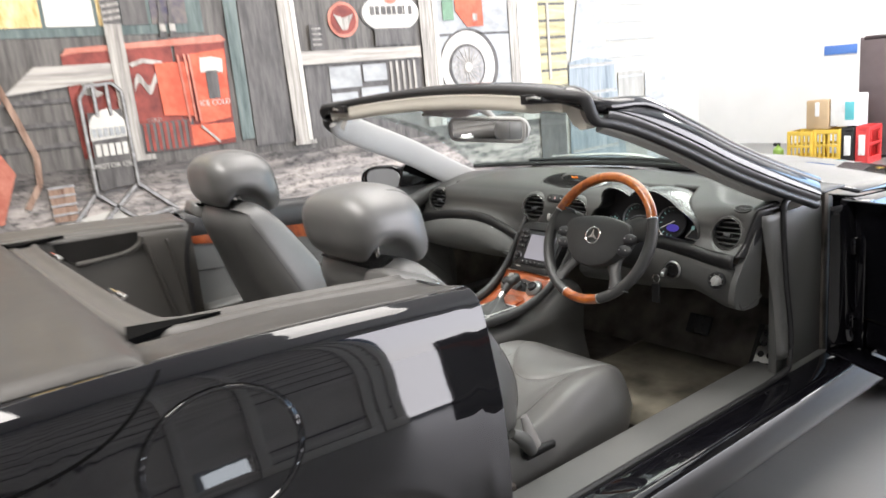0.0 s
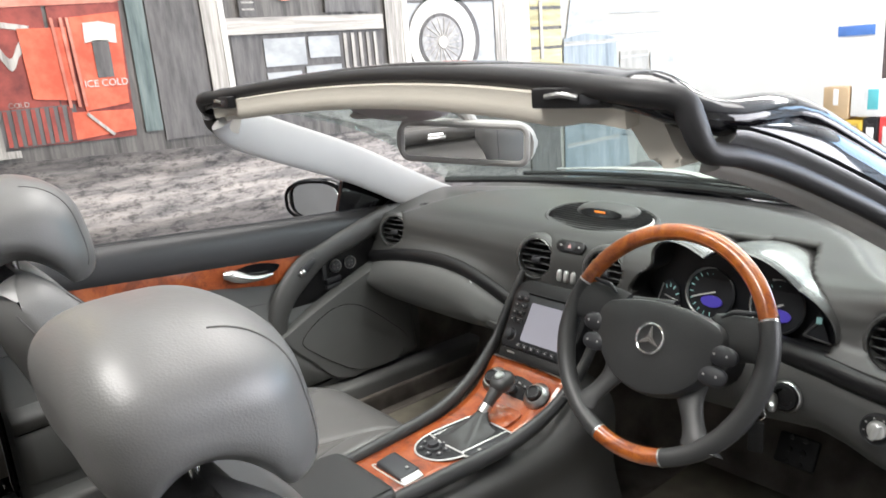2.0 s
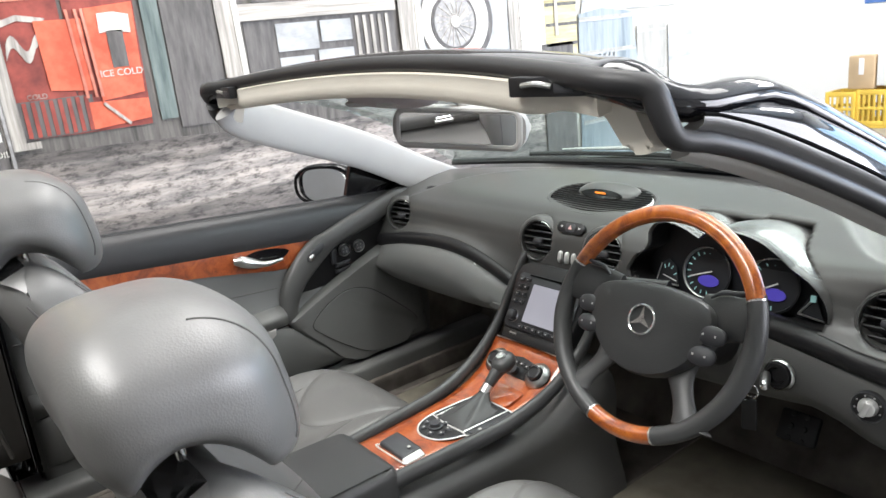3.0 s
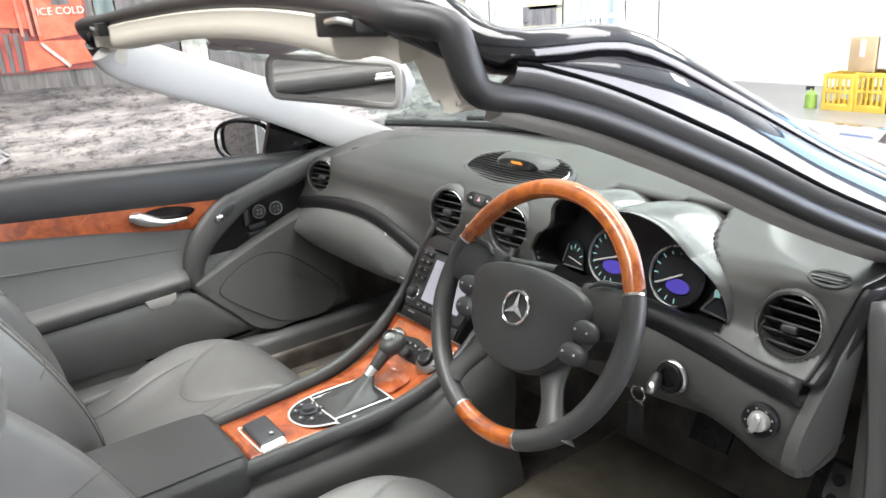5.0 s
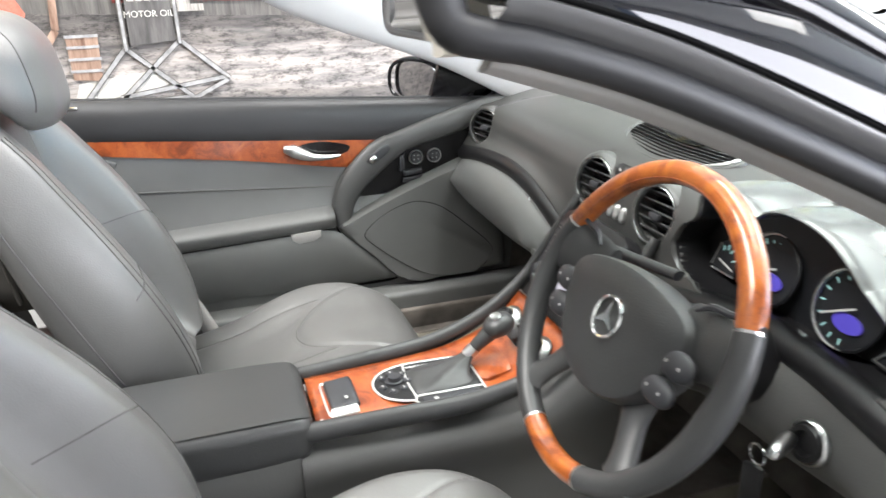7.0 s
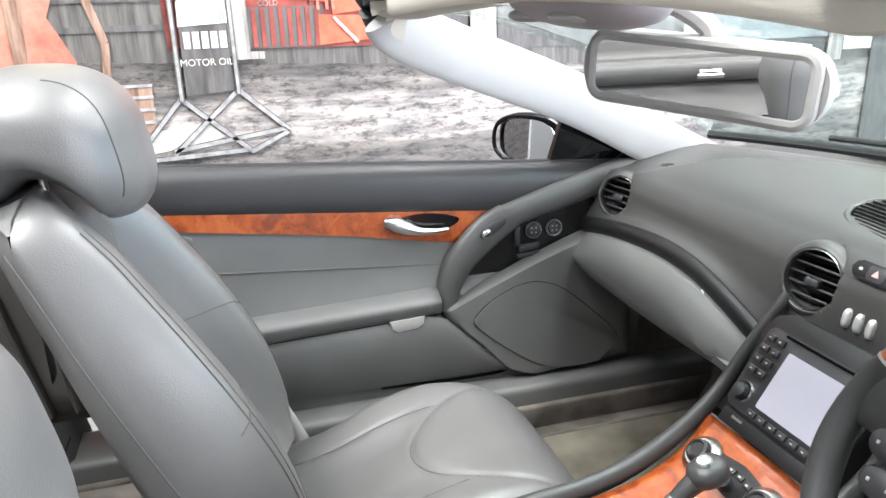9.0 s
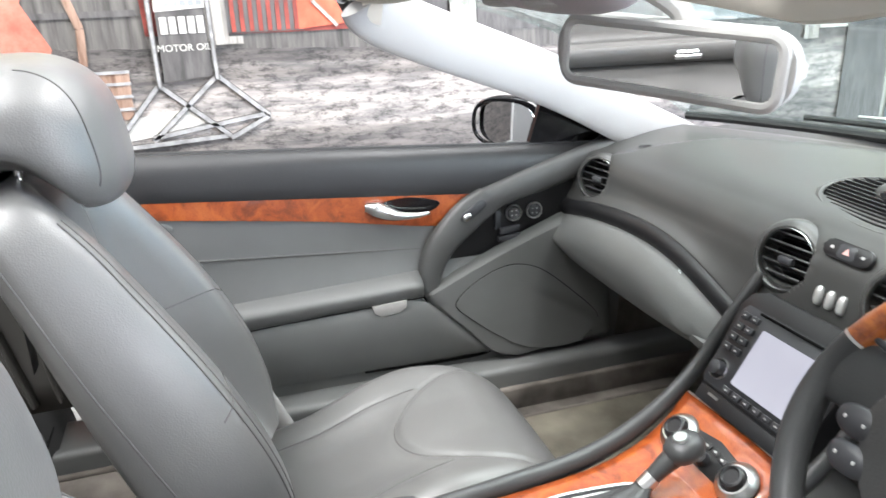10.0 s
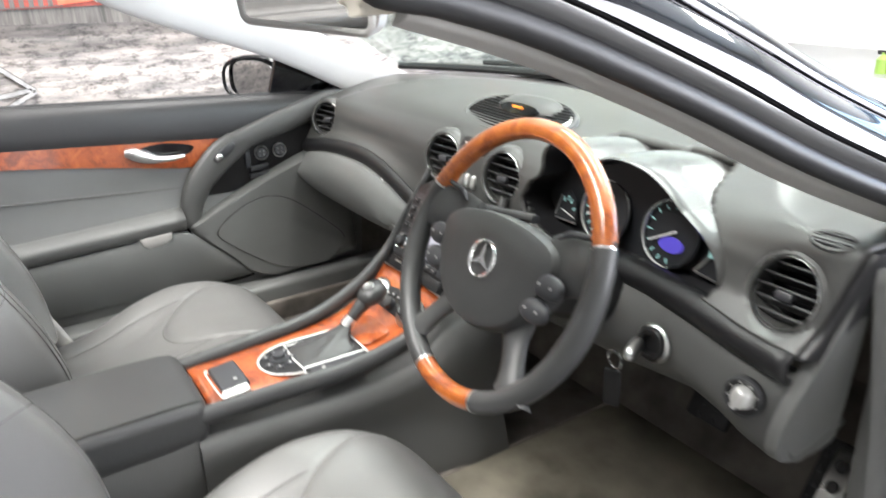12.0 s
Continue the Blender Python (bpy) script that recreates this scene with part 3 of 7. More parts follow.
printed("ribbon", [(1.00, 1.42), (1.06, 1.40), (1.10, 1.42), (1.06, 1.44), (1.05, 1.50), (1.09, 1.55), (1.04, 1.56), (0.99, 1.50)], 3, P_PALE)
printed("ribbon", [(1.27, 1.545), (1.33, 1.565), (1.43, 1.55), (1.44, 1.57), (1.33, 1.59), (1.25, 1.565)], 3, P_PALE)
for y in (1.47, 1.525):
    printed("bottle", [(y - 0.018, 1.70), (y + 0.018, 1.70), (y + 0.018, 1.79), (y + 0.007, 1.82), (y + 0.007, 1.90), (y - 0.007, 1.90), (y - 0.007, 1.82), (y - 0.018, 1.79)], 4, P_DARK)
    printed("bottle_label", rect(y - 0.016, 1.73, y + 0.016, 1.77), 5, P_PALE)
# posts, shelf, door
printed("post", rect(1.165, 1.05, 1.255, 2.9, -0.02), 5, P_PALE)
printed("post_foot", rect(1.20, 1.035, 1.31, 1.065), 6, P_PALE)
printed("rope_wrap", rect(1.16, 1.78, 1.25, 2.0), 6, P_DARK)
for i in range(6):
    printed("rope_turn", [(1.155, 1.79 + 0.035 * i), (1.25, 1.805 + 0.035 * i), (1.25, 1.82 + 0.035 * i), (1.155, 1.805 + 0.035 * i)], 7, P_PALE)
printed("shelf_board", [(0.62, 1.44), (1.16, 1.49), (1.16, 1.575), (0.78, 1.575)], 4, P_PALE_H)
for z in (1.40, 1.28, 1.17):
    printed("bench_slat", rect(0.45, z - 0.012, 0.92, z + 0.012), 2, P_DARK)
printed("teal_post", rect(1.845, 1.08, 1.925, 2.9), 3, P_TEAL)
printed("dark_doorway", rect(1.935, 1.03, 2.19, 2.9), 2, P_DARK)
printed("post", rect(2.20, 1.02, 2.30, 2.9, -0.03), 5, P_PALE)
printed("post_edge", rect(2.288, 1.02, 2.318, 2.9, -0.04), 6, P_WHITE)
printed("post_foot", rect(2.19, 1.0, 2.34, 1.025), 6, P_PALE)
printed("beam", rect(2.30, 1.495, 3.25, 1.575), 5, P_PALE_H)
printed("jar", rect(2.385, 1.58, 2.475, 1.74), 6, P_DARK)
for i in range(4):
    printed("jar_band", rect(2.40, 1.61 + 0.033 * i, 2.465, 1.618 + 0.033 * i), 7, P_PALE)
printed("round_sign", oval(2.65, 1.765, 0.115, 0.112), 3, P_SALMON, "round faded red sign")
printed("round_sign_face", oval(2.65, 1.765, 0.095, 0.092), 4, P_RED)
printed("sign_wing", [(2.575, 1.80), (2.65, 1.775), (2.725, 1.80), (2.67, 1.70), (2.63, 1.70)], 5, P_PALE)
printed("oval_sign", oval(3.035, 1.80, 0.235, 0.125), 3, P_WHITE, "white oval sign with dark bars")
printed("oval_rim", oval(3.035, 1.80, 0.25, 0.135), 2, P_DARK)
for i, w in enumerate((0.04, 0.035, 0.045, 0.045, 0.035, 0.05, 0.015, 0.035)):
    printed("letter_bar", rect(2.865 + 0.045 * i, 1.79, 2.865 + 0.045 * i + w * 0.75, 1.845), 4, P_DARK)
printed("sign_spot", oval(3.035, 1.89, 0.05, 0.03), 4, P_SALMON)
printed("brush", rect(2.88, 1.59, 3.17, 1.70), 5, P_DARK)
printed("shelf_back", rect(2.33, 1.03, 3.24, 1.49), 1, P_DARK)
for y0, y1, z0, z1 in ((2.50, 2.74, 1.33, 1.47), (2.76, 2.95, 1.36, 1.47), (2.50, 2.70, 1.20, 1.30), (2.73, 2.95, 1.20, 1.32)):
    printed("tin", rect(y0, z0, y1, z1), 3, P_GREY)
for i in range(5):
    printed("rail", rect(2.98 + 0.05 * i, 1.22, 3.00 + 0.05 * i, 1.48), 3, P_PALE)
printed("post", rect(3.27, 1.0, 3.40, 2.9), 5, P_PALE)
printed("post_edge", rect(3.385, 1.0, 3.425, 2.9), 6, P_WHITE)
printed("grey_panel", rect(3.43, 1.02, 4.12, 2.9), 2, P_GREY)
printed("panel_joint", rect(3.43, 1.63, 4.12, 1.645), 3, P_DARK)
printed("red_sign", [(3.60, 2.05), (3.60, 1.80), (3.70, 1.69), (3.86, 1.69), (3.86, 2.05)], 4, P_ORANGE, "faded red hanging sign")
printed("sign_square", rect(3.755, 1.73, 3.80, 1.78), 5, P_PALE)
printed("green_sign", rect(3.48, 1.74, 3.58, 2.0), 4, P_GREEN)
printed("tyre_shadow", oval(3.70, 1.405, 0.285, 0.275), 3, P_DARK)
printed("white_tyre", oval(3.685, 1.41, 0.26, 0.25), 4, P_WHITE, "white-walled spare wheel")
printed("rim_shadow", oval(3.67, 1.40, 0.175, 0.168), 5, P_DARK)
printed("wheel_back", oval(3.67, 1.40, 0.155, 0.148), 6, P_STEEL)
for i in range(18):
    a = 2 * math.pi * i / 18
    b = a + 0.35
    strip_line("spoke", (3.67 + 0.03 * math.cos(a), 1.40 + 0.03 * math.sin(a)), (3.67 + 0.15 * math.cos(b), 1.40 + 0.143 * math.sin(b)), 0.006, 7, P_PALE)
printed("hub", oval(3.67, 1.40, 0.035, 0.034), 8, P_WHITE)
printed("corner_post", rect(4.12, 0.9, 4.21, 2.9), 4, P_PALE)
printed("cream_siding", rect(4.22, 0.95, 4.44, 2.9), 3, P_CREAM)
for i in range(8):
    printed("siding_joint", rect(4.22, 1.1 + 0.14 * i, 4.44, 1.107 + 0.14 * i), 4, P_GREY)
printed("yellow_siding", rect(4.44, 1.0, 4.75, 2.9), 3, P_YELLOW)
for i in range(7):
    printed("siding_joint", rect(4.45, 1.18 + 0.13 * i, 4.75, 1.20 + 0.13 * i), 4, P_DARK)
printed("siding_rail", rect(4.53, 1.25, 4.56, 1.85), 5, P_PALE)
printed("dark_post", rect(4.40, 0.02, 4.70, 1.20), 4, P_DARK)
printed("fuel_stand", [(4.80, 1.37), (5.26, 1.37), (5.20, 1.9), (5.28, 2.5), (4.82, 2.5), (4.92, 1.9)], 3, P_GREY)
printed("blue_drum", [(4.74, 0.40), (5.50, 0.38), (5.34, 1.36), (5.0, 1.40), (4.77, 1.37)], 4, P_DRUM, "pale blue printed oil drum")
for z in (0.62, 0.86, 1.10, 1.33):
    printed("drum_hoop", rect(4.77, z, 5.36, z + 0.018), 5, P_DRUM_PALE)
    printed("hoop_shadow", rect(4.77, z - 0.012, 5.38, z), 5, P_GREY)
printed("drum_emblem", oval(5.06, 0.95, 0.17, 0.12), 5, P_GREY)
printed("drum_emblem_face", oval(5.06, 0.95, 0.13, 0.09), 6, P_DRUM_PALE)
for i in range(4):
    printed("brand_bar", rect(4.97 + 0.05 * i, 1.00, 4.995 + 0.05 * i, 1.09), 7, P_GREY)
printed("pale_drum", rect(5.40, 0.38, 5.75, 1.25), 3, P_DRUM_PALE)
for z in (0.62, 0.9, 1.2):
    printed("drum_hoop", rect(5.40, z, 5.75, z + 0.015), 4, P_GREY)
printed("grey_drum", rect(5.78, 0.36, 6.09, 1.23), 3, P_GREY)
for i in range(5):
    printed("siding_line", rect(5.30, 1.38 + 0.15 * i, 5.95, 1.388 + 0.15 * i), 2, P_GREY)
# old pump and hose
printed("fuel_pump", [(0.20, 0.78), (0.50, 0.80), (0.60, 1.05), (0.52, 1.22), (0.60, 1.42), (0.20, 1.5)], 3, P_SALMON, "faded red fuel pump")
printed("pump_band", [(0.38, 0.85), (0.42, 0.85), (0.44, 1.3), (0.38, 1.3)], 4, P_RUST)
for a, b in (((0.60, 1.50), (0.66, 1.30)), ((0.66, 1.30), (0.71, 1.12)), ((0.71, 1.12), (0.70, 0.98)), ((0.70, 0.98), (0.62, 0.86))):
    strip_line("hose", a, b, 0.03, 4, P_RUST)
printed("keg", [(0.735, 0.77), (0.85, 0.76), (0.858, 0.95), (0.73, 0.955)], 4, P_RUST)
for z in (0.80, 0.85, 0.90, 0.945):
    printed("keg_hoop", rect(0.728, z, 0.86, z + 0.012), 5, P_STEEL)
printed("bright_patch", [(0.72, 0.66), (1.02, 0.70), (1.13, 0.73), (1.08, 0.79), (0.90, 0.77), (0.75, 0.75)], 2, P_WHITE)
# swinging oil sign on its stand
for a, b in (((0.96, 0.89), (0.745, 0.645)), ((0.745, 0.645), (1.20, 0.665)), ((0.96, 0.89), (1.215, 0.665)), ((1.19, 0.915), (1.385, 0.735)), ((1.385, 0.735), (1.215, 0.655)), ((1.19, 0.915), (0.91, 0.665)), ((0.91, 0.68), (1.37, 0.745))):
    strip_line("stand_leg_shadow", a, b, 0.024, 4, P_WOOD)
    strip_line("stand_leg", a, b, 0.017, 5, P_STEEL)
printed("sign_board", [(0.985, 0.90), (1.175, 0.915), (1.17, 1.33), (0.99, 1.32)], 6, P_DARK, "dark swinging oil sign on a tube stand")
for a, b in (((0.965, 0.88), (0.965, 1.40)), ((1.19, 0.90), (1.185, 1.42)), ((0.965, 1.40), (1.01, 1.46)), ((1.185, 1.42), (1.14, 1.47)), ((1.01, 1.46), (1.14, 1.47)), ((1.04, 1.30), (1.04, 1.46)), ((1.11, 1.30), (1.11, 1.46))):
    strip_line("stand_tube_edge", a, b, 0.021, 7, P_WOOD)
    strip_line("stand_tube", a, b, 0.012, 8, P_STEEL)
printed("sign_cloud", [(0.985, 1.17), (1.175, 1.18), (1.172, 1.27), (1.14, 1.31), (1.11, 1.34), (1.06, 1.33), (1.01, 1.30), (0.988, 1.26)], 7, P_WHITE, "white cloud-shaped emblem")
for i in range(6):
    printed("brand_bar", rect(0.995 + 0.03 * i, 1.19, 1.017 + 0.03 * i, 1.235), 8, P_GREY)
for i in range(5):
    printed("brand_bar", rect(1.0 + 0.035 * i, 1.085, 1.026 + 0.035 * i, 1.15), 7, P_WHITE)


def wall_words(words, y, z, size, layer, mat):
    bm = lettering(words, size, 0.0008)
    bmesh.ops.transform(bm, matrix=basis((MW + 0.003 + 0.004 * layer, y, z), (0, 1, 0), (0, 0, 1)), verts=bm.verts[:])
    part("painted_words", bm, mat, mural, recalc=False)


wall_words("MOTOR OIL", 1.08, 1.03, 0.038, 7, P_WHITE)
wall_words("ICE COLD", 1.705, 1.315, 0.042, 6, P_WHITE)
wall_words("COLD", 1.34, 1.25, 0.03, 4, P_PALE)

# ---------- clutter at the bright end ----------
YELLOW = material("yellow_plastic", (0.62, 0.42, 0.06), 0.45, vary=0.08)
CARTON = material("brown_carton", (0.45, 0.33, 0.2), 0.8, vary=0.1)
WHITE_P = material("white_plastic", (0.75, 0.76, 0.76), 0.4)
TEAL_P = material("teal_print", (0.1, 0.45, 0.5), 0.5)
RED_P = material("red_plastic", (0.6, 0.05, 0.05), 0.4)
MAROON = material("dark_cabinet", (0.10, 0.075, 0.078), 0.5)
BLUE_P = material("blue_print", (0.08, 0.2, 0.55), 0.5)
GREEN_P = material("green_bottle", (0.25, 0.4, 0.08), 0.4)


def crate(name, mat, label, sx, sy, sz, at, sign=None):
    """A moulded bottle crate: corner posts, rails and slats."""
    o = tagged(new(name), label, "crate")
    o.matrix_world = pose(*at)
    part("base", rbox(sx, sy, 0.02, 0.004, at=(0, 0, 0.01)), mat, o)
    for ix in (-1, 1):
        for iy in (-1, 1):
            part("corner_post", rbox(0.035, 0.035, sz, 0.005, at=(ix * (sx / 2 - 0.018), iy * (sy / 2 - 0.018), sz / 2)), mat, o)
    for z, h in ((0.045, 0.05), (sz * 0.52, 0.03), (sz - 0.025, 0.05)):
        for iy in (-1, 1):
            part("rail", rbox(sx - 0.03, 0.014, h, 0.003, at=(0, iy * (sy / 2 - 0.008), z)), mat, o)
        for ix in (-1, 1):
            part("rail", rbox(0.014, sy - 0.03, h, 0.003, at=(ix * (sx / 2 - 0.008), 0, z)), mat, o)
    for i in range(6):
        for iy in (-1, 1):
            part("slat", rbox(0.022, 0.010, sz - 0.05, 0.002, at=(-sx / 2 + sx * (i + 0.5) / 6, iy * (sy / 2 - 0.007), sz / 2)), mat, o)
    if sign:
        part("print_panel", rbox(sx * 0.5, 0.004, sz * 0.55, 0.001, at=(0, -sy / 2 - 0.003, sz * 0.5)), sign, o)
    return o


def carton(name, mat, label, category, sx, sy, sz, at, rz=0):
    o = tagged(part(name, rbox(sx, sy, sz, 0.006, at=(0, 0, sz / 2)), mat, m=pose(*at, 0, 0, rz)), label, category)
    part("flap", rbox(sx * 0.98, sy * 0.48, 0.004, 0.001, at=(0, -sy * 0.245, sz + 0.003)), mat, o)
    part("tape", rbox(0.05, 0.003, sz * 0.5, 0.001, at=(0, -sy / 2 - 0.002, sz * 0.7)), WHITE_P, o)
    return o


crate("bottle_crate", YELLOW, "yellow plastic bottle crate on the floor", 0.30, 0.34, 0.36, (-2.49, 8.8, 0))
crate("bottle_crate", YELLOW, "yellow plastic bottle crate beside its twin", 0.30, 0.34, 0.38, (-2.19, 8.82, 0))
crate("bottle_crate", BLACK, "black plastic crate with a white panel", 0.14, 0.34, 0.40, (-1.965, 8.84, 0), WHITE_P)
crate("bottle_crate", RED_P, "red plastic crate with a pale panel", 0.14, 0.34, 0.41, (-1.82, 8.86, 0), WHITE_P)
carton("carton", CARTON, "plain brown cardboard box on a crate", "box", 0.25, 0.25, 0.32, (-2.32, 8.82, 0.382))
b = carton("carton", WHITE_P, "white cardboard box with a teal print", "box", 0.30, 0.25, 0.35, (-2.03, 8.84, 0.412))
part("teal_panel", rbox(0.10, 0.004, 0.2, 0.001, at=(0.06, -0.128, 0.17)), TEAL_P, b)
cab = tagged(new("shelf_cabinet"), "dark maroon shelf cabinet full of workshop bottles", "cabinet")
cab.matrix_world = pose(-1.45, 9.45, 0)
for sx in (-0.62, 0.62):
    part("side_panel", rbox(0.04, 0.5, 1.36, 0.004, at=(sx, 0, 0.68)), MAROON, cab)
part("back_panel", rbox(1.2, 0.02, 1.36, 0.003, at=(0, 0.24, 0.68)), MAROON, cab)
for z in (0.05, 0.45, 0.85, 1.2, 1.36):
    part("shelf", rbox(1.2, 0.46, 0.03, 0.003, at=(0, 0, z)), MAROON, cab)
part("door", rbox(0.32, 0.02, 1.3, 0.003, at=(-0.47, -0.262, 0.68)), MAROON, cab)
rng = random.Random(4)
for z in (0.466, 0.866):
    for i in range(5):
        h = rng.uniform(0.16, 0.28)
        bt = tagged(part("bottle", lathe([(0.0, 0), (0.045, 0), (0.048, h * 0.65), (0.02, h * 0.8), (0.018, h), (0.0, h)], 14), rng.choice([RED_P, WHITE_P, YELLOW, BLUE_P]), m=pose(-1.68 + 0.14 * i, 9.32, z)), "plastic workshop bottle on the cabinet shelf", "bottle", "bottles on the shelf")
        part("cap", lathe([(0.0, h), (0.022, h), (0.022, h + 0.025), (0.0, h + 0.025)], 14), BLACK, bt)
tagged(part("wall_sign", rbox(0.42, 0.01, 0.12, 0.003), BLUE_P, m=pose(-2.85, 10.39, 1.24)), "blue printed sign on the white wall", "sign")
g = tagged(part("spray_bottle", lathe([(0.0, 0), (0.06, 0), (0.06, 0.14), (0.02, 0.18), (0.02, 0.2), (0.0, 0.2)], 16), GREEN_P, m=pose(-2.78, 8.7, 0)), "small green spray bottle on the floor", "bottle")
part("trigger", rbox(0.08, 0.03, 0.04, 0.006, at=(-0.02, 0, 0.2)), BLACK, g)

# ---------- the car: body ----------
car = tagged(new("convertible_car"), "black two-seat convertible, roof folded away, grey leather inside", "car")
AX_R, AX_F = 0.45, 3.01  # axles
Y_TAIL, Y_NOSE = -0.70, 3.83
SEAM_Y, HINGE_Y = 0.84, 2.41


def belt(y):
    """Height of the body's shoulder along the car."""
    return smooth_table([(-0.70, 0.87), (-0.35, 0.94), (0.05, 0.968), (0.4, 0.965), (0.84, 0.938), (1.3, 0.908), (1.83, 0.872), (2.41, 0.845), (3.0, 0.80), (3.45, 0.73), (3.83, 0.58)], y)


def half_width(y):
    return smooth_table([(-0.70, 0.70), (-0.45, 0.84), (0.0, 0.90), (0.4, 0.912), (1.2, 0.905), (2.3, 0.905), (3.0, 0.905), (3.48, 0.84), (3.83, 0.62)], y) + 0.014


def side_x(y, z):
    d = belt(y) - z
    f = smooth_table([(0.0, 0.082), (0.012, 0.058), (0.05, 0.040), (0.12, 0.0245), (0.20, 0.008), (0.28, 0.001), (0.36, 0.0), (0.42, 0.0), (0.50, 0.004), (0.56, 0.016), (0.64, 0.05), (0.75, 0.08), (0.9, 0.12)], d)
    return half_width(y) - f


def arch(y):
    z = 0.17
    for a in (AX_R, AX_F):
        q = 0.355**2 - (y - a) ** 2
        if q > 0:
            z = max(z, 0.315 + math.sqrt(q))
    return z


def side_panel(name, y0, y1, s, mat, parent, ny=40, nz=22, label="", low=0.0):
    rows = []
    ys = [y0, y0 + 0.0012] + [y0 + (y1 - y0) * i / ny for i in range(1, ny)] + [y1 - 0.0012, y1]
    for y in ys:
        zl, zt = max(arch(y), low), belt(y)
        row = []
        for j in range(nz + 1):
            u = j / nz
            z = zl + (zt - zl) * (1 - (1 - u) ** 1.7)
            row.append((s * side_x(y, z), y, z))
        rows.append(row)
    return part(name, bm_rows(rows), mat, parent, label, solid=0.006)


for s in (-1, 1):
    side_panel("rear_fender", Y_TAIL, SEAM_Y - 0.0005, s, PAINT, car, 60)
    side_panel("front_fender", HINGE_Y + 0.0005, Y_NOSE, s, PAINT, car, 50)


def across(name, ys, zf, wf, mat, inner=0.0, nx=24, label="", solid=0.006):
    """A panel over the car's width; zf(y, u) with u from -1 to 1."""
    rows = []
    for y in ys:
        rows.append([(wf(y) * (-1 + 2 * j / nx), y, zf(y, -1 + 2 * j / nx)) for j in range(nx + 1)])
    return part(name, bm_rows(rows), mat, car, label, solid=solid)


edge = lambda y: half_width(y) - 0.080
# bonnet, cowl, boot lid
across("bonnet", np.linspace(2.46, 3.80, 34), lambda y, u: belt(y) + 0.012 + 0.075 * (1 - u * u) * min(1, (3.93 - y) / 0.6), lambda y: edge(y) - 0.004, PAINT, label="long black bonnet")
across("boot_lid", np.linspace(-0.68, 0.02, 24), lambda y, u: belt(y) + 0.002 + 0.010 * (1 - u * u), lambda y: edge(y) - 0.004, DECK)
across("tonneau_cover", np.linspace(0.026, 0.285, 12), lambda y, u: belt(y) + 0.002 + 0.010 * (1 - u * u) - 0.03 * max(0, (y - 0.22) / 0.065) ** 2, lambda y: edge(y) - 0.006, DECK, label="folded-roof cover of dark grey")
across("cowl", np.linspace(2.30, 2.455, 6), lambda y, u: 0.875 + 0.02 * (1 - u * u), lambda y: 0.80, BLACK)
for nm, y, mm in (("front_bumper", Y_NOSE, PAINT), ("rear_bumper", Y_TAIL, PAINT)):
    w = half_width(y)
    sgn = 1 if y > 1 else -1
    rows = []
    for i in range(12):
        z = 0.2 + (belt(y) - 0.2) * i / 11
        rows.append([(w * (-1 + 2 * j / 20), y + sgn * 0.03 * (1 - abs(-1 + 2 * j / 20) ** 3) * (1 - (2 * i / 11 - 1) ** 2), z) for j in range(21)])
    part(nm, bm_rows(rows), mm, car, solid=0.02)
part("underbody", rbox(1.56, 3.9, 0.06, 0.02, at=(0, 1.4, 0.19)), BLACK, car)

# wheels
for y in (AX_R, AX_F):
    for s in (-1, 1):
        m = basis((s * 0.80, y, 0.315), (0, 1, 0), (0, 0, s))
        w = part("wheel", lathe([(0.225, -0.11), (0.30, -0.115), (0.315, -0.09), (0.315, 0.07), (0.30, 0.095), (0.235, 0.09), (0.225, 0.06), (0.225, -0.11)], 48), TYRE, car, m=m)
        part("rim", lathe([(0.228, -0.10), (0.228, 0.085), (0.215, 0.085), (0.205, -0.10)], 40), SATIN, w)
        for k in range(5):
            part("spoke", rbox(0.20, 0.055, 0.025, 0.008, at=(0.115, 0, 0.05)), SATIN, w, m=pose(0, 0, 0, 0, 0, 72 * k))
        part("hub_cap", lathe([(0.0, 0.07), (0.035, 0.066), (0.04, 0.04), (0.0, 0.04)], 24), SATIN, w)

# side gills in the front fender
for s in (-1, 1):
    for k in range(3):
        z = 0.46 - 0.06 * k
        part("gill", tube([(s * (side_x(2.47, z) + 0.004), 2.47, z), (s * (side_x(2.63, z) + 0.004), 2.63, z + 0.004)], 0.011, 8, flat=0.55), SATIN, car)


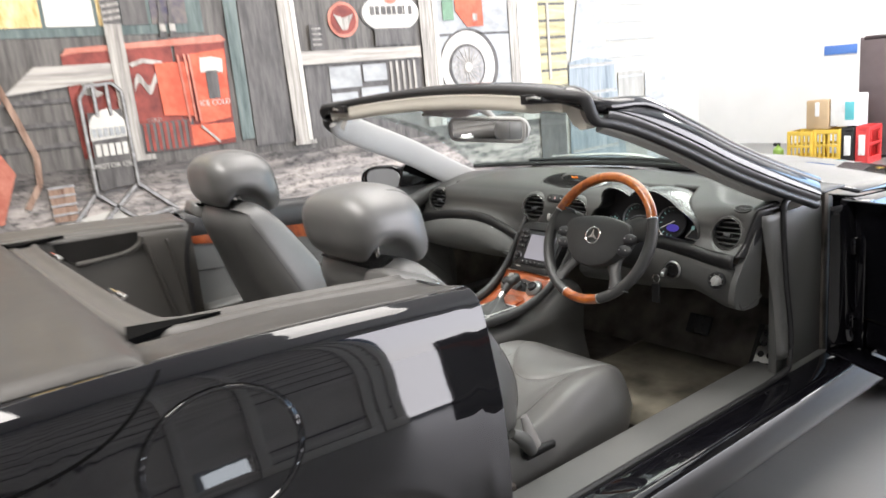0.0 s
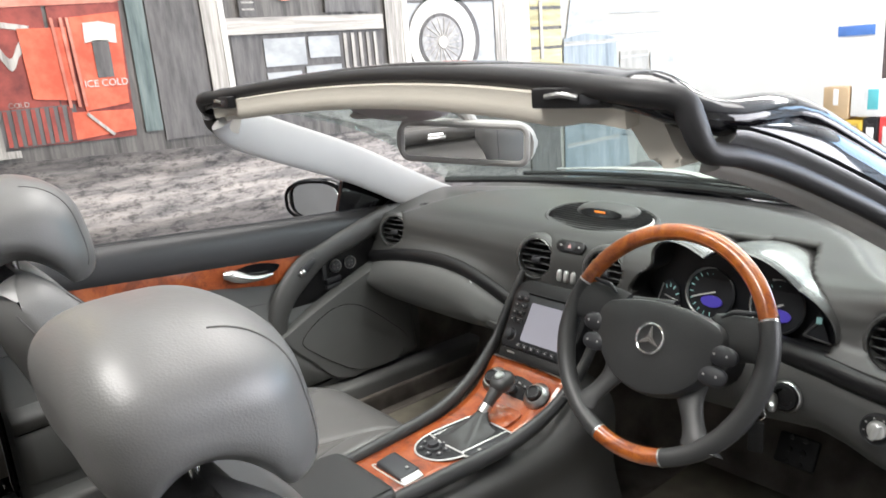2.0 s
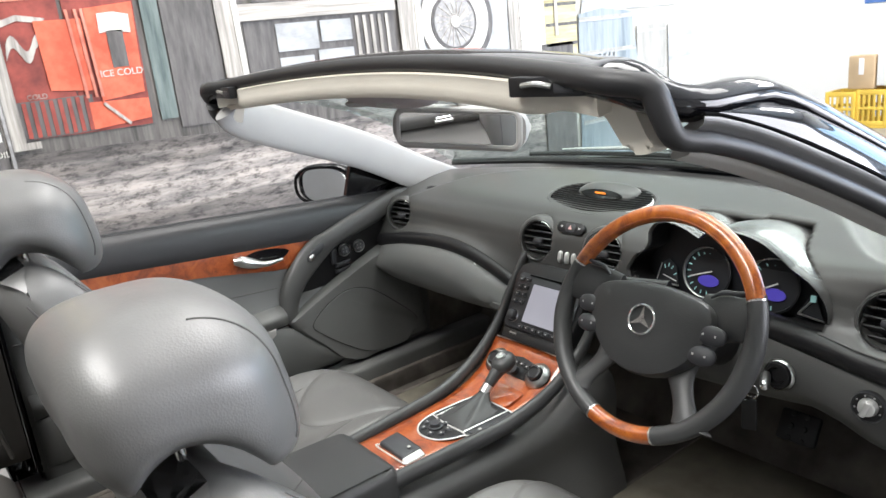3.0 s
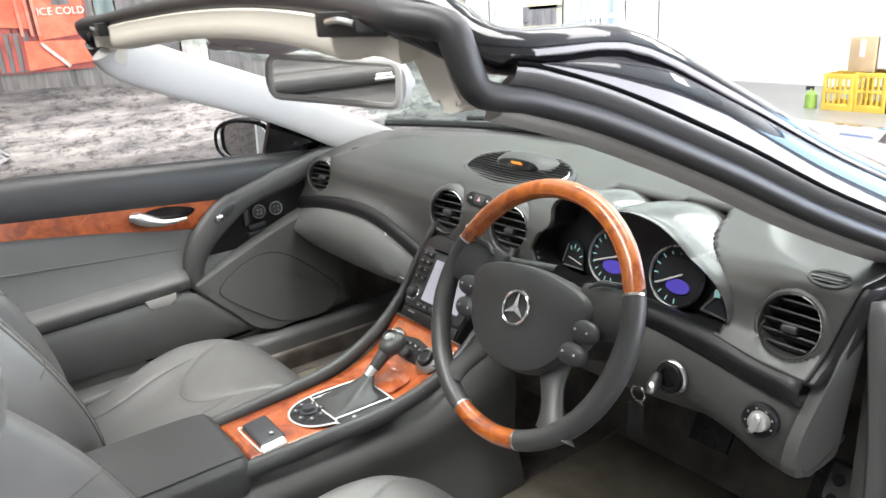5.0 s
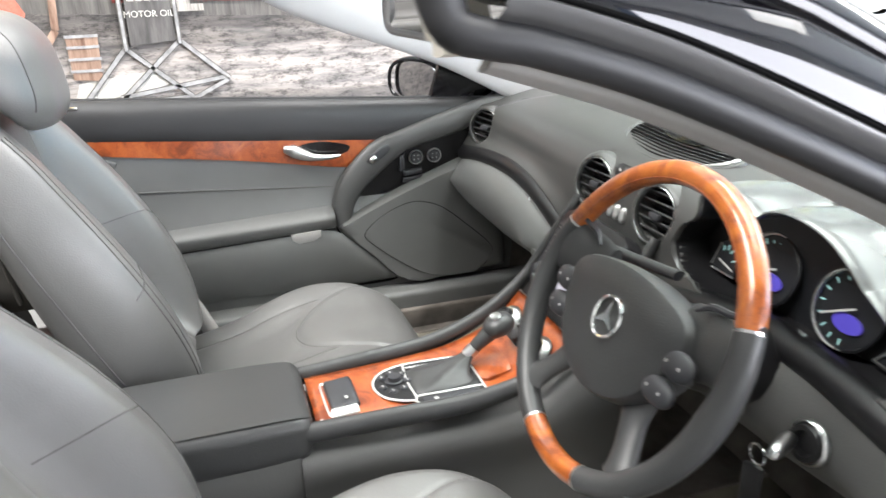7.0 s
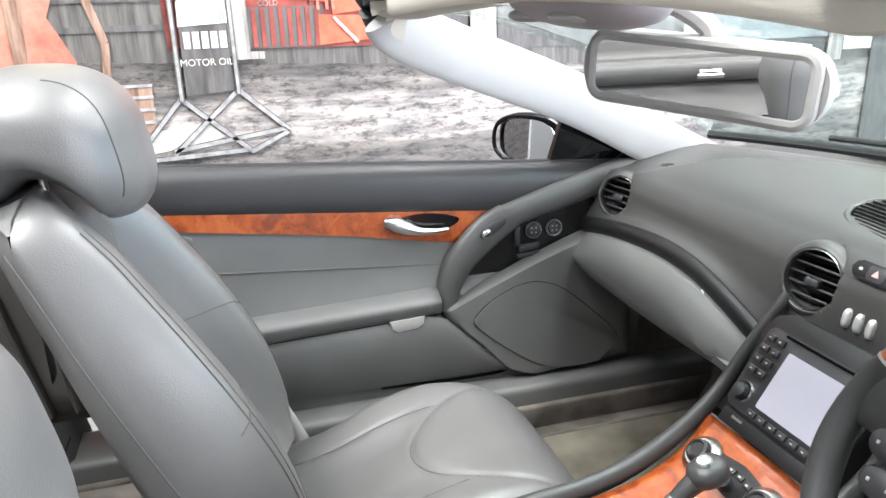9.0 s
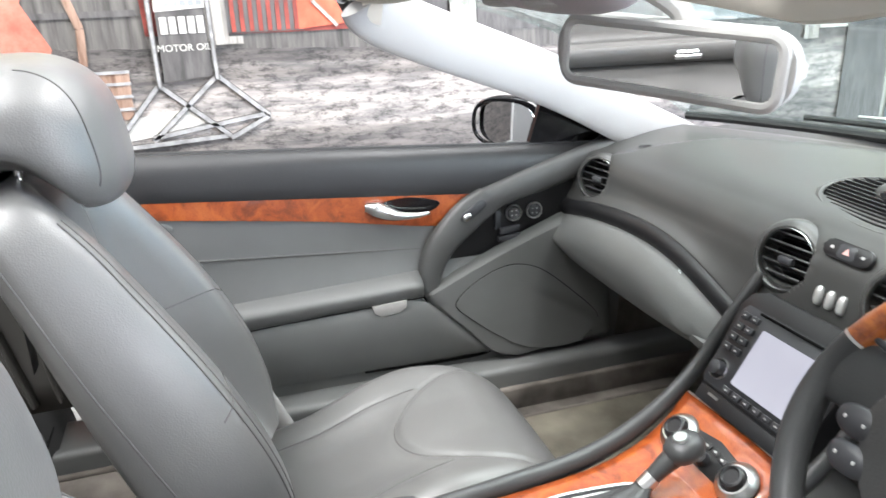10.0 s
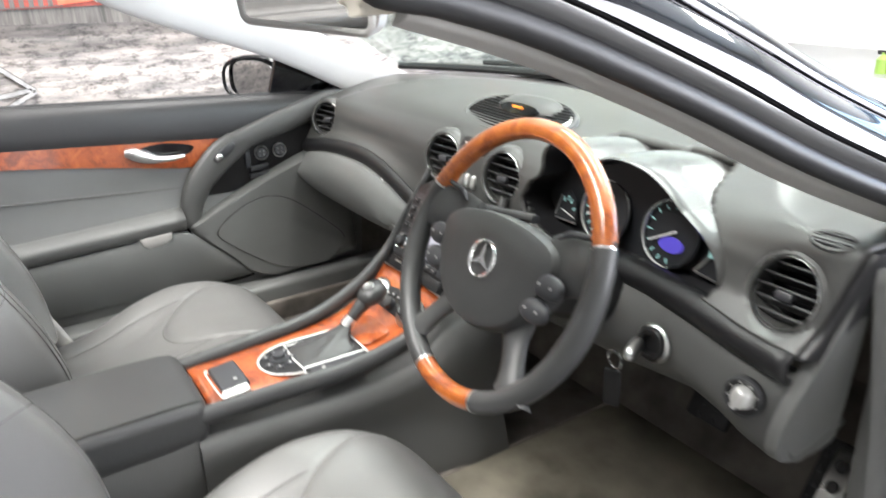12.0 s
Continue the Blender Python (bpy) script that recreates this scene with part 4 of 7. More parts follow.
# ---------- doors ----------
def door(s):
    d = side_panel("door", SEAM_Y + 0.0005, HINGE_Y - 0.0005, s, PAINT, car, 44, label="black door standing wide open" if s > 0 else "closed black door with grey trim inside", low=0.352)
    P = lambda y, z, dx=0.0: (s * (side_x(y, z) + dx), y, z)
    ys = np.linspace(SEAM_Y + 0.01, 2.12, 16)
    part("belt_seal", tube([(s * (side_x(y, belt(y)) - 0.004), y, belt(y) + 0.002) for y in ys], 0.009, 8, flat=0.8), RUBBER, d)
    part("belt_strip", tube([(s * (side_x(y, belt(y) - 0.018) + 0.001), y, belt(y) - 0.016) for y in ys], 0.0036, 8), STRIP if s > 0 else BLACK, d)
    # outer handle over its dish
    hz = lambda y: 0.752 - 0.03 * (y - 0.85)
    part("handle_dish", moved(blob(0.100, 0.048, 0.012, 2.2, 28, 14), basis(P(0.990, 0.748, -0.006), (0, 1, -0.06), (0, 0, 1))), GLOSS, d)
    part("handle", tube([P(0.872, hz(0.872) - 0.008, 0.006), P(0.90, hz(0.90) - 0.004, 0.030), P(0.98, hz(0.98) + 0.006, 0.046), P(1.07, hz(1.07) + 0.014, 0.040), P(1.125, hz(1.125) + 0.016, 0.006)], [0.014, 0.019, 0.019, 0.018, 0.012], 14, 24, flat=0.75), CHROME, d, "bright chrome pull handle")
    part("dish_rim", tube([P(0.990 + 0.102 * math.cos(a), 0.748 - 0.006 * math.cos(a) + 0.050 * math.sin(a), 0.0025) for a in [2 * math.pi * k / 40 for k in range(40)]], 0.0016, 6, closed=True), GAP, d)
    part("lock", moved(lathe([(0.0, 0.006), (0.011, 0.005), (0.013, 0.0), (0.0, 0.0)], 20), basis(P(0.910, hz(0.910) - 0.003, 0.048), (0, 1, 0), (0, 0, s))), SATIN, d)
    # end plates and the bottom edge between skin and lining
    for y, nm, t in ((SEAM_Y + 0.004, "latch_face", 1), (HINGE_Y - 0.012, "hinge_face", -1)):
        zs = np.linspace(0.36, belt(y) - 0.012, 18)
        bm = bm_rows([[(s * (side_x(y, z) - 0.006), y, z) for z in zs], [(s * (side_x(y, z) - 0.012), y + t * 0.006, z) for z in zs], [(s * 0.78, y + t * 0.012, z) for z in zs]])
        part(nm, bm, PAINT, d, solid=0.003)
    part("bottom_edge", rbox(0.09, HINGE_Y - SEAM_Y - 0.03, 0.012, 0.004, at=(s * 0.825, (SEAM_Y + HINGE_Y) / 2, 0.360)), PAINT, d)
    part("groove", tube([P(y, 0.452, 0.001) for y in np.linspace(SEAM_Y + 0.005, HINGE_Y - 0.005, 16)], 0.008, 8), GAP, d, "dark groove along the door")
    return d


door_l, door_r = door(-1), door(1)
HINGE = Vector((0.868, HINGE_Y - 0.03, 0))
DOOR_OPEN = 66  # degrees
door_r.matrix_world = Matrix.Translation(HINGE) @ Matrix.Rotation(radians(DOOR_OPEN), 4, "Z") @ Matrix.Translation(-HINGE)
# the open door frame on the driver's side: shut faces, striker, hinges, seal
B_POST = part("rear_door_post", bm_rows([[(x, SEAM_Y - 0.004 - 0.03 * (1 - u) ** 2, z) for x, u in ((0.655, 0.0), (0.70, 0.5), (0.76, 0.9), (side_x(SEAM_Y, z) - 0.004, 1.0))] for z in np.linspace(0.33, belt(SEAM_Y) - 0.006, 20)]), PAINT, car, solid=0.006)
st = part("striker_plate", rbox(0.030, 0.006, 0.075, 0.003), SATIN, B_POST, m=pose(0.815, SEAM_Y + 0.002, 0.66))
part("striker_loop", tube([(-0.008, 0.003, -0.018), (-0.008, 0.026, -0.016), (-0.008, 0.026, 0.016), (-0.008, 0.003, 0.018)], 0.0045, 8, 14), SATIN, st)
A_POST = part("front_door_post", rbox(0.085, 0.05, 0.50, 0.006, at=(0.852, HINGE_Y + 0.012, 0.59)), PAINT, car)
for z in (0.45, 0.70):
    part("hinge", rbox(0.030, 0.055, 0.055, 0.006, at=(0.862, HINGE_Y - 0.018, z)), PAINT, A_POST)
part("sill_step", rbox(0.095, HINGE_Y - SEAM_Y - 0.01, 0.045, 0.010, 3, at=(0.848, (SEAM_Y + HINGE_Y) / 2, 0.326)), PAINT, car, "black painted door sill")
part("door_frame_seal", tube([(0.800, SEAM_Y + 0.012, 0.90), (0.800, SEAM_Y + 0.012, 0.60), (0.800, SEAM_Y + 0.018, 0.38), (0.803, SEAM_Y + 0.07, 0.352), (0.803, 1.5, 0.350), (0.803, 2.03, 0.352), (0.803, 2.105, 0.39), (0.806, 2.105, 0.50), (0.806, 2.075, 0.66), (0.808, 2.055, 0.86), (0.806, 2.09, 0.895)], 0.010, 10, 80), RUBBER, car, "black rubber door seal")
for s in (-1, 1):
    for y, nm in ((SEAM_Y, "rear_shut_line"), (HINGE_Y, "front_shut_line")) if s < 0 else ():
        part(nm, tube([(s * (side_x(y, z) + 0.0026), y, z) for z in np.linspace(0.36, belt(y), 30)], 0.0021, 8), GAP, car)
    rows = [[(s * (0.917 - a), y, z) for a, z in ((0.022, 0.350), (0.006, 0.335), (0.004, 0.29), (0.02, 0.21), (0.06, 0.165))] for y in np.linspace(AX_R + 0.36, AX_F - 0.36, 20)]
    part("side_skirt", bm_rows([curve_pts(r, 14) for r in rows]), PAINT, car, solid=0.006)
# fuel flap ring on the right rear fender
fy, fz = 0.320, 0.825
ring = []
for k in range(36):
    a = 2 * math.pi * k / 36
    y, z = fy + 0.122 * math.cos(a), fz + 0.098 * math.sin(a)
    ring.append((side_x(y, z) + 0.0022, y, z))
part("fuel_flap_joint", tube(ring, 0.0025, 6, closed=True), GAP, car)
part("fuel_flap_edge", tube([(p[0] + 0.0004, fy + (p[1] - fy) * 0.965, fz + (p[2] - fz) * 0.965) for p in ring], 0.0042, 8, closed=True), PAINT, car)


for q in (-1, 1):
    lid_line = curve_pts([(0, y, z) for y, z in ((0.262, 0.962), (0.235, 0.940), (0.200, 0.912), (0.150, 0.888), (0.08, 0.872), (-0.05, 0.862), (-0.25, 0.85))], 30)
    part("lid_joint", tube([(q * (side_x(p.y, p.z) + 0.0022), p.y, p.z) for p in lid_line], 0.0028, 6), GAP, car)


# ---------- door mirrors ----------
def door_mirror(s):
    yaw = 38 if s < 0 else -6
    mm = pose(s * 0.985, 1.905 if s > 0 else 1.865, 0.885 if s > 0 else 0.900, 0, 0, yaw)
    house = part("door_mirror", moved(blob(0.108, 0.055, 0.066, 2.7, 40, 22, bend=lambda p: Vector((p.x, p.y * (1.0 if p.y > 0 else 0.35) + 0.02 * (p.x / 0.108) ** 2, p.z))), mm), PAINT, door_l if s < 0 else door_r, "black door mirror")
    line = [(math.copysign(abs(math.cos(a)) ** 0.7, math.cos(a)), math.copysign(abs(math.sin(a)) ** 0.75, math.sin(a))) for a in [2 * math.pi * k / 40 for k in range(40)]]
    gm = mm @ basis((0, -0.026, 0), (1, 0, 0), (0, 0.04, 1))
    part("mirror_glass", moved(prism([(x * 0.093, z * 0.054) for x, z in line], 0.003), gm @ pose(0, 0, 0.001, 0, -12 if s < 0 else 0)), MIRROR, house)
    part("mirror_rim", moved(tube([(x * 0.099, z * 0.059, -0.002) for x, z in line], 0.006, 6, closed=True), gm), GLOSS, house)
    part("mirror_foot", tube([(s * 0.835, 1.99, 0.862), (s * 0.88, 1.975, 0.868), (s * 0.935, 1.95, 0.878)], [0.045, 0.032, 0.026], 14, 10, flat=0.6), BLACK, house)
    # black sail in the window's front corner
    tri = [(1.84, belt(1.84)), (2.16, belt(2.16)), (2.10, 0.92), (1.93, 0.985), (1.87, 0.965)]
    bm = prism(tri, 0.018, 0.003)
    part("sail_panel", moved(bm, basis((s * 0.835 - (0.009 if s > 0 else 0.009), 0, 0), (0, 1, 0), (0, 0, 1))), GLOSS, door_l if s < 0 else door_r)


door_mirror(-1)
door_mirror(1)

# ---------- windscreen ----------
CX = 0.02


def header(x):
    """Middle of the windscreen's top rail."""
    u = (x - CX) / 0.63
    return Vector((x, 1.475 - 0.075 * u * u, 1.283 - 0.034 * u * u))


def screen_base(x):
    u = x / 0.76
    return Vector((x, 2.42 - 0.20 * u * u, 0.922 - 0.004 * u * u))


def frame_side(k):
    """Right (1) or left (-1) leg of the windscreen frame, from the rail's end down."""
    top = header(CX + k * 0.60)
    return [top + Vector((k * 0.045, 0.035, -0.040)), top + Vector((k * 0.078, 0.15, -0.088)), Vector((k * 0.760, 1.86, 1.050)), Vector((k * 0.80, 2.10, 0.932)), Vector((k * 0.825, 2.28, 0.845))]


def seal_leg(k):
    """Rubber roll along one leg of the windscreen frame."""
    mid = [(0.660, 1.392, 1.247), (0.671, 1.397, 1.226), (0.678, 1.401, 1.205), (0.684, 1.407, 1.191), (0.690, 1.427, 1.185), (0.695, 1.46, 1.178), (0.708, 1.55, 1.147), (0.738, 1.70, 1.078), (0.768, 1.85, 1.002), (0.800, 2.02, 0.928), (0.830, 2.20, 0.858)]
    return [Vector((x if k > 0 else 2 * CX - x, y, z)) for x, y, z in mid]


hx = np.linspace(CX - 0.60, CX + 0.60, 19)
leg_r = [frame_side(1)[0] + Vector((0.0, 0.008, 0.010))] + [p + Vector((-0.034, 0.046, 0.066)) for p in seal_leg(1)[6:]]
path = frame_side(-1)[::-1] + [header(x) for x in hx] + leg_r
scr = part("windscreen_frame", tube(curve_pts(path, 120), [0.034] * 24 + [0.034, 0.032, 0.030, 0.030, 0.030], 18, flat=0.64, up=(0, -0.35, 1)), PAINT, car, "black windscreen frame")
seal = [p + Vector((-0.024, -0.012, -0.004)) for p in frame_side(-1)[::-1]] + [header(x) + Vector((0, -0.034, 0.004)) for x in hx] + seal_leg(1)
part("rail_seal", tube(curve_pts(seal, 120), [0.0165] * 24 + [0.017, 0.016, 0.015, 0.014, 0.014, 0.014, 0.014, 0.014, 0.014, 0.014], 14, flat=0.9), RUBBER, scr, "black rubber roof seal")
leg_seal = curve_pts(seal_leg(1)[4:], 44)
part("seal_carrier", bm_rows([[p + Vector(q) for q in ((0.000, 0.0, 0.008), (0.009, 0.002, 0.0145), (0.0120, 0.004, 0.018), (0.0120, 0.007, 0.026), (0.006, 0.010, 0.028))] for p in leg_seal]), CARRIER, scr, "satin grey strip beside the rubber seal", angle=50)
part("frame_groove", tube([p + Vector((0.0095, 0.009, 0.0285)) for p in leg_seal], 0.0022, 8), GAP, scr)
part("frame_face", bm_rows([[p + Vector((0.004, 0.012, 0.030)).lerp(Vector(q), min(1.0, max(0.0, (p.y - 1.44) / 0.16))) for q in ((0.004, 0.008, 0.028), (0.0115, 0.0105, 0.031), (0.0093, 0.0132, 0.0405), (0.0070, 0.0160, 0.049), (0.0015, 0.0210, 0.059), (-0.009, 0.030, 0.068), (-0.022, 0.042, 0.076))] for p in leg_seal]), PAINT, scr, angle=50)
# cream lining under the rail
rows = []
for x in np.linspace(CX - 0.575, CX + 0.575, 47):
    h = header(x)
    f = 1.0 - 0.55 * min(1.0, max(0.0, (abs(x - CX) - 0.46) / 0.05))
    rows.append([h + Vector((0, a, b)) for a, b in [(-0.040 * f, -0.006 - 0.012 * (1 - f)), (-0.049 * f - 0.010 * (1 - f), -0.020 - 0.010 * (1 - f)), (-0.046 * f - 0.01 * (1 - f), -0.048 * (0.6 + 0.4 * f)), (-0.020, -0.051 * (0.6 + 0.4 * f)), (0.03, -0.038 * (0.6 + 0.4 * f)), (0.075, -0.024), (0.07, -0.010)]])
part("header_lining", bm_rows([curve_pts(r, 16, True) for r in rows], True, True), CREAM, scr, "cream cloth lining")
for s, x0, x1 in ((-1, -0.52, -0.20), (1, 0.13, 0.46)):
    xs = np.linspace(x0, x1, 9)
    part("sun_visor", tube([header(x) + Vector((0, 0.016, -0.042)) for x in xs], 0.050, 14, flat=0.17, up=(0, 0.05, 1)), CREAM, scr)
for x in (-0.49, 0.52):
    h = header(x)
    la = part("roof_latch", rbox(0.115, 0.018, 0.025, 0.003), BLACK, scr, m=pose(h.x, h.y - 0.043, h.z - 0.010, 0, 0, -6 if x < 0 else 6))
    part("latch_hook", tube([(-0.035, -0.009, 0.002), (-0.01, -0.013, 0.004), (0.012, -0.009, 0.0)], 0.0035, 8, 10), SATIN, la)
    part("latch_plate", rbox(0.03, 0.004, 0.012, 0.002, at=(0.03, -0.009, -0.002)), BUTTON, la)
# roof console
con = part("roof_console", moved(blob(0.125, 0.07, 0.034, 2.4, 36, 16), pose(0.0, header(0).y + 0.030, header(0).z - 0.046, -10, 0, 0)), CONSOLE, scr, "mauve-grey roof console with reading lamps")
part("reading_lamp", moved(blob(0.03, 0.025, 0.008, 2.2, 20, 10), pose(-0.07, header(0).y + 0.0, header(0).z - 0.066)), PILLAR, con)
part("reading_lamp", moved(blob(0.03, 0.025, 0.008, 2.2, 20, 10), pose(0.04, header(0).y + 0.0, header(0).z - 0.066)), PILLAR, con)

# pane
rows = []
for i in range(15):
    u = i / 14
    r = []
    for j in range(25):
        v = -1 + 2 * j / 24
        a = header(CX + 0.60 * v) + Vector((0, 0.06, -0.02))
        b2 = screen_base(0.75 * v)
        p = a.lerp(b2, u)
        p += Vector((0, 0.02, 0.045)) * math.sin(math.pi * u)
        r.append(p)
    rows.append(r)
pane = part("windscreen", bm_rows(rows), GLASS, car, "clear curved windscreen", solid=0.004)
pane.visible_shadow = False


def pillar(s):
    pts = curve_pts([header(CX + s * 0.60) + Vector((0, 0, -0.004))] + frame_side(s), 40)
    if s < 0:
        part("pillar_seal", tube([p + Vector((-0.015, -0.020, -0.026)) for p in pts], 0.0155, 12), RUBBER, scr)
        inner = [p + Vector((0.044, 0.0, -0.020)).lerp(Vector((0.026, -0.014, -0.021)), min(1.0, k / 30)) for k, p in enumerate(pts[3:])]
        part("pillar_trim", tube(inner, [0.050, 0.053, 0.055, 0.057, 0.060], 18, flat=0.24, up=(1, 0, 0)), PILLAR, scr, "pale grey pillar trim")
    else:
        rings = []
        for y, xs, zs, xi, zi in ((1.43, 0.690, 1.176, 0.660, 1.165), (1.55, 0.702, 1.136, 0.667, 1.124), (1.70, 0.730, 1.067, 0.694, 1.056), (1.85, 0.760, 0.990, 0.724, 0.978), (2.03, 0.792, 0.914, 0.750, 0.899), (2.16, 0.815, 0.866, 0.772, 0.850)):
            rings.append([(xs, y, zs), ((xs + xi) / 2, y, (zs + zi) / 2 - 0.005), (xi, y, zi), (xi + 0.003, y + 0.02, zi + 0.03), (xs, y + 0.02, zs + 0.03)])
        part("pillar_trim", loft(rings, 24, 24), PILLAR, scr, "pale grey pillar trim")
    tongue = [(0.556, 1.252), (0.598, 1.252), (0.618, 1.238), (0.632, 1.212), (0.644, 1.190), (0.654, 1.177), (0.640, 1.170), (0.618, 1.171), (0.602, 1.188), (0.586, 1.210), (0.563, 1.232)]
    line = [(p.x if s > 0 else 2 * CX - p.x, p.y) for p in curve_pts([(a, b, 0) for a, b in tongue], 50, True)]
    part("corner_cap", moved(prism(line if s > 0 else line[::-1], 0.036, 0.010, 5), basis((0, 1.446, 0), (1, 0, 0), (0, 0, 1))), CREAM, scr, "cream corner cap")


pillar(-1)
pillar(1)
part("screen_seal", tube([screen_base(x) + Vector((0, 0, 0.003)) for x in np.linspace(-0.76, 0.76, 30)], 0.010, 8), RUBBER, car)
for x0, x1 in ((-0.56, -0.02), (-0.05, 0.52)):
    pts = [screen_base(x0 + (x1 - x0) * k / 10) + Vector((0, 0.07, 0.012)) for k in range(11)]
    wp = part("wiper", tube(pts, 0.007, 8), BLACK, car, "windscreen wiper with a pale silver arm")
    part("wiper_arm", tube([pts[2] + Vector((0, 0.0, 0.014)), pts[6] + Vector((0, 0.004, 0.018)), pts[9] + Vector((0, 0.02, 0.014)), pts[10] + Vector((0.04, 0.04, -0.004))], [0.004, 0.010, 0.012, 0.012], 10, 14, flat=0.6), SILVER, wp)

# ---------- inner mirror ----------
MC = Vector((0.049, 1.612, 1.151))
mm_ = basis(MC, (0.857, 0.509, -0.08), (0.09, 0.0, 0.99))
mir = part("inside_mirror", moved(prism(round_poly(0.272, 0.080, 0.034), 0.034, 0.014, 4), mm_ @ Matrix.Rotation(math.pi, 4, "Y") @ Matrix.Translation((0, 0, -0.002))), PILLAR, car, "pale grey inside mirror")
part("mirror_glass", moved(prism(round_poly(0.236, 0.060, 0.012), 0.002), mm_ @ Matrix.Translation((0, 0, 0.003))), MIRROR, mir)
part("mirror_bezel", moved(tube([(x, y, 0.003) for x, y in round_poly(0.247, 0.069, 0.016)], 0.0065, 8, closed=True), mm_), PILLAR, mir)
part("mirror_stem", tube([MC + Vector((0.004, 0.030, 0.02)), MC + Vector((-0.012, 0.015, 0.055)), MC + Vector((-0.04, -0.05, 0.095))], 0.012, 10, 10), PILLAR, mir)

# ---------- cabin floor ----------
part("floor_carpet", rbox(1.50, 1.75, 0.05, 0.008, at=(0, 1.55, 0.247)), CARPET, car, "worn brown-grey carpet")
part("bulkhead", rbox(1.58, 0.03, 0.62, 0.01, at=(0, 2.36, 0.56)), CARPET, car)
part("toe_board", rbox(1.50, 0.03, 0.34, 0.01), CARPET, car, m=pose(0, 2.27, 0.36, -35))
for s in (-1, 1):
    part("sill", rbox(0.14, 1.70, 0.096 if s > 0 else 0.128, 0.016, 4, at=(s * (0.735 if s > 0 else 0.755), 1.52, 0.298 if s > 0 else 0.312)), PANEL, car)
    y0 = 2.045 if s < 0 else 2.075
    if s < 0:
        part("sill_carpet", rbox(0.02, 1.70, 0.085, 0.008, 3, at=(-0.683, 1.52, 0.2865)), CARPET, car)
    part("kick_panel", rbox(0.03, 2.425 - y0, 0.60, 0.01, at=(s * 0.765, (y0 + 2.425) / 2, 0.55)), CARPET if s < 0 else PANEL, car)


# ---------- seats ----------
def seat(s, lift=0.0):
    cx = s * 0.385

    def pad_line(u):
        """Rear edge of the front thigh pad."""
        return 1.383 + 0.20 * (abs(u) / 0.74) ** 2

    def cushion_section(y, n=88):
        w = smooth_table([(1.03, 0.215), (1.25, 0.245), (1.45, 0.25), (1.56, 0.235), (1.62, 0.205), (1.655, 0.16), (1.668, 0.11)], y)
        zt = smooth_table([(1.03, 0.385), (1.25, 0.414), (1.36, 0.446), (1.44, 0.462), (1.51, 0.466), (1.56, 0.462), (1.61, 0.443), (1.65, 0.409), (1.668, 0.375)], y)
        bol = smooth_table([(1.03, 0.0), (1.18, 0.006), (1.27, 0.012), (1.36, 0.022), (1.44, 0.026), (1.52, 0.020), (1.61, 0.006), (1.668, 0.0)], y)
        out = []
        for i in range(n + 1):
            u = -1 + 2 * i / n
            e = min(1.0, max(0.0, (abs(u) - 0.20) / 0.56))
            e = e * e * (3 - 2 * e)
            d = y - pad_line(u)
            pad = 0.5 + 0.5 * math.tanh(d / 0.034)
            z = zt + bol * e * (1 - 0.35 * pad) - 0.10 * max(0.0, (abs(u) - 0.72) / 0.28) ** 2.4
            z += 0.014 * pad * (1 - 0.6 * u * u) - 0.004 * (1 - pad) * (1 - e)
            z -= 0.0045 * math.exp(-((d / 0.0075) ** 2)) * min(1.0, max(0.0, (0.95 - abs(u)) / 0.2))
            z -= 0.002 * math.exp(-(((abs(u) - 0.50) / 0.022) ** 2)) * (1 - pad)
            out.append((cx + u * w, y, z))
        for i in range(8):
            u = 1 - 2 * i / 7
            out.append((cx + u * (w - 0.012), y, 0.29 if y < 1.6 else 0.31))
        return [Vector(p) for p in out]

    ys = [1.03 + 0.6 * k / 110 for k in range(111)] + [1.637, 1.645, 1.652, 1.658, 1.664, 1.668]
    body = part("seat", bm_rows([cushion_section(y) for y in ys], True, True), LEATHER, car, "grey leather bucket seat", angle=70)

    # backrest along a reclined axis
    B0, B1 = Vector((cx, 1.100, 0.42)), Vector((cx, 0.872 - 0.2 * lift, 0.930 + lift))
    ax = (B1 - B0).normalized()
    nrm = Vector((0, ax.z, -ax.y))
    N = 40

    def back_section(t):
        w = smooth_table([(0, 0.215), (0.25, 0.252), (0.55, 0.245), (0.8, 0.215), (0.93, 0.192), (0.98, 0.165), (1.0, 0.135)], t)
        th = smooth_table([(0, 0.15), (0.3, 0.15), (0.7, 0.125), (0.92, 0.11), (0.98, 0.08), (1.0, 0.05)], t)
        bol = smooth_table([(0, 0.018), (0.12, 0.042), (0.3, 0.055), (0.55, 0.050), (0.8, 0.028), (0.93, 0.008), (1, 0.0)], t)
        dish = smooth_table([(0, 0.0), (0.2, 0.050), (0.6, 0.052), (0.85, 0.016), (1, 0.0)], t)
        c = B0 + ax * ((B1 - B0).length * t)
        out = []
        for i in range(N + 1):
            u = -1 + 2 * i / N
            e = min(1.0, max(0.0, (abs(u) - 0.42) / 0.22))
            f = bol * e * e * (3 - 2 * e) - dish * (1 - e)
            f -= 0.005 * math.exp(-((abs(u) - 0.41) / 0.035) ** 2) * min(1.0, bol / 0.03)
            f -= (0.05 + bol) * max(0.0, (abs(u) - 0.80) / 0.20) ** 2.2
            out.append(c + Vector((u * w, 0, 0)) + nrm * (th / 2 + f))
        for i in range(14):
            u = 1 - 2 * i / 13
            out.append(c + Vector((u * w, 0, 0)) - nrm * (th / 2 - 0.05 * abs(u) ** 4))
        return out

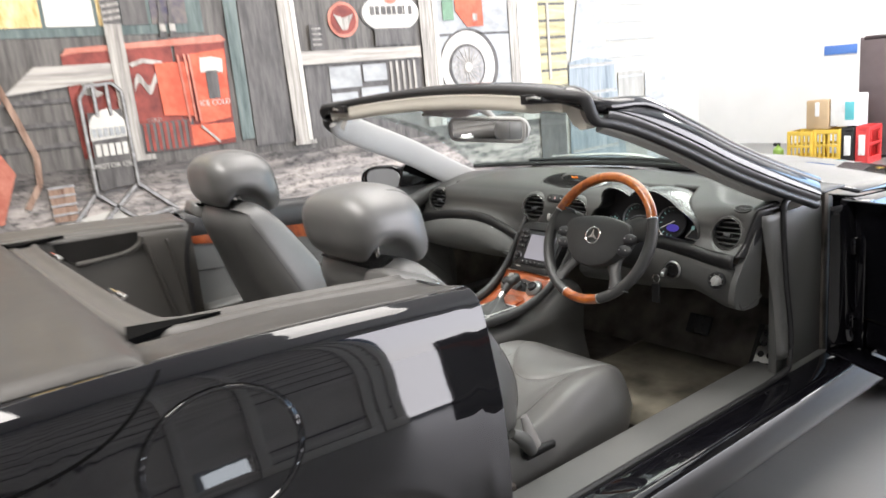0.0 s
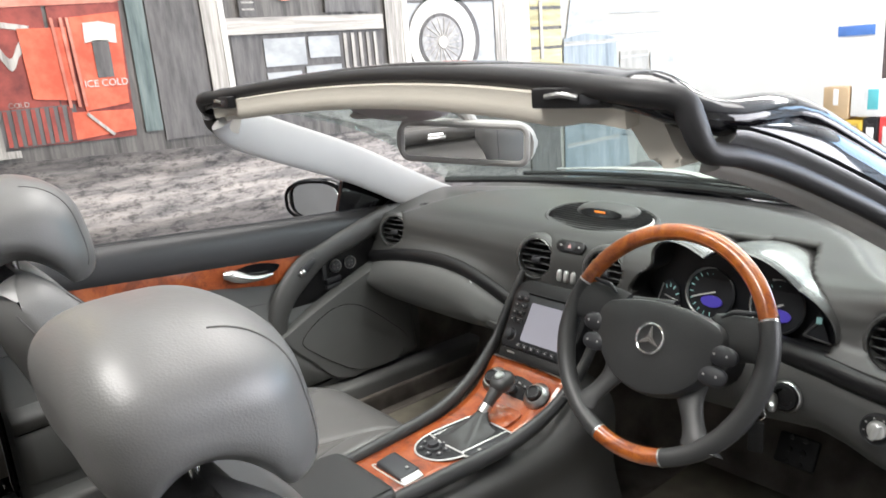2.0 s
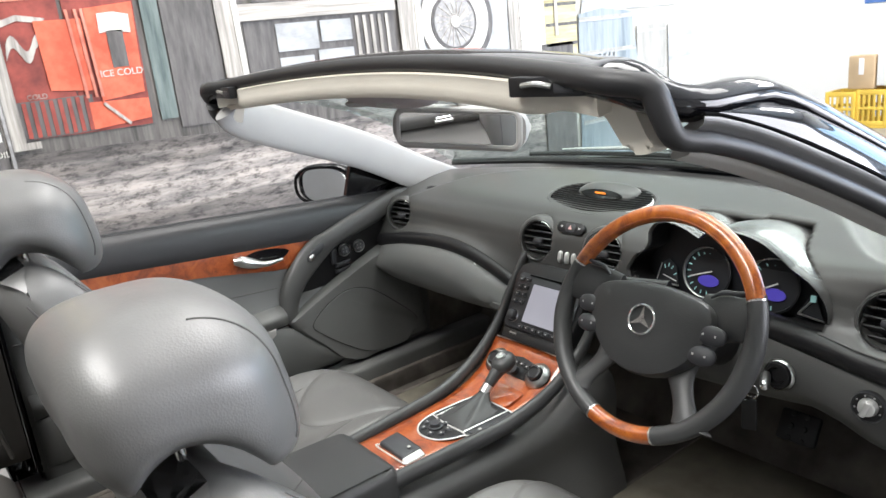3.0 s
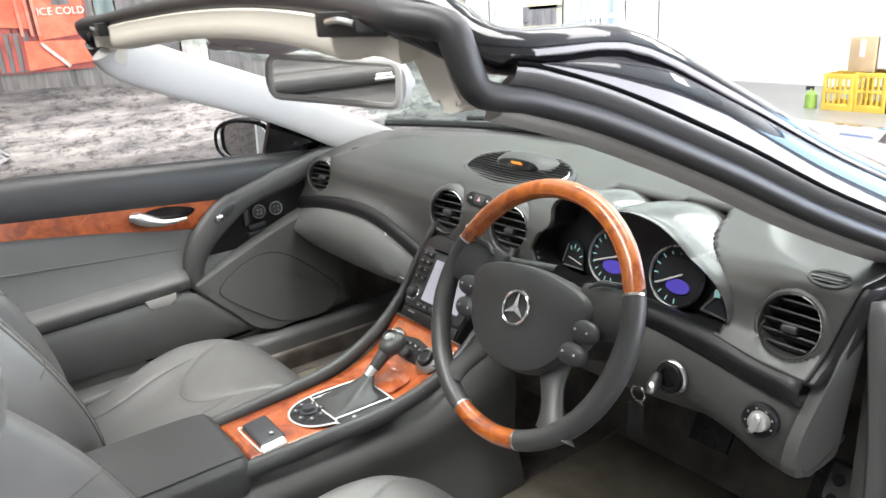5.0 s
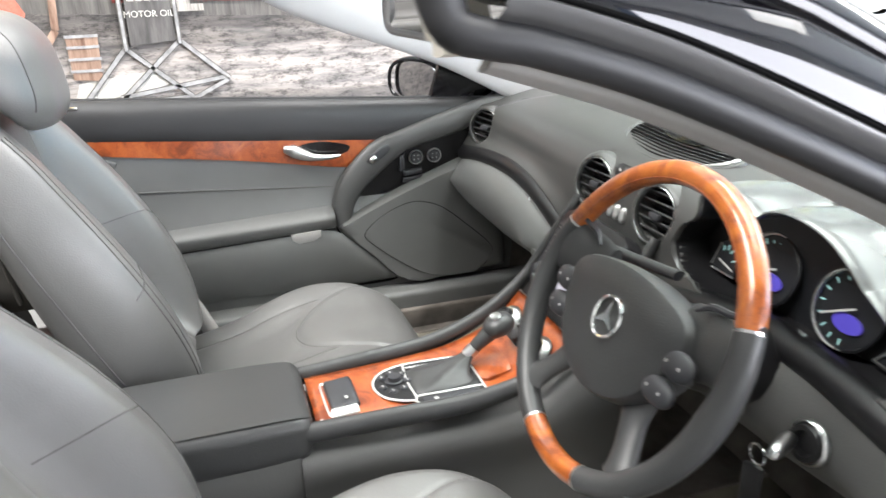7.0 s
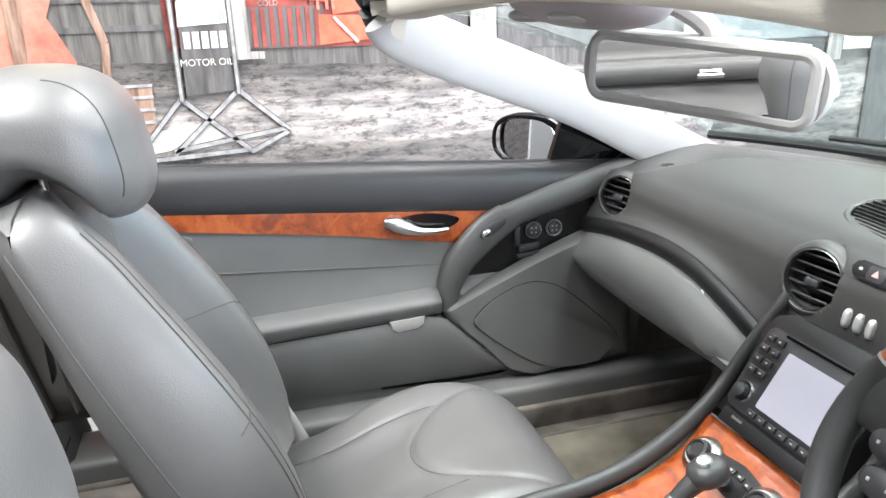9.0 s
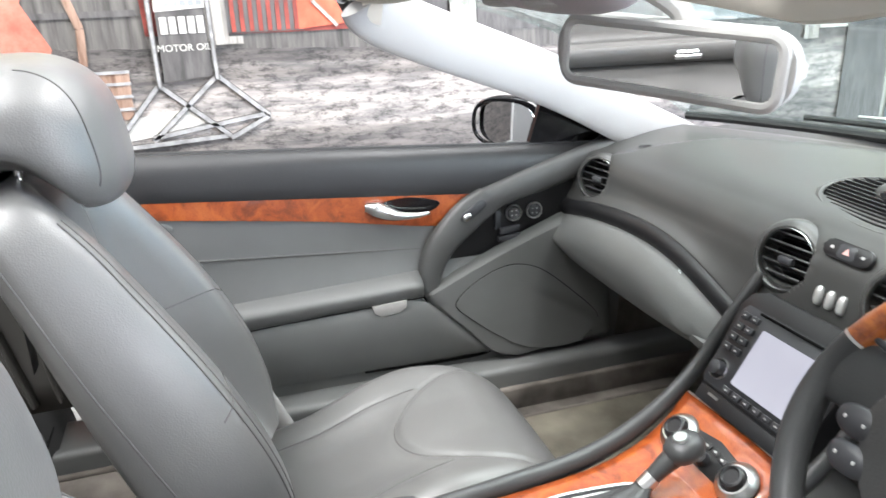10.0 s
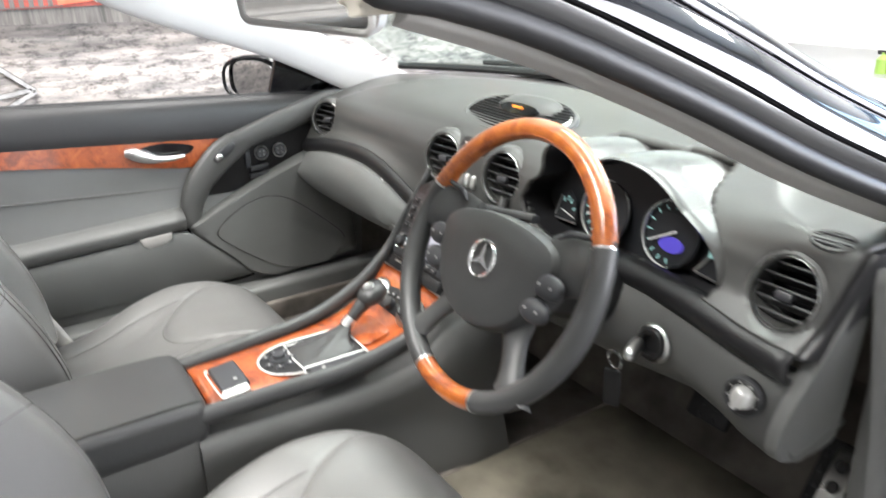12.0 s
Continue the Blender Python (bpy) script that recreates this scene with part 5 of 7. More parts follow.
    ts = [0, 0.05] + [0.1 + 0.8 * k / 24 for k in range(25)] + [0.93, 0.955, 0.975, 0.99, 1.0]
    part("backrest", bm_rows([back_section(t) for t in ts], True, True), LEATHER, body, angle=70)
    for q in (-1, 1):
        for k, r in ((17, 0.0012), (16, 0.0009)):
            part("seam", tube([back_section(t)[20 + q * k] + nrm * 0.0003 for t in np.linspace(0.06, 0.90, 24)], r, 6), SEAM, body)
        part("seam", tube([back_section(t)[N if q > 0 else 0] + Vector((q * 0.0006, 0, 0)) - nrm * 0.018 for t in np.linspace(0.03, 0.93, 18)], 0.0014, 6), SEAM, body)
        part("seam", tube([back_section(0.50 - 0.012 * k)[20 + q * (9 + k)] + nrm * 0.0003 for k in range(10)], 0.0011, 6), SEAM, body)
        part("seam", tube([cushion_section(y)[44 + q * 22] + Vector((0, 0, 0.0004)) for y in np.linspace(1.12, pad_line(0.50) - 0.004, 16)], 0.0010, 6), SEAM, body)
    cover = part("hinge_cover", tube([(cx + s * 0.222, 1.172, 0.480), (cx + s * 0.224, 1.184, 0.435), (cx + s * 0.226, 1.200, 0.385)], [0.010, 0.017, 0.021], 14, 12, flat=0.6, up=(1, 0, 0)), PILLAR, body, "pale grey hinge cover")
    part("hinge_plate", rbox(0.022, 0.105, 0.020, 0.005, 3, at=(cx + s * 0.226, 1.215, 0.372)), BLACK, cover)
    pad = [cushion_section(pad_line(-1 + i / 44))[i] + Vector((0, 0, 0.0002)) for i in range(10, 79)]
    part("seam", tube(pad, 0.0012, 6), SEAM, body)
    part("seat_base", rbox(0.40, 0.44, 0.07, 0.02, at=(cx, 1.34, 0.275)), BLACK, body)
    part("seat_rail", rbox(0.03, 0.60, 0.03, 0.006, at=(cx + s * 0.2, 1.40, 0.262)), SATIN, body)
    # head restraint on two posts
    hc = Vector((cx + 0.008, 0.905, 1.022 + lift * 0.82))
    EX, RX, RY, RZ = 3.4, 0.150, 0.110, 0.082

    def bend(p):
        k = max(0.0, 1 - (abs(p.y + 0.012) / 0.062) ** 2.2)
        h = p.z / RZ
        x, y, z = p.x, p.y, p.z
        if h > 0:
            f = (max(0.0, 1 - h**2.3) ** (1 / 2.3)) / max(1e-4, max(0.0, 1 - h**EX) ** (1 / EX)) if h < 0.999 else 0.0
            x, y = x * (0.15 + 0.85 * f), y * (0.15 + 0.85 * f)
        else:
            z *= 1.38 + 0.26 * y / RY
            z += 0.050 * k * min(1.0, -h * 1.3)
        return Vector((x * (1.0 - 0.05 * h), y * (1 - 0.05 * h) - 0.16 * z - 0.016 * (x / RX) ** 2, z))

    part("head_restraint", moved(blob(RX, RY, RZ, EX, 72, 48, bend), Matrix.Translation(hc)), LEATHER, body, "rounded grey leather head restraint", angle=80)
    for q in (-1, 1):
        part("post", tube([hc + Vector((q * 0.066, -0.012, -0.14)), hc + Vector((q * 0.066, -0.016, -0.02))], 0.0055, 12), CHROME, body)
        part("post_sleeve", tube([hc + Vector((q * 0.066, -0.0125, -0.118)), hc + Vector((q * 0.066, -0.0135, -0.103))], 0.009, 12), PANEL, body)
    # stitched line over the restraint's front edge
    for x0 in (-0.118, 0.118):
        arc = []
        rem = (1 - (abs(x0) / RX) ** EX) ** (1 / EX)
        for i in range(31):
            a = math.pi * (-0.22 + 0.60 * i / 30)
            c, q = math.cos(a), math.sin(a)
            k = (abs(c) ** EX + abs(q) ** EX) ** (-1 / EX) * rem
            arc.append(hc + bend(Vector((x0, RY * c * k, RZ * q * k))))
        part("seam", tube(arc, 0.0012, 6), SEAM, body)
    # belt guide on the outer shoulder, with its slot and strap
    g = Vector((cx + s * 0.170, 0.888 - 0.2 * lift, 0.892 + lift))
    gm = basis(g, (1, 0.05 * s, 0), (0, 0.93, -0.36))
    gd = part("belt_guide", moved(blob(0.070, 0.066, 0.024, 5.0, 36, 20, bend=lambda p: Vector((p.x * (1 - 0.25 * p.y / 0.06 * s * 0.5), p.y, p.z - 0.012 * (p.x / 0.064) ** 2))), gm), LEATHER, body, "smooth grey belt guide with a bright edge")
    part("guide_edge", moved(tube([(-s * 0.010, 0.063, 0.016), (s * 0.030, 0.064, 0.014), (s * 0.060, 0.054, 0.010), (s * 0.069, 0.022, 0.006)], [0.0032, 0.0045, 0.0045, 0.003], 8, 16), gm), CHROME, body)
    part("guide_slot", moved(rbox(0.055, 0.007, 0.008, 0.002), gm @ pose(-s * 0.070, -0.040, 0.010, 0, 0, -s * 28)), GAP, body)
    for e in (-0.02, 0.012):
        part("guide_rivet", moved(lathe([(0.0, 0.003), (0.004, 0.002), (0.005, 0.0)], 12), gm @ pose(e, 0.048, 0.017)), SATIN, body)
    strap = [g + Vector((s * 0.03, -0.05, -0.04)), g + Vector((s * 0.035, -0.085, -0.16)), g + Vector((s * 0.04, -0.09, -0.36))]
    part("seat_belt", tube(strap, 0.023, 12, 12, flat=0.06, up=(0, 1, 0)), BLACK, body)
    # recliner lever at the outer base
    part("lever", tube([(cx + s * 0.232, 1.12, 0.455), (cx + s * 0.235, 1.155, 0.425), (cx + s * 0.236, 1.18, 0.385)], [0.012, 0.020, 0.016], 12, 12), PANEL, body)
    return body


seat(-1, 0.08)
seat(1)

# ---------- behind the seats ----------
rear = part("rear_shelf", sheet([[(-0.66, 0.60, 0.52), (0, 0.60, 0.52), (0.66, 0.60, 0.52)], [(-0.66, 0.50, 0.72), (0, 0.50, 0.72), (0.66, 0.50, 0.72)], [(-0.66, 0.36, 0.86), (0, 0.36, 0.86), (0.66, 0.36, 0.86)], [(-0.66, 0.27, 0.945), (0, 0.27, 0.955), (0.66, 0.27, 0.945)]], 20, 12), REAR, car, "dark rear shelf behind the seats", solid=0.02)
for x in (-0.33, 0.33):
    lid = part("storage_box", rbox(0.50, 0.26, 0.20, 0.075, 7), REAR, rear, m=pose(x, 0.66, 0.47, -6))
    part("lid_seam", rbox(0.47, 0.002, 0.003, 0.0005, at=(0, 0.13, 0.05)), GAP, lid)
part("rear_floor", rbox(1.30, 0.50, 0.04, 0.01, at=(0, 0.85, 0.32)), CARPET, car)
for s in (-1, 1):
    part("quarter_trim", sheet([[(s * 0.845, 0.26, belt(0.26)), (s * 0.842, 0.55, belt(0.55)), (s * 0.838, 0.835, belt(0.835))], [(s * 0.77, 0.26, 0.957), (s * 0.76, 0.55, 0.948), (s * 0.755, 0.835, 0.925)], [(s * 0.69, 0.26, 0.95), (s * 0.68, 0.55, 0.94), (s * 0.675, 0.835, 0.915)], [(s * 0.66, 0.26, 0.86), (s * 0.65, 0.55, 0.85), (s * 0.65, 0.835, 0.83)], [(s * 0.655, 0.26, 0.50), (s * 0.645, 0.55, 0.50), (s * 0.645, 0.835, 0.50)]], 24, 14), DECK if s > 0 else REAR, car, solid=0.008)
    part("hinge_slot", moved(prism([(s * 0.585, 0.292), (s * 0.665, 0.272), (s * 0.650, 0.33), (s * 0.640, 0.44)], 0.012), pose(0, 0, 0.9475)), GAP, car)
part("roof_well", moved(prism([(0.34, 0.935), (0.46, 0.862), (0.60, 0.868), (0.655, 0.885), (0.66, 0.928)], 0.006), basis((-0.650, 0, 0), (0, 1, 0), (0, 0, 1))), CARPET_DARK, car)
for y0, y1, w in ((0.675, 0.755, 0.016), (0.745, 0.800, 0.010)):
    part("panel_fold", tube([(-0.640, y0, 0.885), (-0.637, y0 + 0.3 * (y1 - y0), 0.78), (-0.636, y1, 0.52)], w, 12, 14, flat=0.45, up=(0, 1, 0)), REAR, car)
part("well_lip", tube([(-0.643, 0.46, 0.858), (-0.642, 0.60, 0.864), (-0.642, 0.655, 0.885), (-0.642, 0.668, 0.91)], 0.008, 8, 16), REAR, car)
rim_path = curve_pts([(-0.712, 0.82, 0.926), (-0.710, 0.60, 0.936), (-0.702, 0.44, 0.944), (-0.672, 0.350, 0.948), (-0.60, 0.312, 0.950), (-0.30, 0.300, 0.954), (0.0, 0.298, 0.955), (0.30, 0.300, 0.954), (0.54, 0.312, 0.952), (0.615, 0.345, 0.953), (0.652, 0.42, 0.955), (0.672, 0.60, 0.950), (0.680, 0.82, 0.934)], 90)
rows = []
for k, p in enumerate(rim_path):
    d = (rim_path[min(k + 1, 89)] - rim_path[max(k - 1, 0)]).normalized()
    n = d.cross(Vector((0, 0, 1))).normalized()
    rows.append([p + n * a + Vector((0, 0, b)) for a, b in ((-0.050, -0.045), (-0.047, -0.008), (-0.041, 0.001), (-0.034, 0.002), (-0.028, -0.003), (-0.012, -0.004), (0.004, -0.003), (0.010, 0.001), (0.017, 0.003), (0.026, 0.0), (0.036, -0.010), (0.040, -0.030))])
part("opening_rim", bm_rows(rows), REAR, car, "dark moulded rim round the rear opening", angle=50, solid=0.004)
for x in (-0.43, 0.206):
    cc = part("chrome_catch", tube([(-0.026, 0, -0.010), (-0.026, 0, 0.006), (0.026, 0, 0.006), (0.026, 0, -0.010)], 0.0042, 8), CHROME, car, m=pose(x, 0.372, 0.935, 40))
    part("catch_foot", rbox(0.066, 0.016, 0.006, 0.002, at=(0, 0, -0.010)), SATIN, cc)

# ---------- dashboard ----------


def crease(x):
    """Height of the trim line under the dash pad."""
    if x < 0:
        return smooth_table([(0.0, 0.70), (0.12, 0.705), (0.235, 0.742), (0.33, 0.768), (0.44, 0.778), (0.6, 0.768), (0.74, 0.746), (0.82, 0.732)], -x)
    return smooth_table([(0.0, 0.70), (0.12, 0.705), (0.235, 0.74), (0.41, 0.770), (0.5, 0.769), (0.6, 0.761), (0.68, 0.752), (0.78, 0.746)], x)


DASH_R = 0.772  # driver's end of the dash
VENTS = ((-0.690, 0.812, 0.043), (-0.103, 0.822, 0.046), (0.103, 0.822, 0.046), (0.704, 0.806, 0.046))


def dash_profile(x, holes=True):
    b = screen_base(x)
    c = crease(x)
    top = 0.888 - 0.01 * (abs(x) / 0.8) ** 2
    r = min(1.0, max(0.0, (x - 0.50) / 0.25))  # the driver's end stands higher and nearer
    r = r * r * (3 - 2 * r)
    top += 0.014 * r
    pts = [(b.y + 0.02, b.z - 0.006), ((b.y + 2.05) / 2, 0.917 - 0.012 * (abs(x) / 0.8) ** 2 + 0.006 * r), (2.045, top + 0.008), (1.985 - 0.010 * r, top - 0.018 + 0.006 * r), (1.960 - 0.008 * r, 0.840), (1.950 - 0.008 * r, 0.81), (1.940 - 0.012 * r, (0.81 + c) / 2), (1.922 - 0.022 * r, c + 0.004)]
    line = curve_pts([(x, y, z) for y, z in pts], 64)
    for p in line:
        if x > 0.6:
            p.x = 0.6 + (x - 0.6) * (0.144 + 0.22 * (min(p.z, 0.90) - 0.72)) / (DASH_R - 0.6)
    ridge = smooth_table([(0.0, 2.300), (0.25, 2.290), (0.42, 2.235), (0.53, 2.150), (0.63, 2.01), (0.70, 1.97)], abs(x))
    for p in line:
        if p.y > ridge:
            p.z -= 0.022 * (1 - math.exp(-(p.y - ridge) / 0.035))
    for p in line if holes else ():
        for vx, vz, vr in VENTS:
            k = (vr * 1.08 - math.hypot(p.x - vx, p.z - vz)) / 0.006
            if k > 0 and p.y < 2.0:
                p.y += 0.045 * min(1.0, k)
    return line


def dash_frame(x, z, turn=0.0, out=0.0):
    """Frame of reference on the dash skin at x and z, its z axis outwards."""
    def at(x):
        line = [p for p in dash_profile(x, False) if p.y < 2.06]
        return min(line, key=lambda p: abs(p.z - z)), line
    p, line = at(x)
    i = min(max(line.index(p), 1), len(line) - 2)
    n = (at(x + 0.01)[0] - at(x - 0.01)[0]).cross(line[i - 1] - line[i + 1])
    n = (n if n.y < 0 else -n).normalized()
    n = (n + Vector((turn, 0, 0))).normalized()
    ux = (Vector((1, 0, 0)) - n * n.x).normalized()
    return basis(p + n * out, ux, n.cross(ux))


CLX, CLZ = 0.395, 0.805
rim_line = [(-0.212, -0.005), (-0.202, 0.018), (-0.186, 0.038), (-0.164, 0.052), (-0.154, 0.068), (-0.151, 0.092), (-0.136, 0.110), (-0.105, 0.118), (-0.068, 0.110), (-0.040, 0.097), (-0.034, 0.096), (-0.018, 0.108), (0.015, 0.117), (0.052, 0.116), (0.088, 0.107), (0.120, 0.089), (0.147, 0.068), (0.154, 0.064), (0.185, 0.044), (0.208, 0.018), (0.217, -0.012), (0.212, -0.034), (0.192, -0.046), (0.10, -0.053), (0.0, -0.054), (-0.10, -0.052), (-0.185, -0.036)]


def in_cluster(x, z, k=1.0):
    """Inside the outline of the instrument opening."""
    pts = [(CLX + p * k, CLZ + q * k) for p, q in rim_line]
    odd = False
    for (x0, z0), (x1, z1) in zip(pts, pts[1:] + pts[:1]):
        if (z0 > z) != (z1 > z) and x < x0 + (z - z0) * (x1 - x0) / (z1 - z0):
            odd = not odd
    return odd


dash_bm = bm_rows([dash_profile(x) for x in np.linspace(-0.80, DASH_R, 239)])
bmesh.ops.delete(dash_bm, geom=[f for f in dash_bm.faces if f.calc_center_median().y < 2.1 and in_cluster(f.calc_center_median().x, f.calc_center_median().z)], context="FACES")
dash = part("dashboard", dash_bm, DASH, car, "dark charcoal grained dashboard", solid=0.012)
band = []
for x in np.linspace(-0.80, 0.748, 80):
    c = crease(x)
    q = 0.022 * min(1.0, max(0.0, (x - 0.50) / 0.25))
    band.append(curve_pts([(x, 1.935 - q, c + 0.008), (x, 1.917 - q, c + 0.003), (x, 1.908 - q, c - 0.012), (x, 1.914 - q, c - 0.028), (x, 1.94 - q, c - 0.038)], 10))
part("dash_band", bm_rows(band), BLACK, dash, "black trim band", solid=0.008)
glove = []
for x in np.linspace(-0.775, -0.145, 34):
    c = crease(x) - 0.030
    k = 0.02 * (abs(x + 0.46) / 0.31) ** 4
    glove.append(curve_pts([(x, 1.925, c), (x, 1.895 + k, c - 0.004), (x, 1.862 + k, c - 0.045), (x, 1.865 + k, 0.655), (x, 1.905 + k, 0.625), (x, 1.99, 0.620)], 16))
part("glove_box", bm_rows(glove), PANEL, dash, "grey glove box lid", solid=0.012)
part("glove_latch", tube([(-0.304, 1.904, 0.738), (-0.286, 1.902, 0.728), (-0.268, 1.901, 0.714)], [0.002, 0.0045, 0.002], 10, 12, flat=0.5), SATIN, dash)
knee = []
for x in np.linspace(0.165, 0.746, 36):
    c = crease(x) - 0.030
    zb = lerp_table([(0.165, 0.60), (0.47, 0.615), (0.60, 0.628), (0.65, 0.615), (0.72, 0.585), (0.80, 0.57)], x)
    e = 0.026 * max(0.0, (x - 0.68) / 0.066) ** 2
    knee.append(curve_pts([(x, 1.925, c), (x, 1.905, c - 0.006), (x, 1.890 + e, (c + zb) / 2), (x, 1.905 + e, zb + 0.02), (x, 1.94 + e, zb), (x, 2.05, zb + 0.02)], 14))
knee_panel = part("knee_panel", bm_rows(knee), KNEE, dash, "grey lower dash panel", solid=0.012)
part("dash_end", moved(prism([(1.915, 0.66), (1.93, 0.57), (2.10, 0.55), (2.2, 0.60), (2.2, 0.89), (2.02, 0.885), (1.955, 0.85), (1.935, 0.78)], 0.016, 0.004), basis((-0.808, 0, 0), (0, 1, 0), (0, 0, 1))), BLACK, dash)
left_line = [p for p in dash_profile(-0.80, False) if p.y < 2.10]
part("end_band", bm_rows([curve_pts([p + Vector((0.006, 0.002, 0.001)), p + Vector((-0.004, -0.004, 0.001)), p + Vector((-0.012, 0.004, 0)), p + Vector((-0.014, 0.030, -0.004))], 10) for p in left_line]), BLACK, dash, solid=0.004)
# driver's end: the black band turns up round the pad, a grey end panel closes the side
edge_line = [p for p in dash_profile(DASH_R, False) if p.y < 2.04]
wrap = []
for k, p in enumerate(edge_line):
    w = 0.030 - 0.010 * k / len(edge_line)
    wrap.append(curve_pts([p + Vector((-0.004, 0.004, 0.001)), p + Vector((0.006, -0.003, 0.001)), p + Vector((0.013, 0.006, 0)), p + Vector((0.016, w, -0.004)), p + Vector((0.014, w + 0.03, -0.006))], 10))
part("end_band", bm_rows(wrap), BLACK, dash, solid=0.004)
end_line = [(1.985, 0.872), (1.992, 0.850), (2.000, 0.780), (2.016, 0.690), (2.036, 0.590), (2.030, 0.574), (1.985, 0.572), (1.930, 0.585), (1.897, 0.606), (1.886, 0.640), (1.890, 0.680), (1.908, 0.722), (1.932, 0.770), (1.962, 0.840)]
end_line = [(p.x, p.y) for p in curve_pts([(a, b, 0) for a, b in end_line], 60, True)]
end_bm = moved(prism(end_line, 0.018, 0.007, 4), basis((0.771, 0, 0), (0, 1, 0), (0, 0, 1)))
for v in end_bm.verts:
    v.co.x += 0.16 * (min(v.co.z, 0.86) - 0.86)
part("end_panel", end_bm, PANEL, dash, "grey end panel of the dash")
part("pillar_cover", sheet([[(0.786, 1.968, 0.862), (0.786, 2.012, 0.70), (0.786, 2.040, 0.575), (0.786, 2.060, 0.40)], [(0.800, 1.985, 0.862), (0.800, 2.026, 0.70), (0.800, 2.054, 0.575), (0.800, 2.074, 0.40)], [(0.802, 2.05, 0.862), (0.802, 2.072, 0.70), (0.802, 2.095, 0.575), (0.802, 2.10, 0.40)]], 12, 24), PANEL, car, "grey pillar cover beside the dash", solid=0.006)


def air_vent(x, z, r, turn=0.0):
    """A round vent: bezel, bright ring, slats and thumb tab."""
    m = dash_frame(x, z, turn, 0.005)
    v = part("air_vent", lathe([(r * 0.97, -0.035), (r * 0.98, 0.0), (r * 1.08, 0.003), (r * 1.18, 0.001), (r * 1.27, -0.004), (r * 1.33, -0.014), (r * 1.34, -0.024)], 48), DASH, dash, "round air vent with a bright ring", m=m)
    part("ring", lathe([(r * 0.965, -0.004), (r * 0.972, 0.002), (r * 0.99, 0.004), (r * 1.008, 0.003), (r * 1.016, 0.0)], 48), SATIN, v, "bright ring")
    part("backing", lathe([(0.0, -0.032), (r * 0.97, -0.032), (r * 0.97, -0.036), (0.0, -0.036)], 32), GAP, v)
    for k in range(5):
        h = (-0.68 + 0.34 * k) * r
        w = math.sqrt(max(0.0, (r * 0.95) ** 2 - h * h))
        part("slat", moved(rbox(2 * w, 0.018, 0.0040, 0.0014), pose(0, h, -0.012, 62)), BLACK, v)
    part("tab", rbox(0.024, 0.012, 0.014, 0.003, at=(0, -0.004, -0.004)), BUTTON, v)
    return v


air_vent(-0.690, 0.812, 0.043, 0.55)
air_vent(-0.103, 0.822, 0.046, 0.22)
air_vent(0.103, 0.822, 0.046, 0.14)
air_vent(0.708, 0.806, 0.046, -0.02)
for s in (-1, 1):
    dm = dash_frame(0.730, 0.876, 0.0, 0.0) if s > 0 else dash_frame(-0.662, 0.884, 0.0, 0.001)
    o = part("demist_vent", moved(prism(ellipse(0.026, 0.012, 28), 0.004, 0.001), dm), GAP, dash)
    part("vent_rim", moved(tube([(a, b, 0.003) for a, b in ellipse(0.028, 0.014, 32)], 0.003, 8, closed=True), dm), DASH, o)
    for k in range(4):
        h = -0.0078 + 0.0052 * k
        part("slat", moved(rbox(0.050 * math.sqrt(1 - (h / 0.0125) ** 2), 0.0024, 0.003, 0.0008, at=(0, h, 0.005)), dm), BUTTON, o)
lid_seam = [dash_frame(x, z, 0, 0.0).translation for x, z in ((-0.655, 0.750), (-0.630, 0.775), (-0.595, 0.800), (-0.545, 0.818), (-0.475, 0.828), (-0.41, 0.818), (-0.362, 0.797), (-0.34, 0.775), (-0.332, 0.752))]
part("airbag_seam", tube(lid_seam, 0.0017, 6, 40), GAP, dash)
part("airbag_mark", moved(lathe([(0.0095, 0.0), (0.0105, 0.0008), (0.0115, 0.0)], 24), dash_frame(-0.345, 0.785, 0, 0.0005)), GAP, dash)

# top grille with its small display
TM = pose(-0.005, 2.072, 0.9005, 19)
tg = part("top_grille", moved(prism([(0.155 * math.cos(a), 0.065 * math.sin(a)) for a in [2 * math.pi * k / 48 for k in range(48)]], 0.010, 0.003), TM), GAP, dash, "black oval grille on the dash top")
for k in range(13):
    v = -0.054 + 0.0090 * k
    w = 0.150 * math.sqrt(max(0.0, 1 - (v / 0.065) ** 2))
    part("slat", moved(tube([(-w, v + 0.006, 0.010), (0, v - 0.004, 0.013), (w, v + 0.006, 0.010)], 0.0018, 6, 12, flat=1.6), TM), BLACK, tg)
part("grille_rim", moved(tube([(0.159 * math.cos(a), 0.069 * math.sin(a), 0.006) for a in [2 * math.pi * k / 48 for k in range(48)]], 0.0065, 8, closed=True), TM), DASH, tg)
part("display_hood", moved(blob(0.090, 0.036, 0.019, 2.5, 40, 16), TM @ Matrix.Translation((0.006, 0.030, 0.008))), DASH, tg)
part("display_face", moved(prism(ellipse(0.062, 0.012, 32), 0.004, 0.001), TM @ pose(0.006, 0.004, 0.019, 38)), GLOSS, tg)
part("bright_edge", moved(tube([(0.150 * math.cos(a), 0.060 * math.sin(a), 0.012) for a in np.linspace(-0.75, 0.45, 16)], [0.0005, 0.0035, 0.0035, 0.0005], 8), TM), SILVER, tg)
part("amber_display", moved(rbox(0.030, 0.004, 0.008, 0.001), TM @ pose(0.006, 0.002, 0.0245, 38)), AMBER, tg)

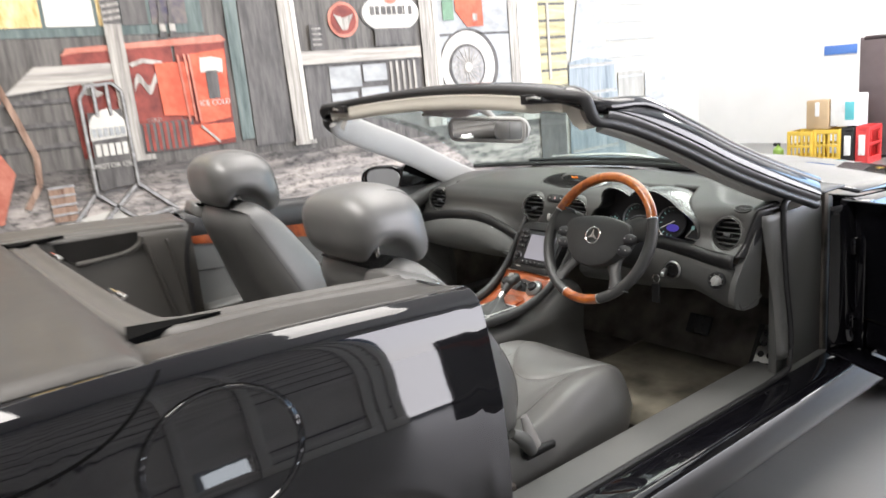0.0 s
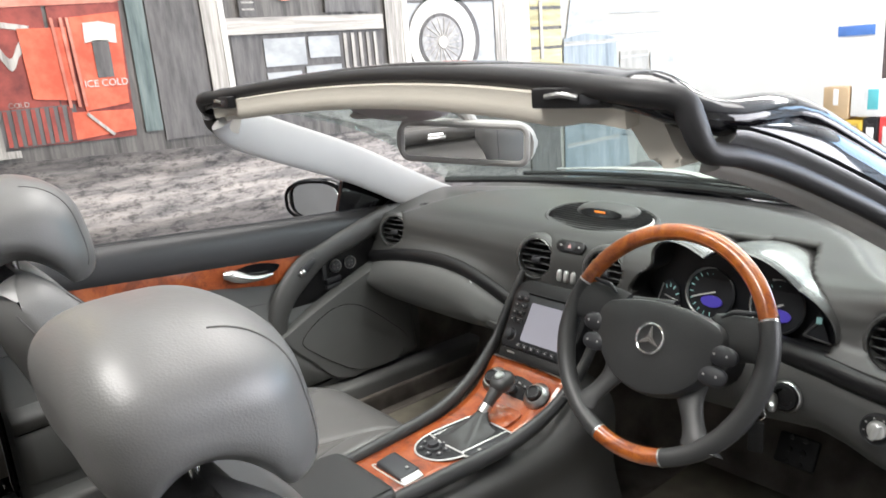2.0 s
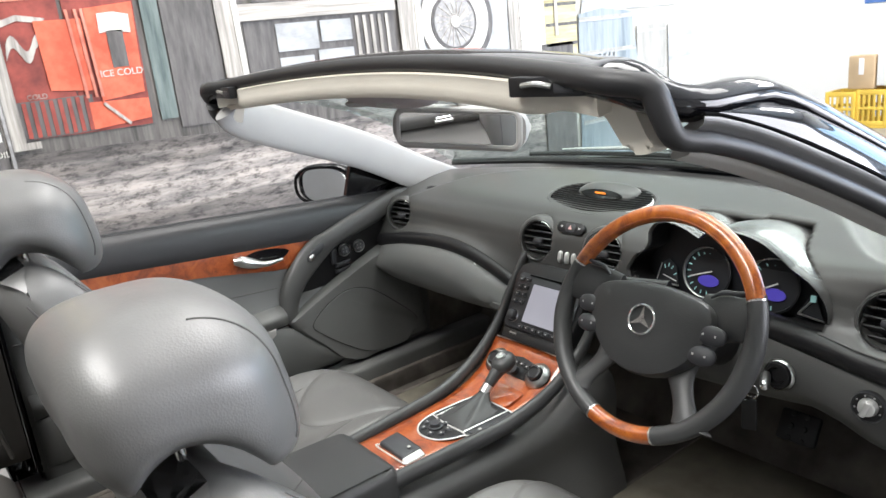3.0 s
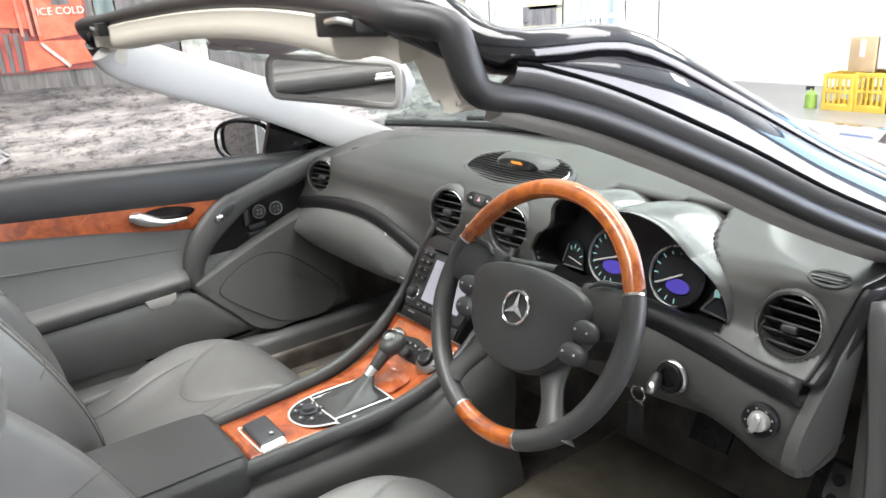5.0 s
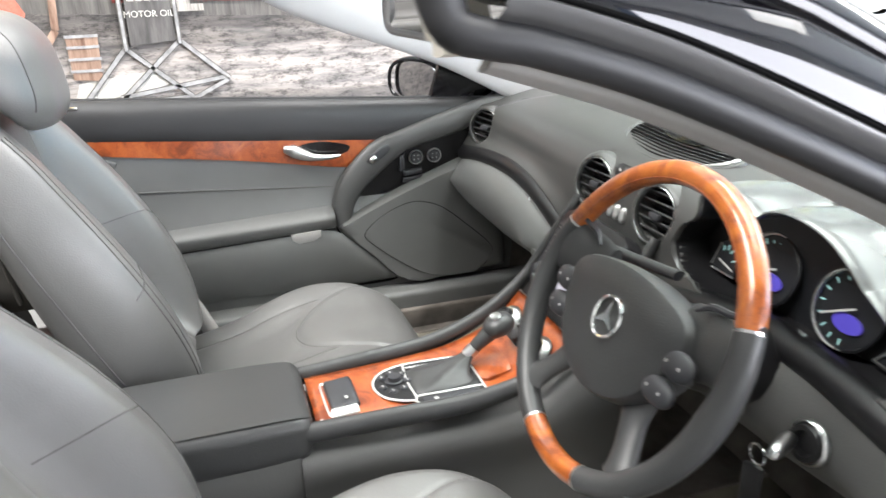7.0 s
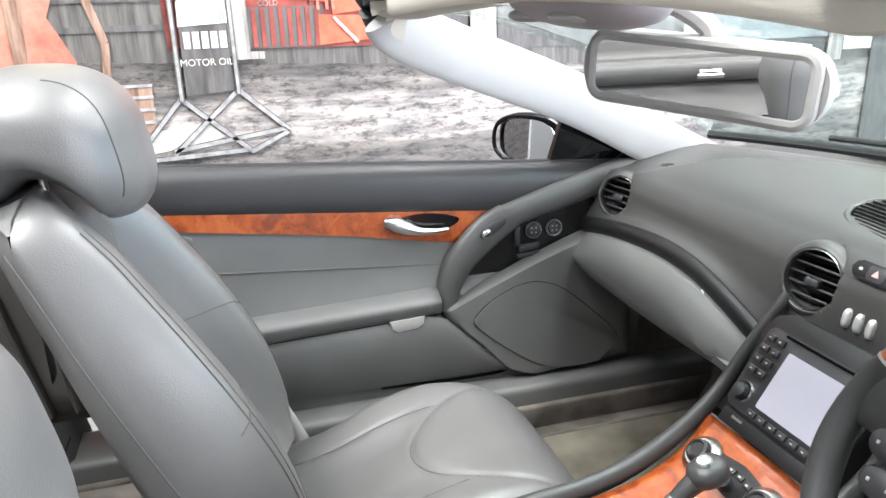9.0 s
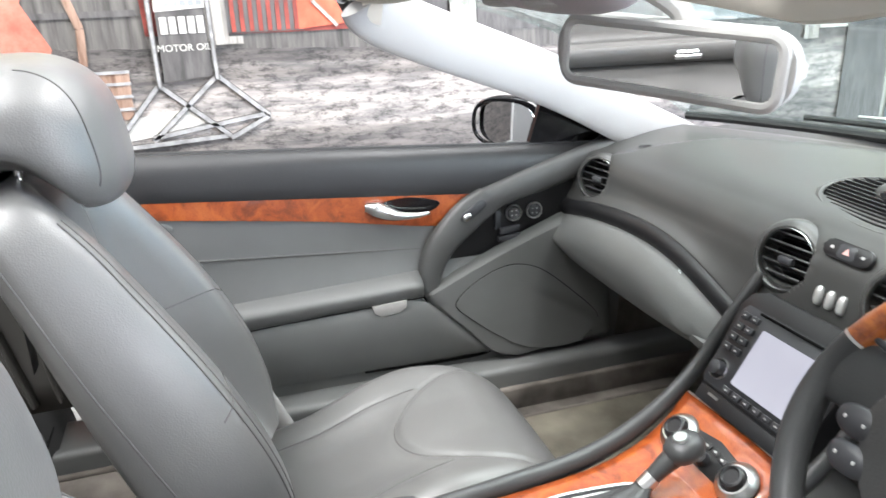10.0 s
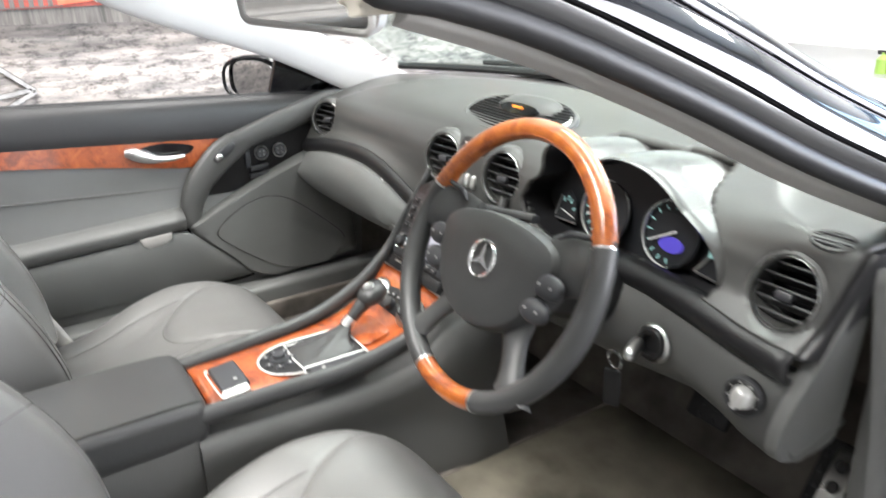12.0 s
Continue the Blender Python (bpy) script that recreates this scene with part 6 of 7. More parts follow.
# hazard switch and toggles between the middle vents
hz_ = part("switch_plate", moved(prism(round_poly(0.084, 0.026, 0.012), 0.006, 0.002), basis((0, 1.962, 0.862), (1, 0, 0), (0, 0.45, 0.89))), BLACK, dash)
part("hazard_triangle", moved(prism([(-0.006, -0.004), (0.006, -0.004), (0, 0.006)], 0.002), basis((0.0, 1.957, 0.864), (1, 0, 0), (0, 0.45, 0.89))), RED_LAMP, hz_)
part("hazard_button", moved(prism(round_poly(0.030, 0.021, 0.005), 0.0065, 0.002), basis((0, 1.9615, 0.862), (1, 0, 0), (0, 0.45, 0.89))), BUTTON, hz_)
for x in (-0.027, 0.027):
    part("button_mark", moved(rbox(0.006, 0.004, 0.0008, 0), basis((x, 1.957, 0.865), (1, 0, 0), (0, 0.45, 0.89))), WHITE_INK, hz_)
for k in range(3):
    part("toggle", moved(blob(0.0062, 0.0145, 0.009, 3.4, 18, 12), basis((-0.021 + 0.021 * k, 1.942, 0.794), (1, 0, 0), (0.35, 0.2, 1))), SILVER, hz_)

# ---------- instrument cluster ----------
def ring_at(k, y, drop=0.0):
    """The opening's outline at y, widened by k at its sides and foot; its top runs straight back."""
    pts = []
    for a, b in rim_line:
        w = min(1.0, max(0.0, (b - 0.045) / 0.03)) if k > 1 else 0.0
        q = 1 + (k - 1) * (1 - w)
        pts.append((CLX + a * q, y, CLZ + b * q - drop * w))
    return curve_pts(pts, 150, True)


cl = part("instrument_hood", bm_rows([ring_at(k, y, d) for k, y, d in ((0.975, 1.934, 0), (0.985, 1.929, 0), (1.0, 1.9275, 0), (1.008, 1.930, -0.002), (1.020, 1.948, -0.003), (1.032, 1.972, -0.003), (1.042, 2.00, -0.001), (1.050, 2.03, 0.003), (1.055, 2.06, 0.008), (1.06, 2.10, 0.017), (1.06, 2.14, 0.029), (1.06, 2.20, 0.05))], True), HOOD, dash, "double-humped instrument hood", angle=48)
part("hood_lining", bm_rows([ring_at(0.95, 2.0), ring_at(0.965, 1.965), ring_at(0.978, 1.9335)], True), BLACK, cl)
part("instrument_panel", bm_rows([ring_at(0.955, 1.992), ring_at(0.955, 1.999)], True, True), DIAL_FACE, cl)


def dial(x, z, r, lcd, a0, a1, ticks, hand_a):
    m = basis((x, 1.985 + (z - CLZ) * 0.25, z), (1, 0, 0), (0, 0.25, 0.97))
    d = part("dial", moved(lathe([(r * 1.02, 0.0), (r * 1.06, 0.006), (r * 1.0, 0.008), (r * 0.96, 0.002), (0.0, 0.002), (0.0, 0.0)], 40), m), DIAL_FACE, cl)
    arc = [(r * 1.02 * math.cos(radians(a)), r * 1.02 * math.sin(radians(a)), 0.007) for a in np.linspace(a0, a1, 26)]
    part("dial_rim", moved(tube(arc, [0.0008, 0.0030, 0.0036, 0.0030, 0.0008], 8), m), SATIN, d)
    for k in range(ticks):
        a = radians(a0 + (a1 - a0) * (k + 0.5) / ticks)
        part("tick", moved(rbox(r * 0.16, 0.0018, 0.001, 0), m @ pose(r * 0.84 * math.cos(a), r * 0.84 * math.sin(a), 0.004, 0, 0, math.degrees(a))), DIAL_GREEN, d)
    if lcd:
        part("blue_display", moved(prism([(a, b - r * 0.32) for a, b in ellipse(r * 0.46, r * 0.24, 28)], 0.003), m @ Matrix.Translation((r * 0.1, 0, 0.003))), BLUE_LCD, d)
    part("needle", moved(rbox(r * 1.05, 0.003, 0.002, 0.0005), m @ pose(0, 0, 0.009, 0, 0, hand_a) @ Matrix.Translation((-r * 0.25, 0, 0))), WHITE_INK, d)
    return d


sg = part("temperature_gauge", moved(prism([(-0.022, -0.026), (0.030, -0.026), (0.020, 0.012), (0.0, 0.028), (-0.018, 0.018)], 0.003), basis((0.250, 1.984, 0.797), (1, 0, 0), (0, 0.25, 0.97))), DIAL_FACE, cl)
for a, b in (((-0.022, -0.025), (0.030, -0.025)), ((-0.024, -0.020), (-0.016, 0.016))):
    part("gauge_line", moved(tube([(*a, 0.004), (*b, 0.004)], 0.0016, 6), basis((0.250, 1.984, 0.797), (1, 0, 0), (0, 0.25, 0.97))), SATIN, sg)
for k in range(4):
    part("tick", moved(rbox(0.008, 0.002, 0.001, 0), basis((0.250, 1.984, 0.797), (1, 0, 0), (0, 0.25, 0.97)) @ pose(-0.008 + 0.009 * k, 0.014 - 0.004 * (k - 1) ** 2, 0.004, 0, 0, 110 - 26 * k)), DIAL_GREEN, sg)
part("needle", moved(rbox(0.036, 0.0022, 0.002, 0.0004), basis((0.250, 1.984, 0.797), (1, 0, 0), (0, 0.25, 0.97)) @ pose(0.008, -0.012, 0.006, 0, 0, -14)), WHITE_INK, sg)
dial(0.343, 0.811, 0.050, True, 80, 285, 11, 20)
dial(0.481, 0.811, 0.050, True, 80, 285, 9, 28)
d_ = part("fuel_gauge", moved(prism([(-0.03, -0.018), (0.022, -0.024), (-0.004, 0.03)], 0.003), basis((0.560, 1.984, 0.786), (1, 0, 0), (0, 0.25, 0.97))), DIAL_FACE, cl)
part("gauge_line", moved(tube([(-0.026, -0.016, 0.005), (0.024, -0.022, 0.005)], 0.002, 6), basis((0.560, 1.984, 0.786), (1, 0, 0), (0, 0.25, 0.97))), SATIN, d_)
part("gauge_line", moved(tube([(-0.026, -0.016, 0.005), (-0.002, 0.014, 0.005)], 0.002, 6), basis((0.560, 1.984, 0.786), (1, 0, 0), (0, 0.25, 0.97))), SATIN, d_)
part("gauge_glow", moved(rbox(0.010, 0.012, 0.002, 0), basis((0.558, 1.982, 0.803), (1, 0, 0), (0, 0.25, 0.97))), DIAL_GREEN, d_)

# ---------- steering wheel ----------
WC = Vector((0.411, 1.706, 0.813))
WM = basis(WC, (1, 0, 0), (0, 0.449, 0.894))
RR = 0.193


def rim_arc(a0, a1, r, n=40):
    """Angles in degrees from the top, clockwise as the driver sees it."""
    return [(RR * math.sin(radians(a)), RR * math.cos(radians(a)), 0) for a in np.linspace(a0, a1, n)]


sw = part("steering_wheel", moved(tube(rim_arc(67, 161, 0.0165), [0.0155, 0.018, 0.0165, 0.0155], 18), WM), LEATHER_DARK, car, "wood and black leather steering wheel")
part("rim_grip", moved(tube(rim_arc(-161, -67, 0.0165), [0.0155, 0.0165, 0.018, 0.0155], 18), WM), LEATHER_DARK, sw)
part("wood_arc", moved(tube(rim_arc(-67.5, 67.5, 0), 0.0152, 18), WM), WOOD_RIM, sw, "lacquered reddish wood rim")
part("rim_groove", moved(tube([(x * (RR - 0.0105) / RR, y * (RR - 0.0105) / RR, 0.0108) for x, y, _ in rim_arc(-66, 66, 0)], 0.0008, 6), WM), WOOD, sw)
part("wood_arc", moved(tube(rim_arc(160.5, 199.5, 0), 0.0152, 18), WM), WOOD_RIM, sw, "lacquered reddish wood rim")
for a in (-67.5, 67.5, 160.5, 199.5):
    part("rim_joint", moved(tube(rim_arc(a - 0.5, a + 0.5, 0, 3), 0.0158, 18), WM), SATIN, sw)
pad_line = [(-0.115, 0.046), (-0.06, 0.062), (0.0, 0.067), (0.06, 0.062), (0.115, 0.046), (0.128, 0.012), (0.106, -0.040), (0.062, -0.080), (0.0, -0.095), (-0.062, -0.080), (-0.106, -0.040), (-0.128, 0.012)]
pl = [(p.x, p.y) for p in curve_pts([(a, b, 0) for a, b in pad_line], 48, True)]
part("airbag_pad", moved(merged(bm_rows([[(a * k, b * k, h) for a, b in pl] for k, h in ((0.97, -0.03), (1.0, -0.012), (0.99, 0.004), (0.95, 0.013), (0.85, 0.018), (0.5, 0.0215), (0.2, 0.022))], True, True)), WM), LEATHER_DARK, sw)
for q in (-1, 1):
    part("spoke", moved(loft([[(q * 0.085, 0.024 + a, -0.014 + b) for a, b in ellipse(0.046, 0.014, 12)], [(q * 0.120, 0.032 + a, -0.010 + b) for a, b in ellipse(0.044, 0.013, 12)], [(q * 0.150, 0.038 + a, -0.004 + b) for a, b in ellipse(0.037, 0.012, 12)], [(q * 0.170, 0.042 + a, -0.001 + b) for a, b in ellipse(0.037, 0.012, 12)], [(q * 0.191, 0.044 + a, b) for a, b in ellipse(0.044, 0.011, 12)]], 18, 24), WM), LEATHER_DARK, sw)
    part("lower_spoke", moved(loft([[(q * 0.058 + a, -0.046, -0.018 + b) for a, b in ellipse(0.044, 0.010, 12)], [(q * 0.076 + a, -0.080, -0.016 + b) for a, b in ellipse(0.025, 0.011, 12)], [(q * 0.096 + a, -0.112, -0.010 + b) for a, b in ellipse(0.021, 0.011, 12)], [(q * 0.112 + a, -0.134, -0.004 + b) for a, b in ellipse(0.026, 0.011, 12)], [(q * 0.126 + a, -0.148, b) for a, b in ellipse(0.038, 0.010, 12)]], 18, 24), WM), LEATHER_DARK, sw)
    part("spoke_edge", moved(tube([(q * 0.104, 0.064, 0.004), (q * 0.122, 0.076, 0.003), (q * 0.150, 0.080, 0.002), (q * 0.172, 0.088, 0.004)], [0.002, 0.0045, 0.004, 0.002], 8, 14), WM), BUTTON, sw)
    for dy, kx in ((0.004, 0.126), (-0.031, 0.117)):
        bt = part("button_pod", moved(blob(0.026, 0.0165, 0.009, 2.3, 26, 14), WM @ Matrix.Translation((q * kx, dy, 0.010))), BUTTON, sw)
        for e in (-1, 1):
            part("button_mark", moved(rbox(0.0036, 0.0036, 0.001, 0.0004), WM @ Matrix.Translation((q * kx + e * 0.011, dy, 0.0192))), WHITE_INK, bt)
part("emblem_ring", moved(tube([(0.0255 * math.cos(a), 0.0255 * math.sin(a), 0.024) for a in [2 * math.pi * k / 40 for k in range(40)]], 0.0026, 8, closed=True), WM), CHROME, sw, "bright round emblem")
part("emblem", moved(merged(*[moved(prism([(0.0, 0.0245), (-0.0052, 0.002), (0.0, -0.003), (0.0052, 0.002)], 0.003), Matrix.Rotation(radians(120 * k), 4, "Z")) for k in range(3)]), WM @ Matrix.Translation((0, 0, 0.0225))), CHROME, sw)
for k in range(3):
    part("pad_bar", moved(rbox(0.009, 0.009, 0.0006, 0.002), WM @ Matrix.Translation((-0.012 + 0.012 * k, -0.045, 0.0205))), BUTTON, sw)
col = part("steering_column", tube([WC + Vector((0, 0.02, -0.012)), WC + Vector((0, 0.12, -0.06)), WC + Vector((0, 0.24, -0.11))], [0.045, 0.055, 0.06], 20, 10), BLACK, car)
part("column_stalk", tube([(0.385, 1.80, 0.848), (0.30, 1.785, 0.842), (0.20, 1.770, 0.834)], [0.010, 0.012, 0.014], 12, 12, flat=0.65), BLACK, col)
part("stalk_mark", rbox(0.03, 0.002, 0.006, 0.0008), WHITE_INK, col, m=pose(0.25, 1.765, 0.844, -30, 5, 8))

# key and switches on the lower panel
kb = part("ignition_lock", moved(lathe([(0.0, 0.004), (0.013, 0.004), (0.016, 0.012), (0.022, 0.012), (0.025, 0.0), (0.0, -0.01)], 32), basis((0.552, 1.882, 0.690), (1, 0, 0), (0, 0.15, 1))), BLACK, dash)
part("lock_ring", moved(lathe([(0.0235, 0.004), (0.0255, 0.007), (0.028, 0.004), (0.0285, 0.0)], 32), basis((0.552, 1.882, 0.690), (1, 0, 0), (0, 0.15, 1))), SATIN, kb)
key = part("key", moved(blob(0.009, 0.030, 0.010, 2.6, 24, 16), pose(0.543, 1.850, 0.688, 0, 0, 25)), SATIN, kb, "black key with a hanging fob")
part("key_ring", tube([(0.53 + 0.013 * math.cos(a), 1.828, 0.672 + 0.013 * math.sin(a)) for a in [2 * math.pi * k / 20 for k in range(20)]], 0.0018, 6, closed=True), CHROME, key)
part("key_fob", rbox(0.026, 0.008, 0.06, 0.004), BLACK, key, m=pose(0.527, 1.828, 0.625, 0, 0, 20))
lm = basis((0.701, 1.884, 0.679), (1, 0.1, 0), (0, 0.12, 1)) @ Matrix.Scale(0.80, 4)
ls = part("light_switch", moved(lathe([(0.0, 0.004), (0.022, 0.004), (0.028, 0.008), (0.032, 0.004), (0.033, -0.005)], 36), lm), BLACK, dash, "chrome-trimmed rotary light switch")
part("switch_ring", moved(lathe([(0.0295, 0.0075), (0.0315, 0.009), (0.0335, 0.003)], 36), lm), BUTTON, ls)
part("switch_knob", moved(lathe([(0.0, 0.016), (0.012, 0.016), (0.0165, 0.013), (0.0185, 0.004), (0.0195, 0.0)], 32), lm @ Matrix.Translation((0, 0, 0.004))), SILVER, ls)
part("knob_grip", moved(rbox(0.012, 0.036, 0.012, 0.005, 3, at=(0, 0, 0.022)), lm @ pose(0, 0, 0, 0, 0, -20)), SILVER, ls)
for k in range(7):
    a = radians(-20 + 42 * k)
    part("switch_mark", moved(rbox(0.0035, 0.0035, 0.0008, 0), lm @ Matrix.Translation((0.0245 * math.cos(a), 0.0245 * math.sin(a), 0.0078))), WHITE_INK, ls)
part("fuse_button", rbox(0.018, 0.006, 0.020, 0.003), BLACK, dash, m=pose(0.652, 1.892, 0.690, -8, 0, 0))
part("boot_button", rbox(0.016, 0.010, 0.010, 0.003), WHITE_INK, dash, m=pose(0.665, 1.925, 0.612))
# pedals
for x, w, h, z in ((0.43, 0.09, 0.07, 0.40), (0.66, 0.055, 0.17, 0.36)):
    pd = part("pedal", rbox(w, 0.015, h, 0.006), RUBBER, car, m=pose(x, 2.20, z, -30))
    for i in range(2):
        for j in range(3 if h < 0.1 else 5):
            part("stud", lathe([(0.0, 0.004), (0.006, 0.003), (0.007, 0.0)], 10), BLACK, pd, m=pose((i - 0.5) * 0.03, -0.008, (j - (1 if h < 0.1 else 2)) * 0.028, 90))
fr = part("footrest", rbox(0.10, 0.012, 0.20, 0.006), SATIN, car, m=pose(0.72, 2.15, 0.365, -35))
for i in range(3):
    for j in range(5):
        part("stud", lathe([(0.0, 0.004), (0.009, 0.003), (0.011, 0.0)], 10), BLACK, fr, m=pose((i - 1) * 0.03, -0.007, (j - 2) * 0.036, 90))

# ---------- centre stack ----------
SO = Vector((0.0, 1.852, 0.700))
SM = basis(SO, (1, 0, 0), (0, 0.11, 0.173))
stack = part("stack_console", moved(prism([(-0.098, -0.098), (0.098, -0.098), (0.118, 0.06), (0.108, 0.085), (0.08, 0.098), (-0.08, 0.098), (-0.108, 0.085), (-0.118, 0.06)], 0.05, 0.006), SM @ Matrix.Translation((0, 0, -0.05))), BLACK, dash, "black centre stack with a colour screen")
part("screen_bezel", moved(prism(round_poly(0.200, 0.135, 0.012), 0.005, 0.002), SM @ Matrix.Translation((0.0, 0.0, 0.0))), BUTTON, stack)
part("screen", moved(prism(round_poly(0.124, 0.092, 0.003), 0.002), SM @ Matrix.Translation((0.018, -0.002, 0.005))), SCREEN, stack, "lit pale lavender screen")
part("disc_slot", moved(rbox(0.15, 0.004, 0.002, 0.0008), SM @ Matrix.Translation((0.01, 0.063, 0.006))), GAP, stack)
for c in range(2):
    for r in range(4):
        part("key_button", moved(rbox(0.0165, 0.011, 0.005, 0.0015), SM @ Matrix.Translation((-0.086 + 0.020 * c, 0.050 - 0.018 * r, 0.007))), BUTTON, stack)
        part("button_mark", moved(rbox(0.0045, 0.002, 0.0006, 0), SM @ Matrix.Translation((-0.086 + 0.020 * c, 0.050 - 0.018 * r, 0.0100))), WHITE_INK, stack)
part("volume_knob", moved(lathe([(0.0, 0.014), (0.008, 0.014), (0.011, 0.012), (0.0125, 0.0), (0.015, 0.001), (0.0155, 0.0)], 30), SM @ Matrix.Translation((-0.078, -0.040, 0.005))), BUTTON, stack)
part("knob_ring", moved(lathe([(0.014, 0.002), (0.016, 0.004), (0.0175, 0.0)], 30), SM @ Matrix.Translation((-0.078, -0.040, 0.005))), CHROME, stack)
for k in range(6):
    part("key_button", moved(rbox(0.017, 0.010, 0.005, 0.0015), SM @ Matrix.Translation((-0.042 + 0.021 * k, -0.060, 0.007))), BUTTON, stack)
    part("button_mark", moved(rbox(0.0045, 0.002, 0.0006, 0), SM @ Matrix.Translation((-0.042 + 0.021 * k, -0.060, 0.010))), WHITE_INK, stack)
part("tray_lid", moved(rbox(0.19, 0.024, 0.006, 0.002), SM @ Matrix.Translation((0, -0.084, 0.001))), BLACK, stack)
part("tray_mark", moved(rbox(0.022, 0.004, 0.001, 0), SM @ Matrix.Translation((-0.06, -0.080, 0.005))), SATIN, stack)

# wood panel running down into the console
def console_z(y):
    return smooth_table([(1.36, 0.525), (1.55, 0.527), (1.64, 0.532), (1.71, 0.547), (1.76, 0.572), (1.805, 0.612)], y)


def console_w(y):
    return smooth_table([(1.36, 0.074), (1.55, 0.084), (1.64, 0.092), (1.72, 0.104), (1.805, 0.118)], y)


cons = part("centre_console", loft([[(a, y, 0.40 + b) for a, b in [(-w, z - 0.40 - 0.036), (w, z - 0.40 - 0.036), (w + 0.02, 0.0), (w + 0.025, -0.17), (-w - 0.025, -0.17), (-w - 0.02, 0.0)]] for y, w, z in [(y, console_w(y) + 0.02, console_z(y)) for y in (1.33, 1.45, 1.6, 1.72, 1.81, 1.9)]], 16, 36), CONSOLE_SKIN, car, "grey console with burr wood top")
rows = [[(console_w(y) * (-1 + 2 * j / 12), y, console_z(y) + 0.004 * (1 - (-1 + 2 * j / 12) ** 2)) for j in range(13)] for y in np.linspace(1.362, 1.803, 30)]
part("wood_panel", bm_rows(rows), WOOD, cons, "glossy orange-red burr wood", solid=0.006)
part("chrome_line", tube([(-0.112, 1.801, 0.616), (0, 1.802, 0.620), (0.112, 1.801, 0.616)], 0.002, 6, 8), SATIN, cons)
for s in (-1, 1):
    rail = [(s * 0.090, 1.34, 0.524), (s * 0.100, 1.48, 0.528), (s * 0.112, 1.62, 0.536), (s * 0.126, 1.73, 0.570), (s * 0.135, 1.82, 0.632), (s * 0.138, 1.885, 0.715), (s * 0.132, 1.935, 0.790)]
    part("side_rail", tube(rail, [0.014, 0.0145, 0.0135, 0.0115, 0.010, 0.008], 14, 34, flat=1.25), LEATHER_DARK, cons)
# climate panel
CM = basis((0, 1.762, 0.579), (1, 0, 0), (0, 0.083, 0.066))
cp = part("climate_panel", moved(prism([(a, b) for a, b in [(-0.05, -0.026), (0.05, -0.026), (0.06, -0.004), (0.05, 0.018), (0.0, 0.026), (-0.05, 0.018), (-0.06, -0.004)]], 0.006, 0.002), CM), BLACK, cons)
for x in (-0.066, 0.066):
    part("climate_knob", moved(lathe([(0.0, 0.020), (0.011, 0.020), (0.0135, 0.0225), (0.0165, 0.021), (0.018, 0.010), (0.0185, 0.004), (0.030, 0.003), (0.031, -0.006)], 36), CM @ Matrix.Translation((x, -0.004, 0.003))), BLACK, cp)
    part("knob_ring", moved(lathe([(0.0185, 0.0045), (0.0195, 0.013), (0.0225, 0.013), (0.0305, 0.0065), (0.0320, 0.003)], 36), CM @ Matrix.Translation((x, -0.004, 0.003))), SATIN, cp)
for i in range(4):
    part("key_button", moved(rbox(0.014, 0.010, 0.004, 0.0015), CM @ Matrix.Translation((-0.027 + 0.018 * i, 0.010 - 0.003 * abs(i - 1.5), 0.007))), BLACK, cp)
    part("button_mark", moved(rbox(0.005, 0.003, 0.0006, 0), CM @ Matrix.Translation((-0.027 + 0.018 * i, 0.010 - 0.003 * abs(i - 1.5), 0.0095))), WHITE_INK, cp)
part("centre_dial", moved(lathe([(0.0, 0.012), (0.010, 0.011), (0.012, 0.0)], 24), CM @ Matrix.Translation((0, -0.012, 0.005))), BUTTON, cp)
# ashtray lid in wood
part("ashtray_lid", moved(prism(round_poly(0.10, 0.06, 0.014), 0.006, 0.003), basis((0.018, 1.685, 0.545), (1, 0, 0), (0, 1, 0.20))), WOOD, cons)
# selector gate: one black plate in a silver frame, round at its rear end
GM = basis((0.0, 1.56, 0.5335), (1, 0, 0), (0, 1, 0.05))
gate_line = [(-0.043, -0.025), (-0.038, 0.03), (-0.027, 0.086), (-0.010, 0.092), (0.085, 0.092), (0.103, 0.084), (0.108, 0.062), (0.101, -0.012), (0.094, -0.024), (0.078, -0.031), (0.069, -0.050), (0.049, -0.075), (0.018, -0.087), (-0.012, -0.083), (-0.034, -0.062)]
gate_line = [(p.x, p.y) for p in curve_pts([(a, b, 0) for a, b in gate_line], 90, True)]
gp = part("selector_plate", moved(prism(gate_line, 0.005, 0.0015), GM), BLACK, cons, "black selector plate in a silver frame")
part("plate_trim", moved(tube([(a, b, 0.0045) for a, b in gate_line], 0.0024, 8, closed=True, flat=0.8), GM), SILVER, gp)
for nm, line, r in (("plate_divider", [(-0.040, -0.022), (0.012, -0.028), (0.066, -0.026), (0.080, -0.030)], 0.0022), ("plate_divider", [(0.067, -0.026), (0.073, 0.030), (0.079, 0.090)], 0.0021), ("plate_divider", [(-0.030, -0.020), (-0.024, 0.035), (-0.015, 0.090)], 0.0016)):
    part(nm, moved(tube([(a, b, 0.0055) for a, b in line], r, 8, 12, flat=0.8), GM), SILVER, gp)
side_line = [(0.074, -0.019), (0.090, -0.018), (0.097, 0.0), (0.103, 0.058), (0.100, 0.078), (0.084, 0.083), (0.079, 0.03)]
part("side_key", moved(prism(side_line, 0.007, 0.0015), GM), BUTTON, gp)
part("dash_mark", moved(rbox(0.007, 0.007, 0.0006, 0, at=(0.088, 0.004, 0.0074)), GM), WHITE_INK, gp)
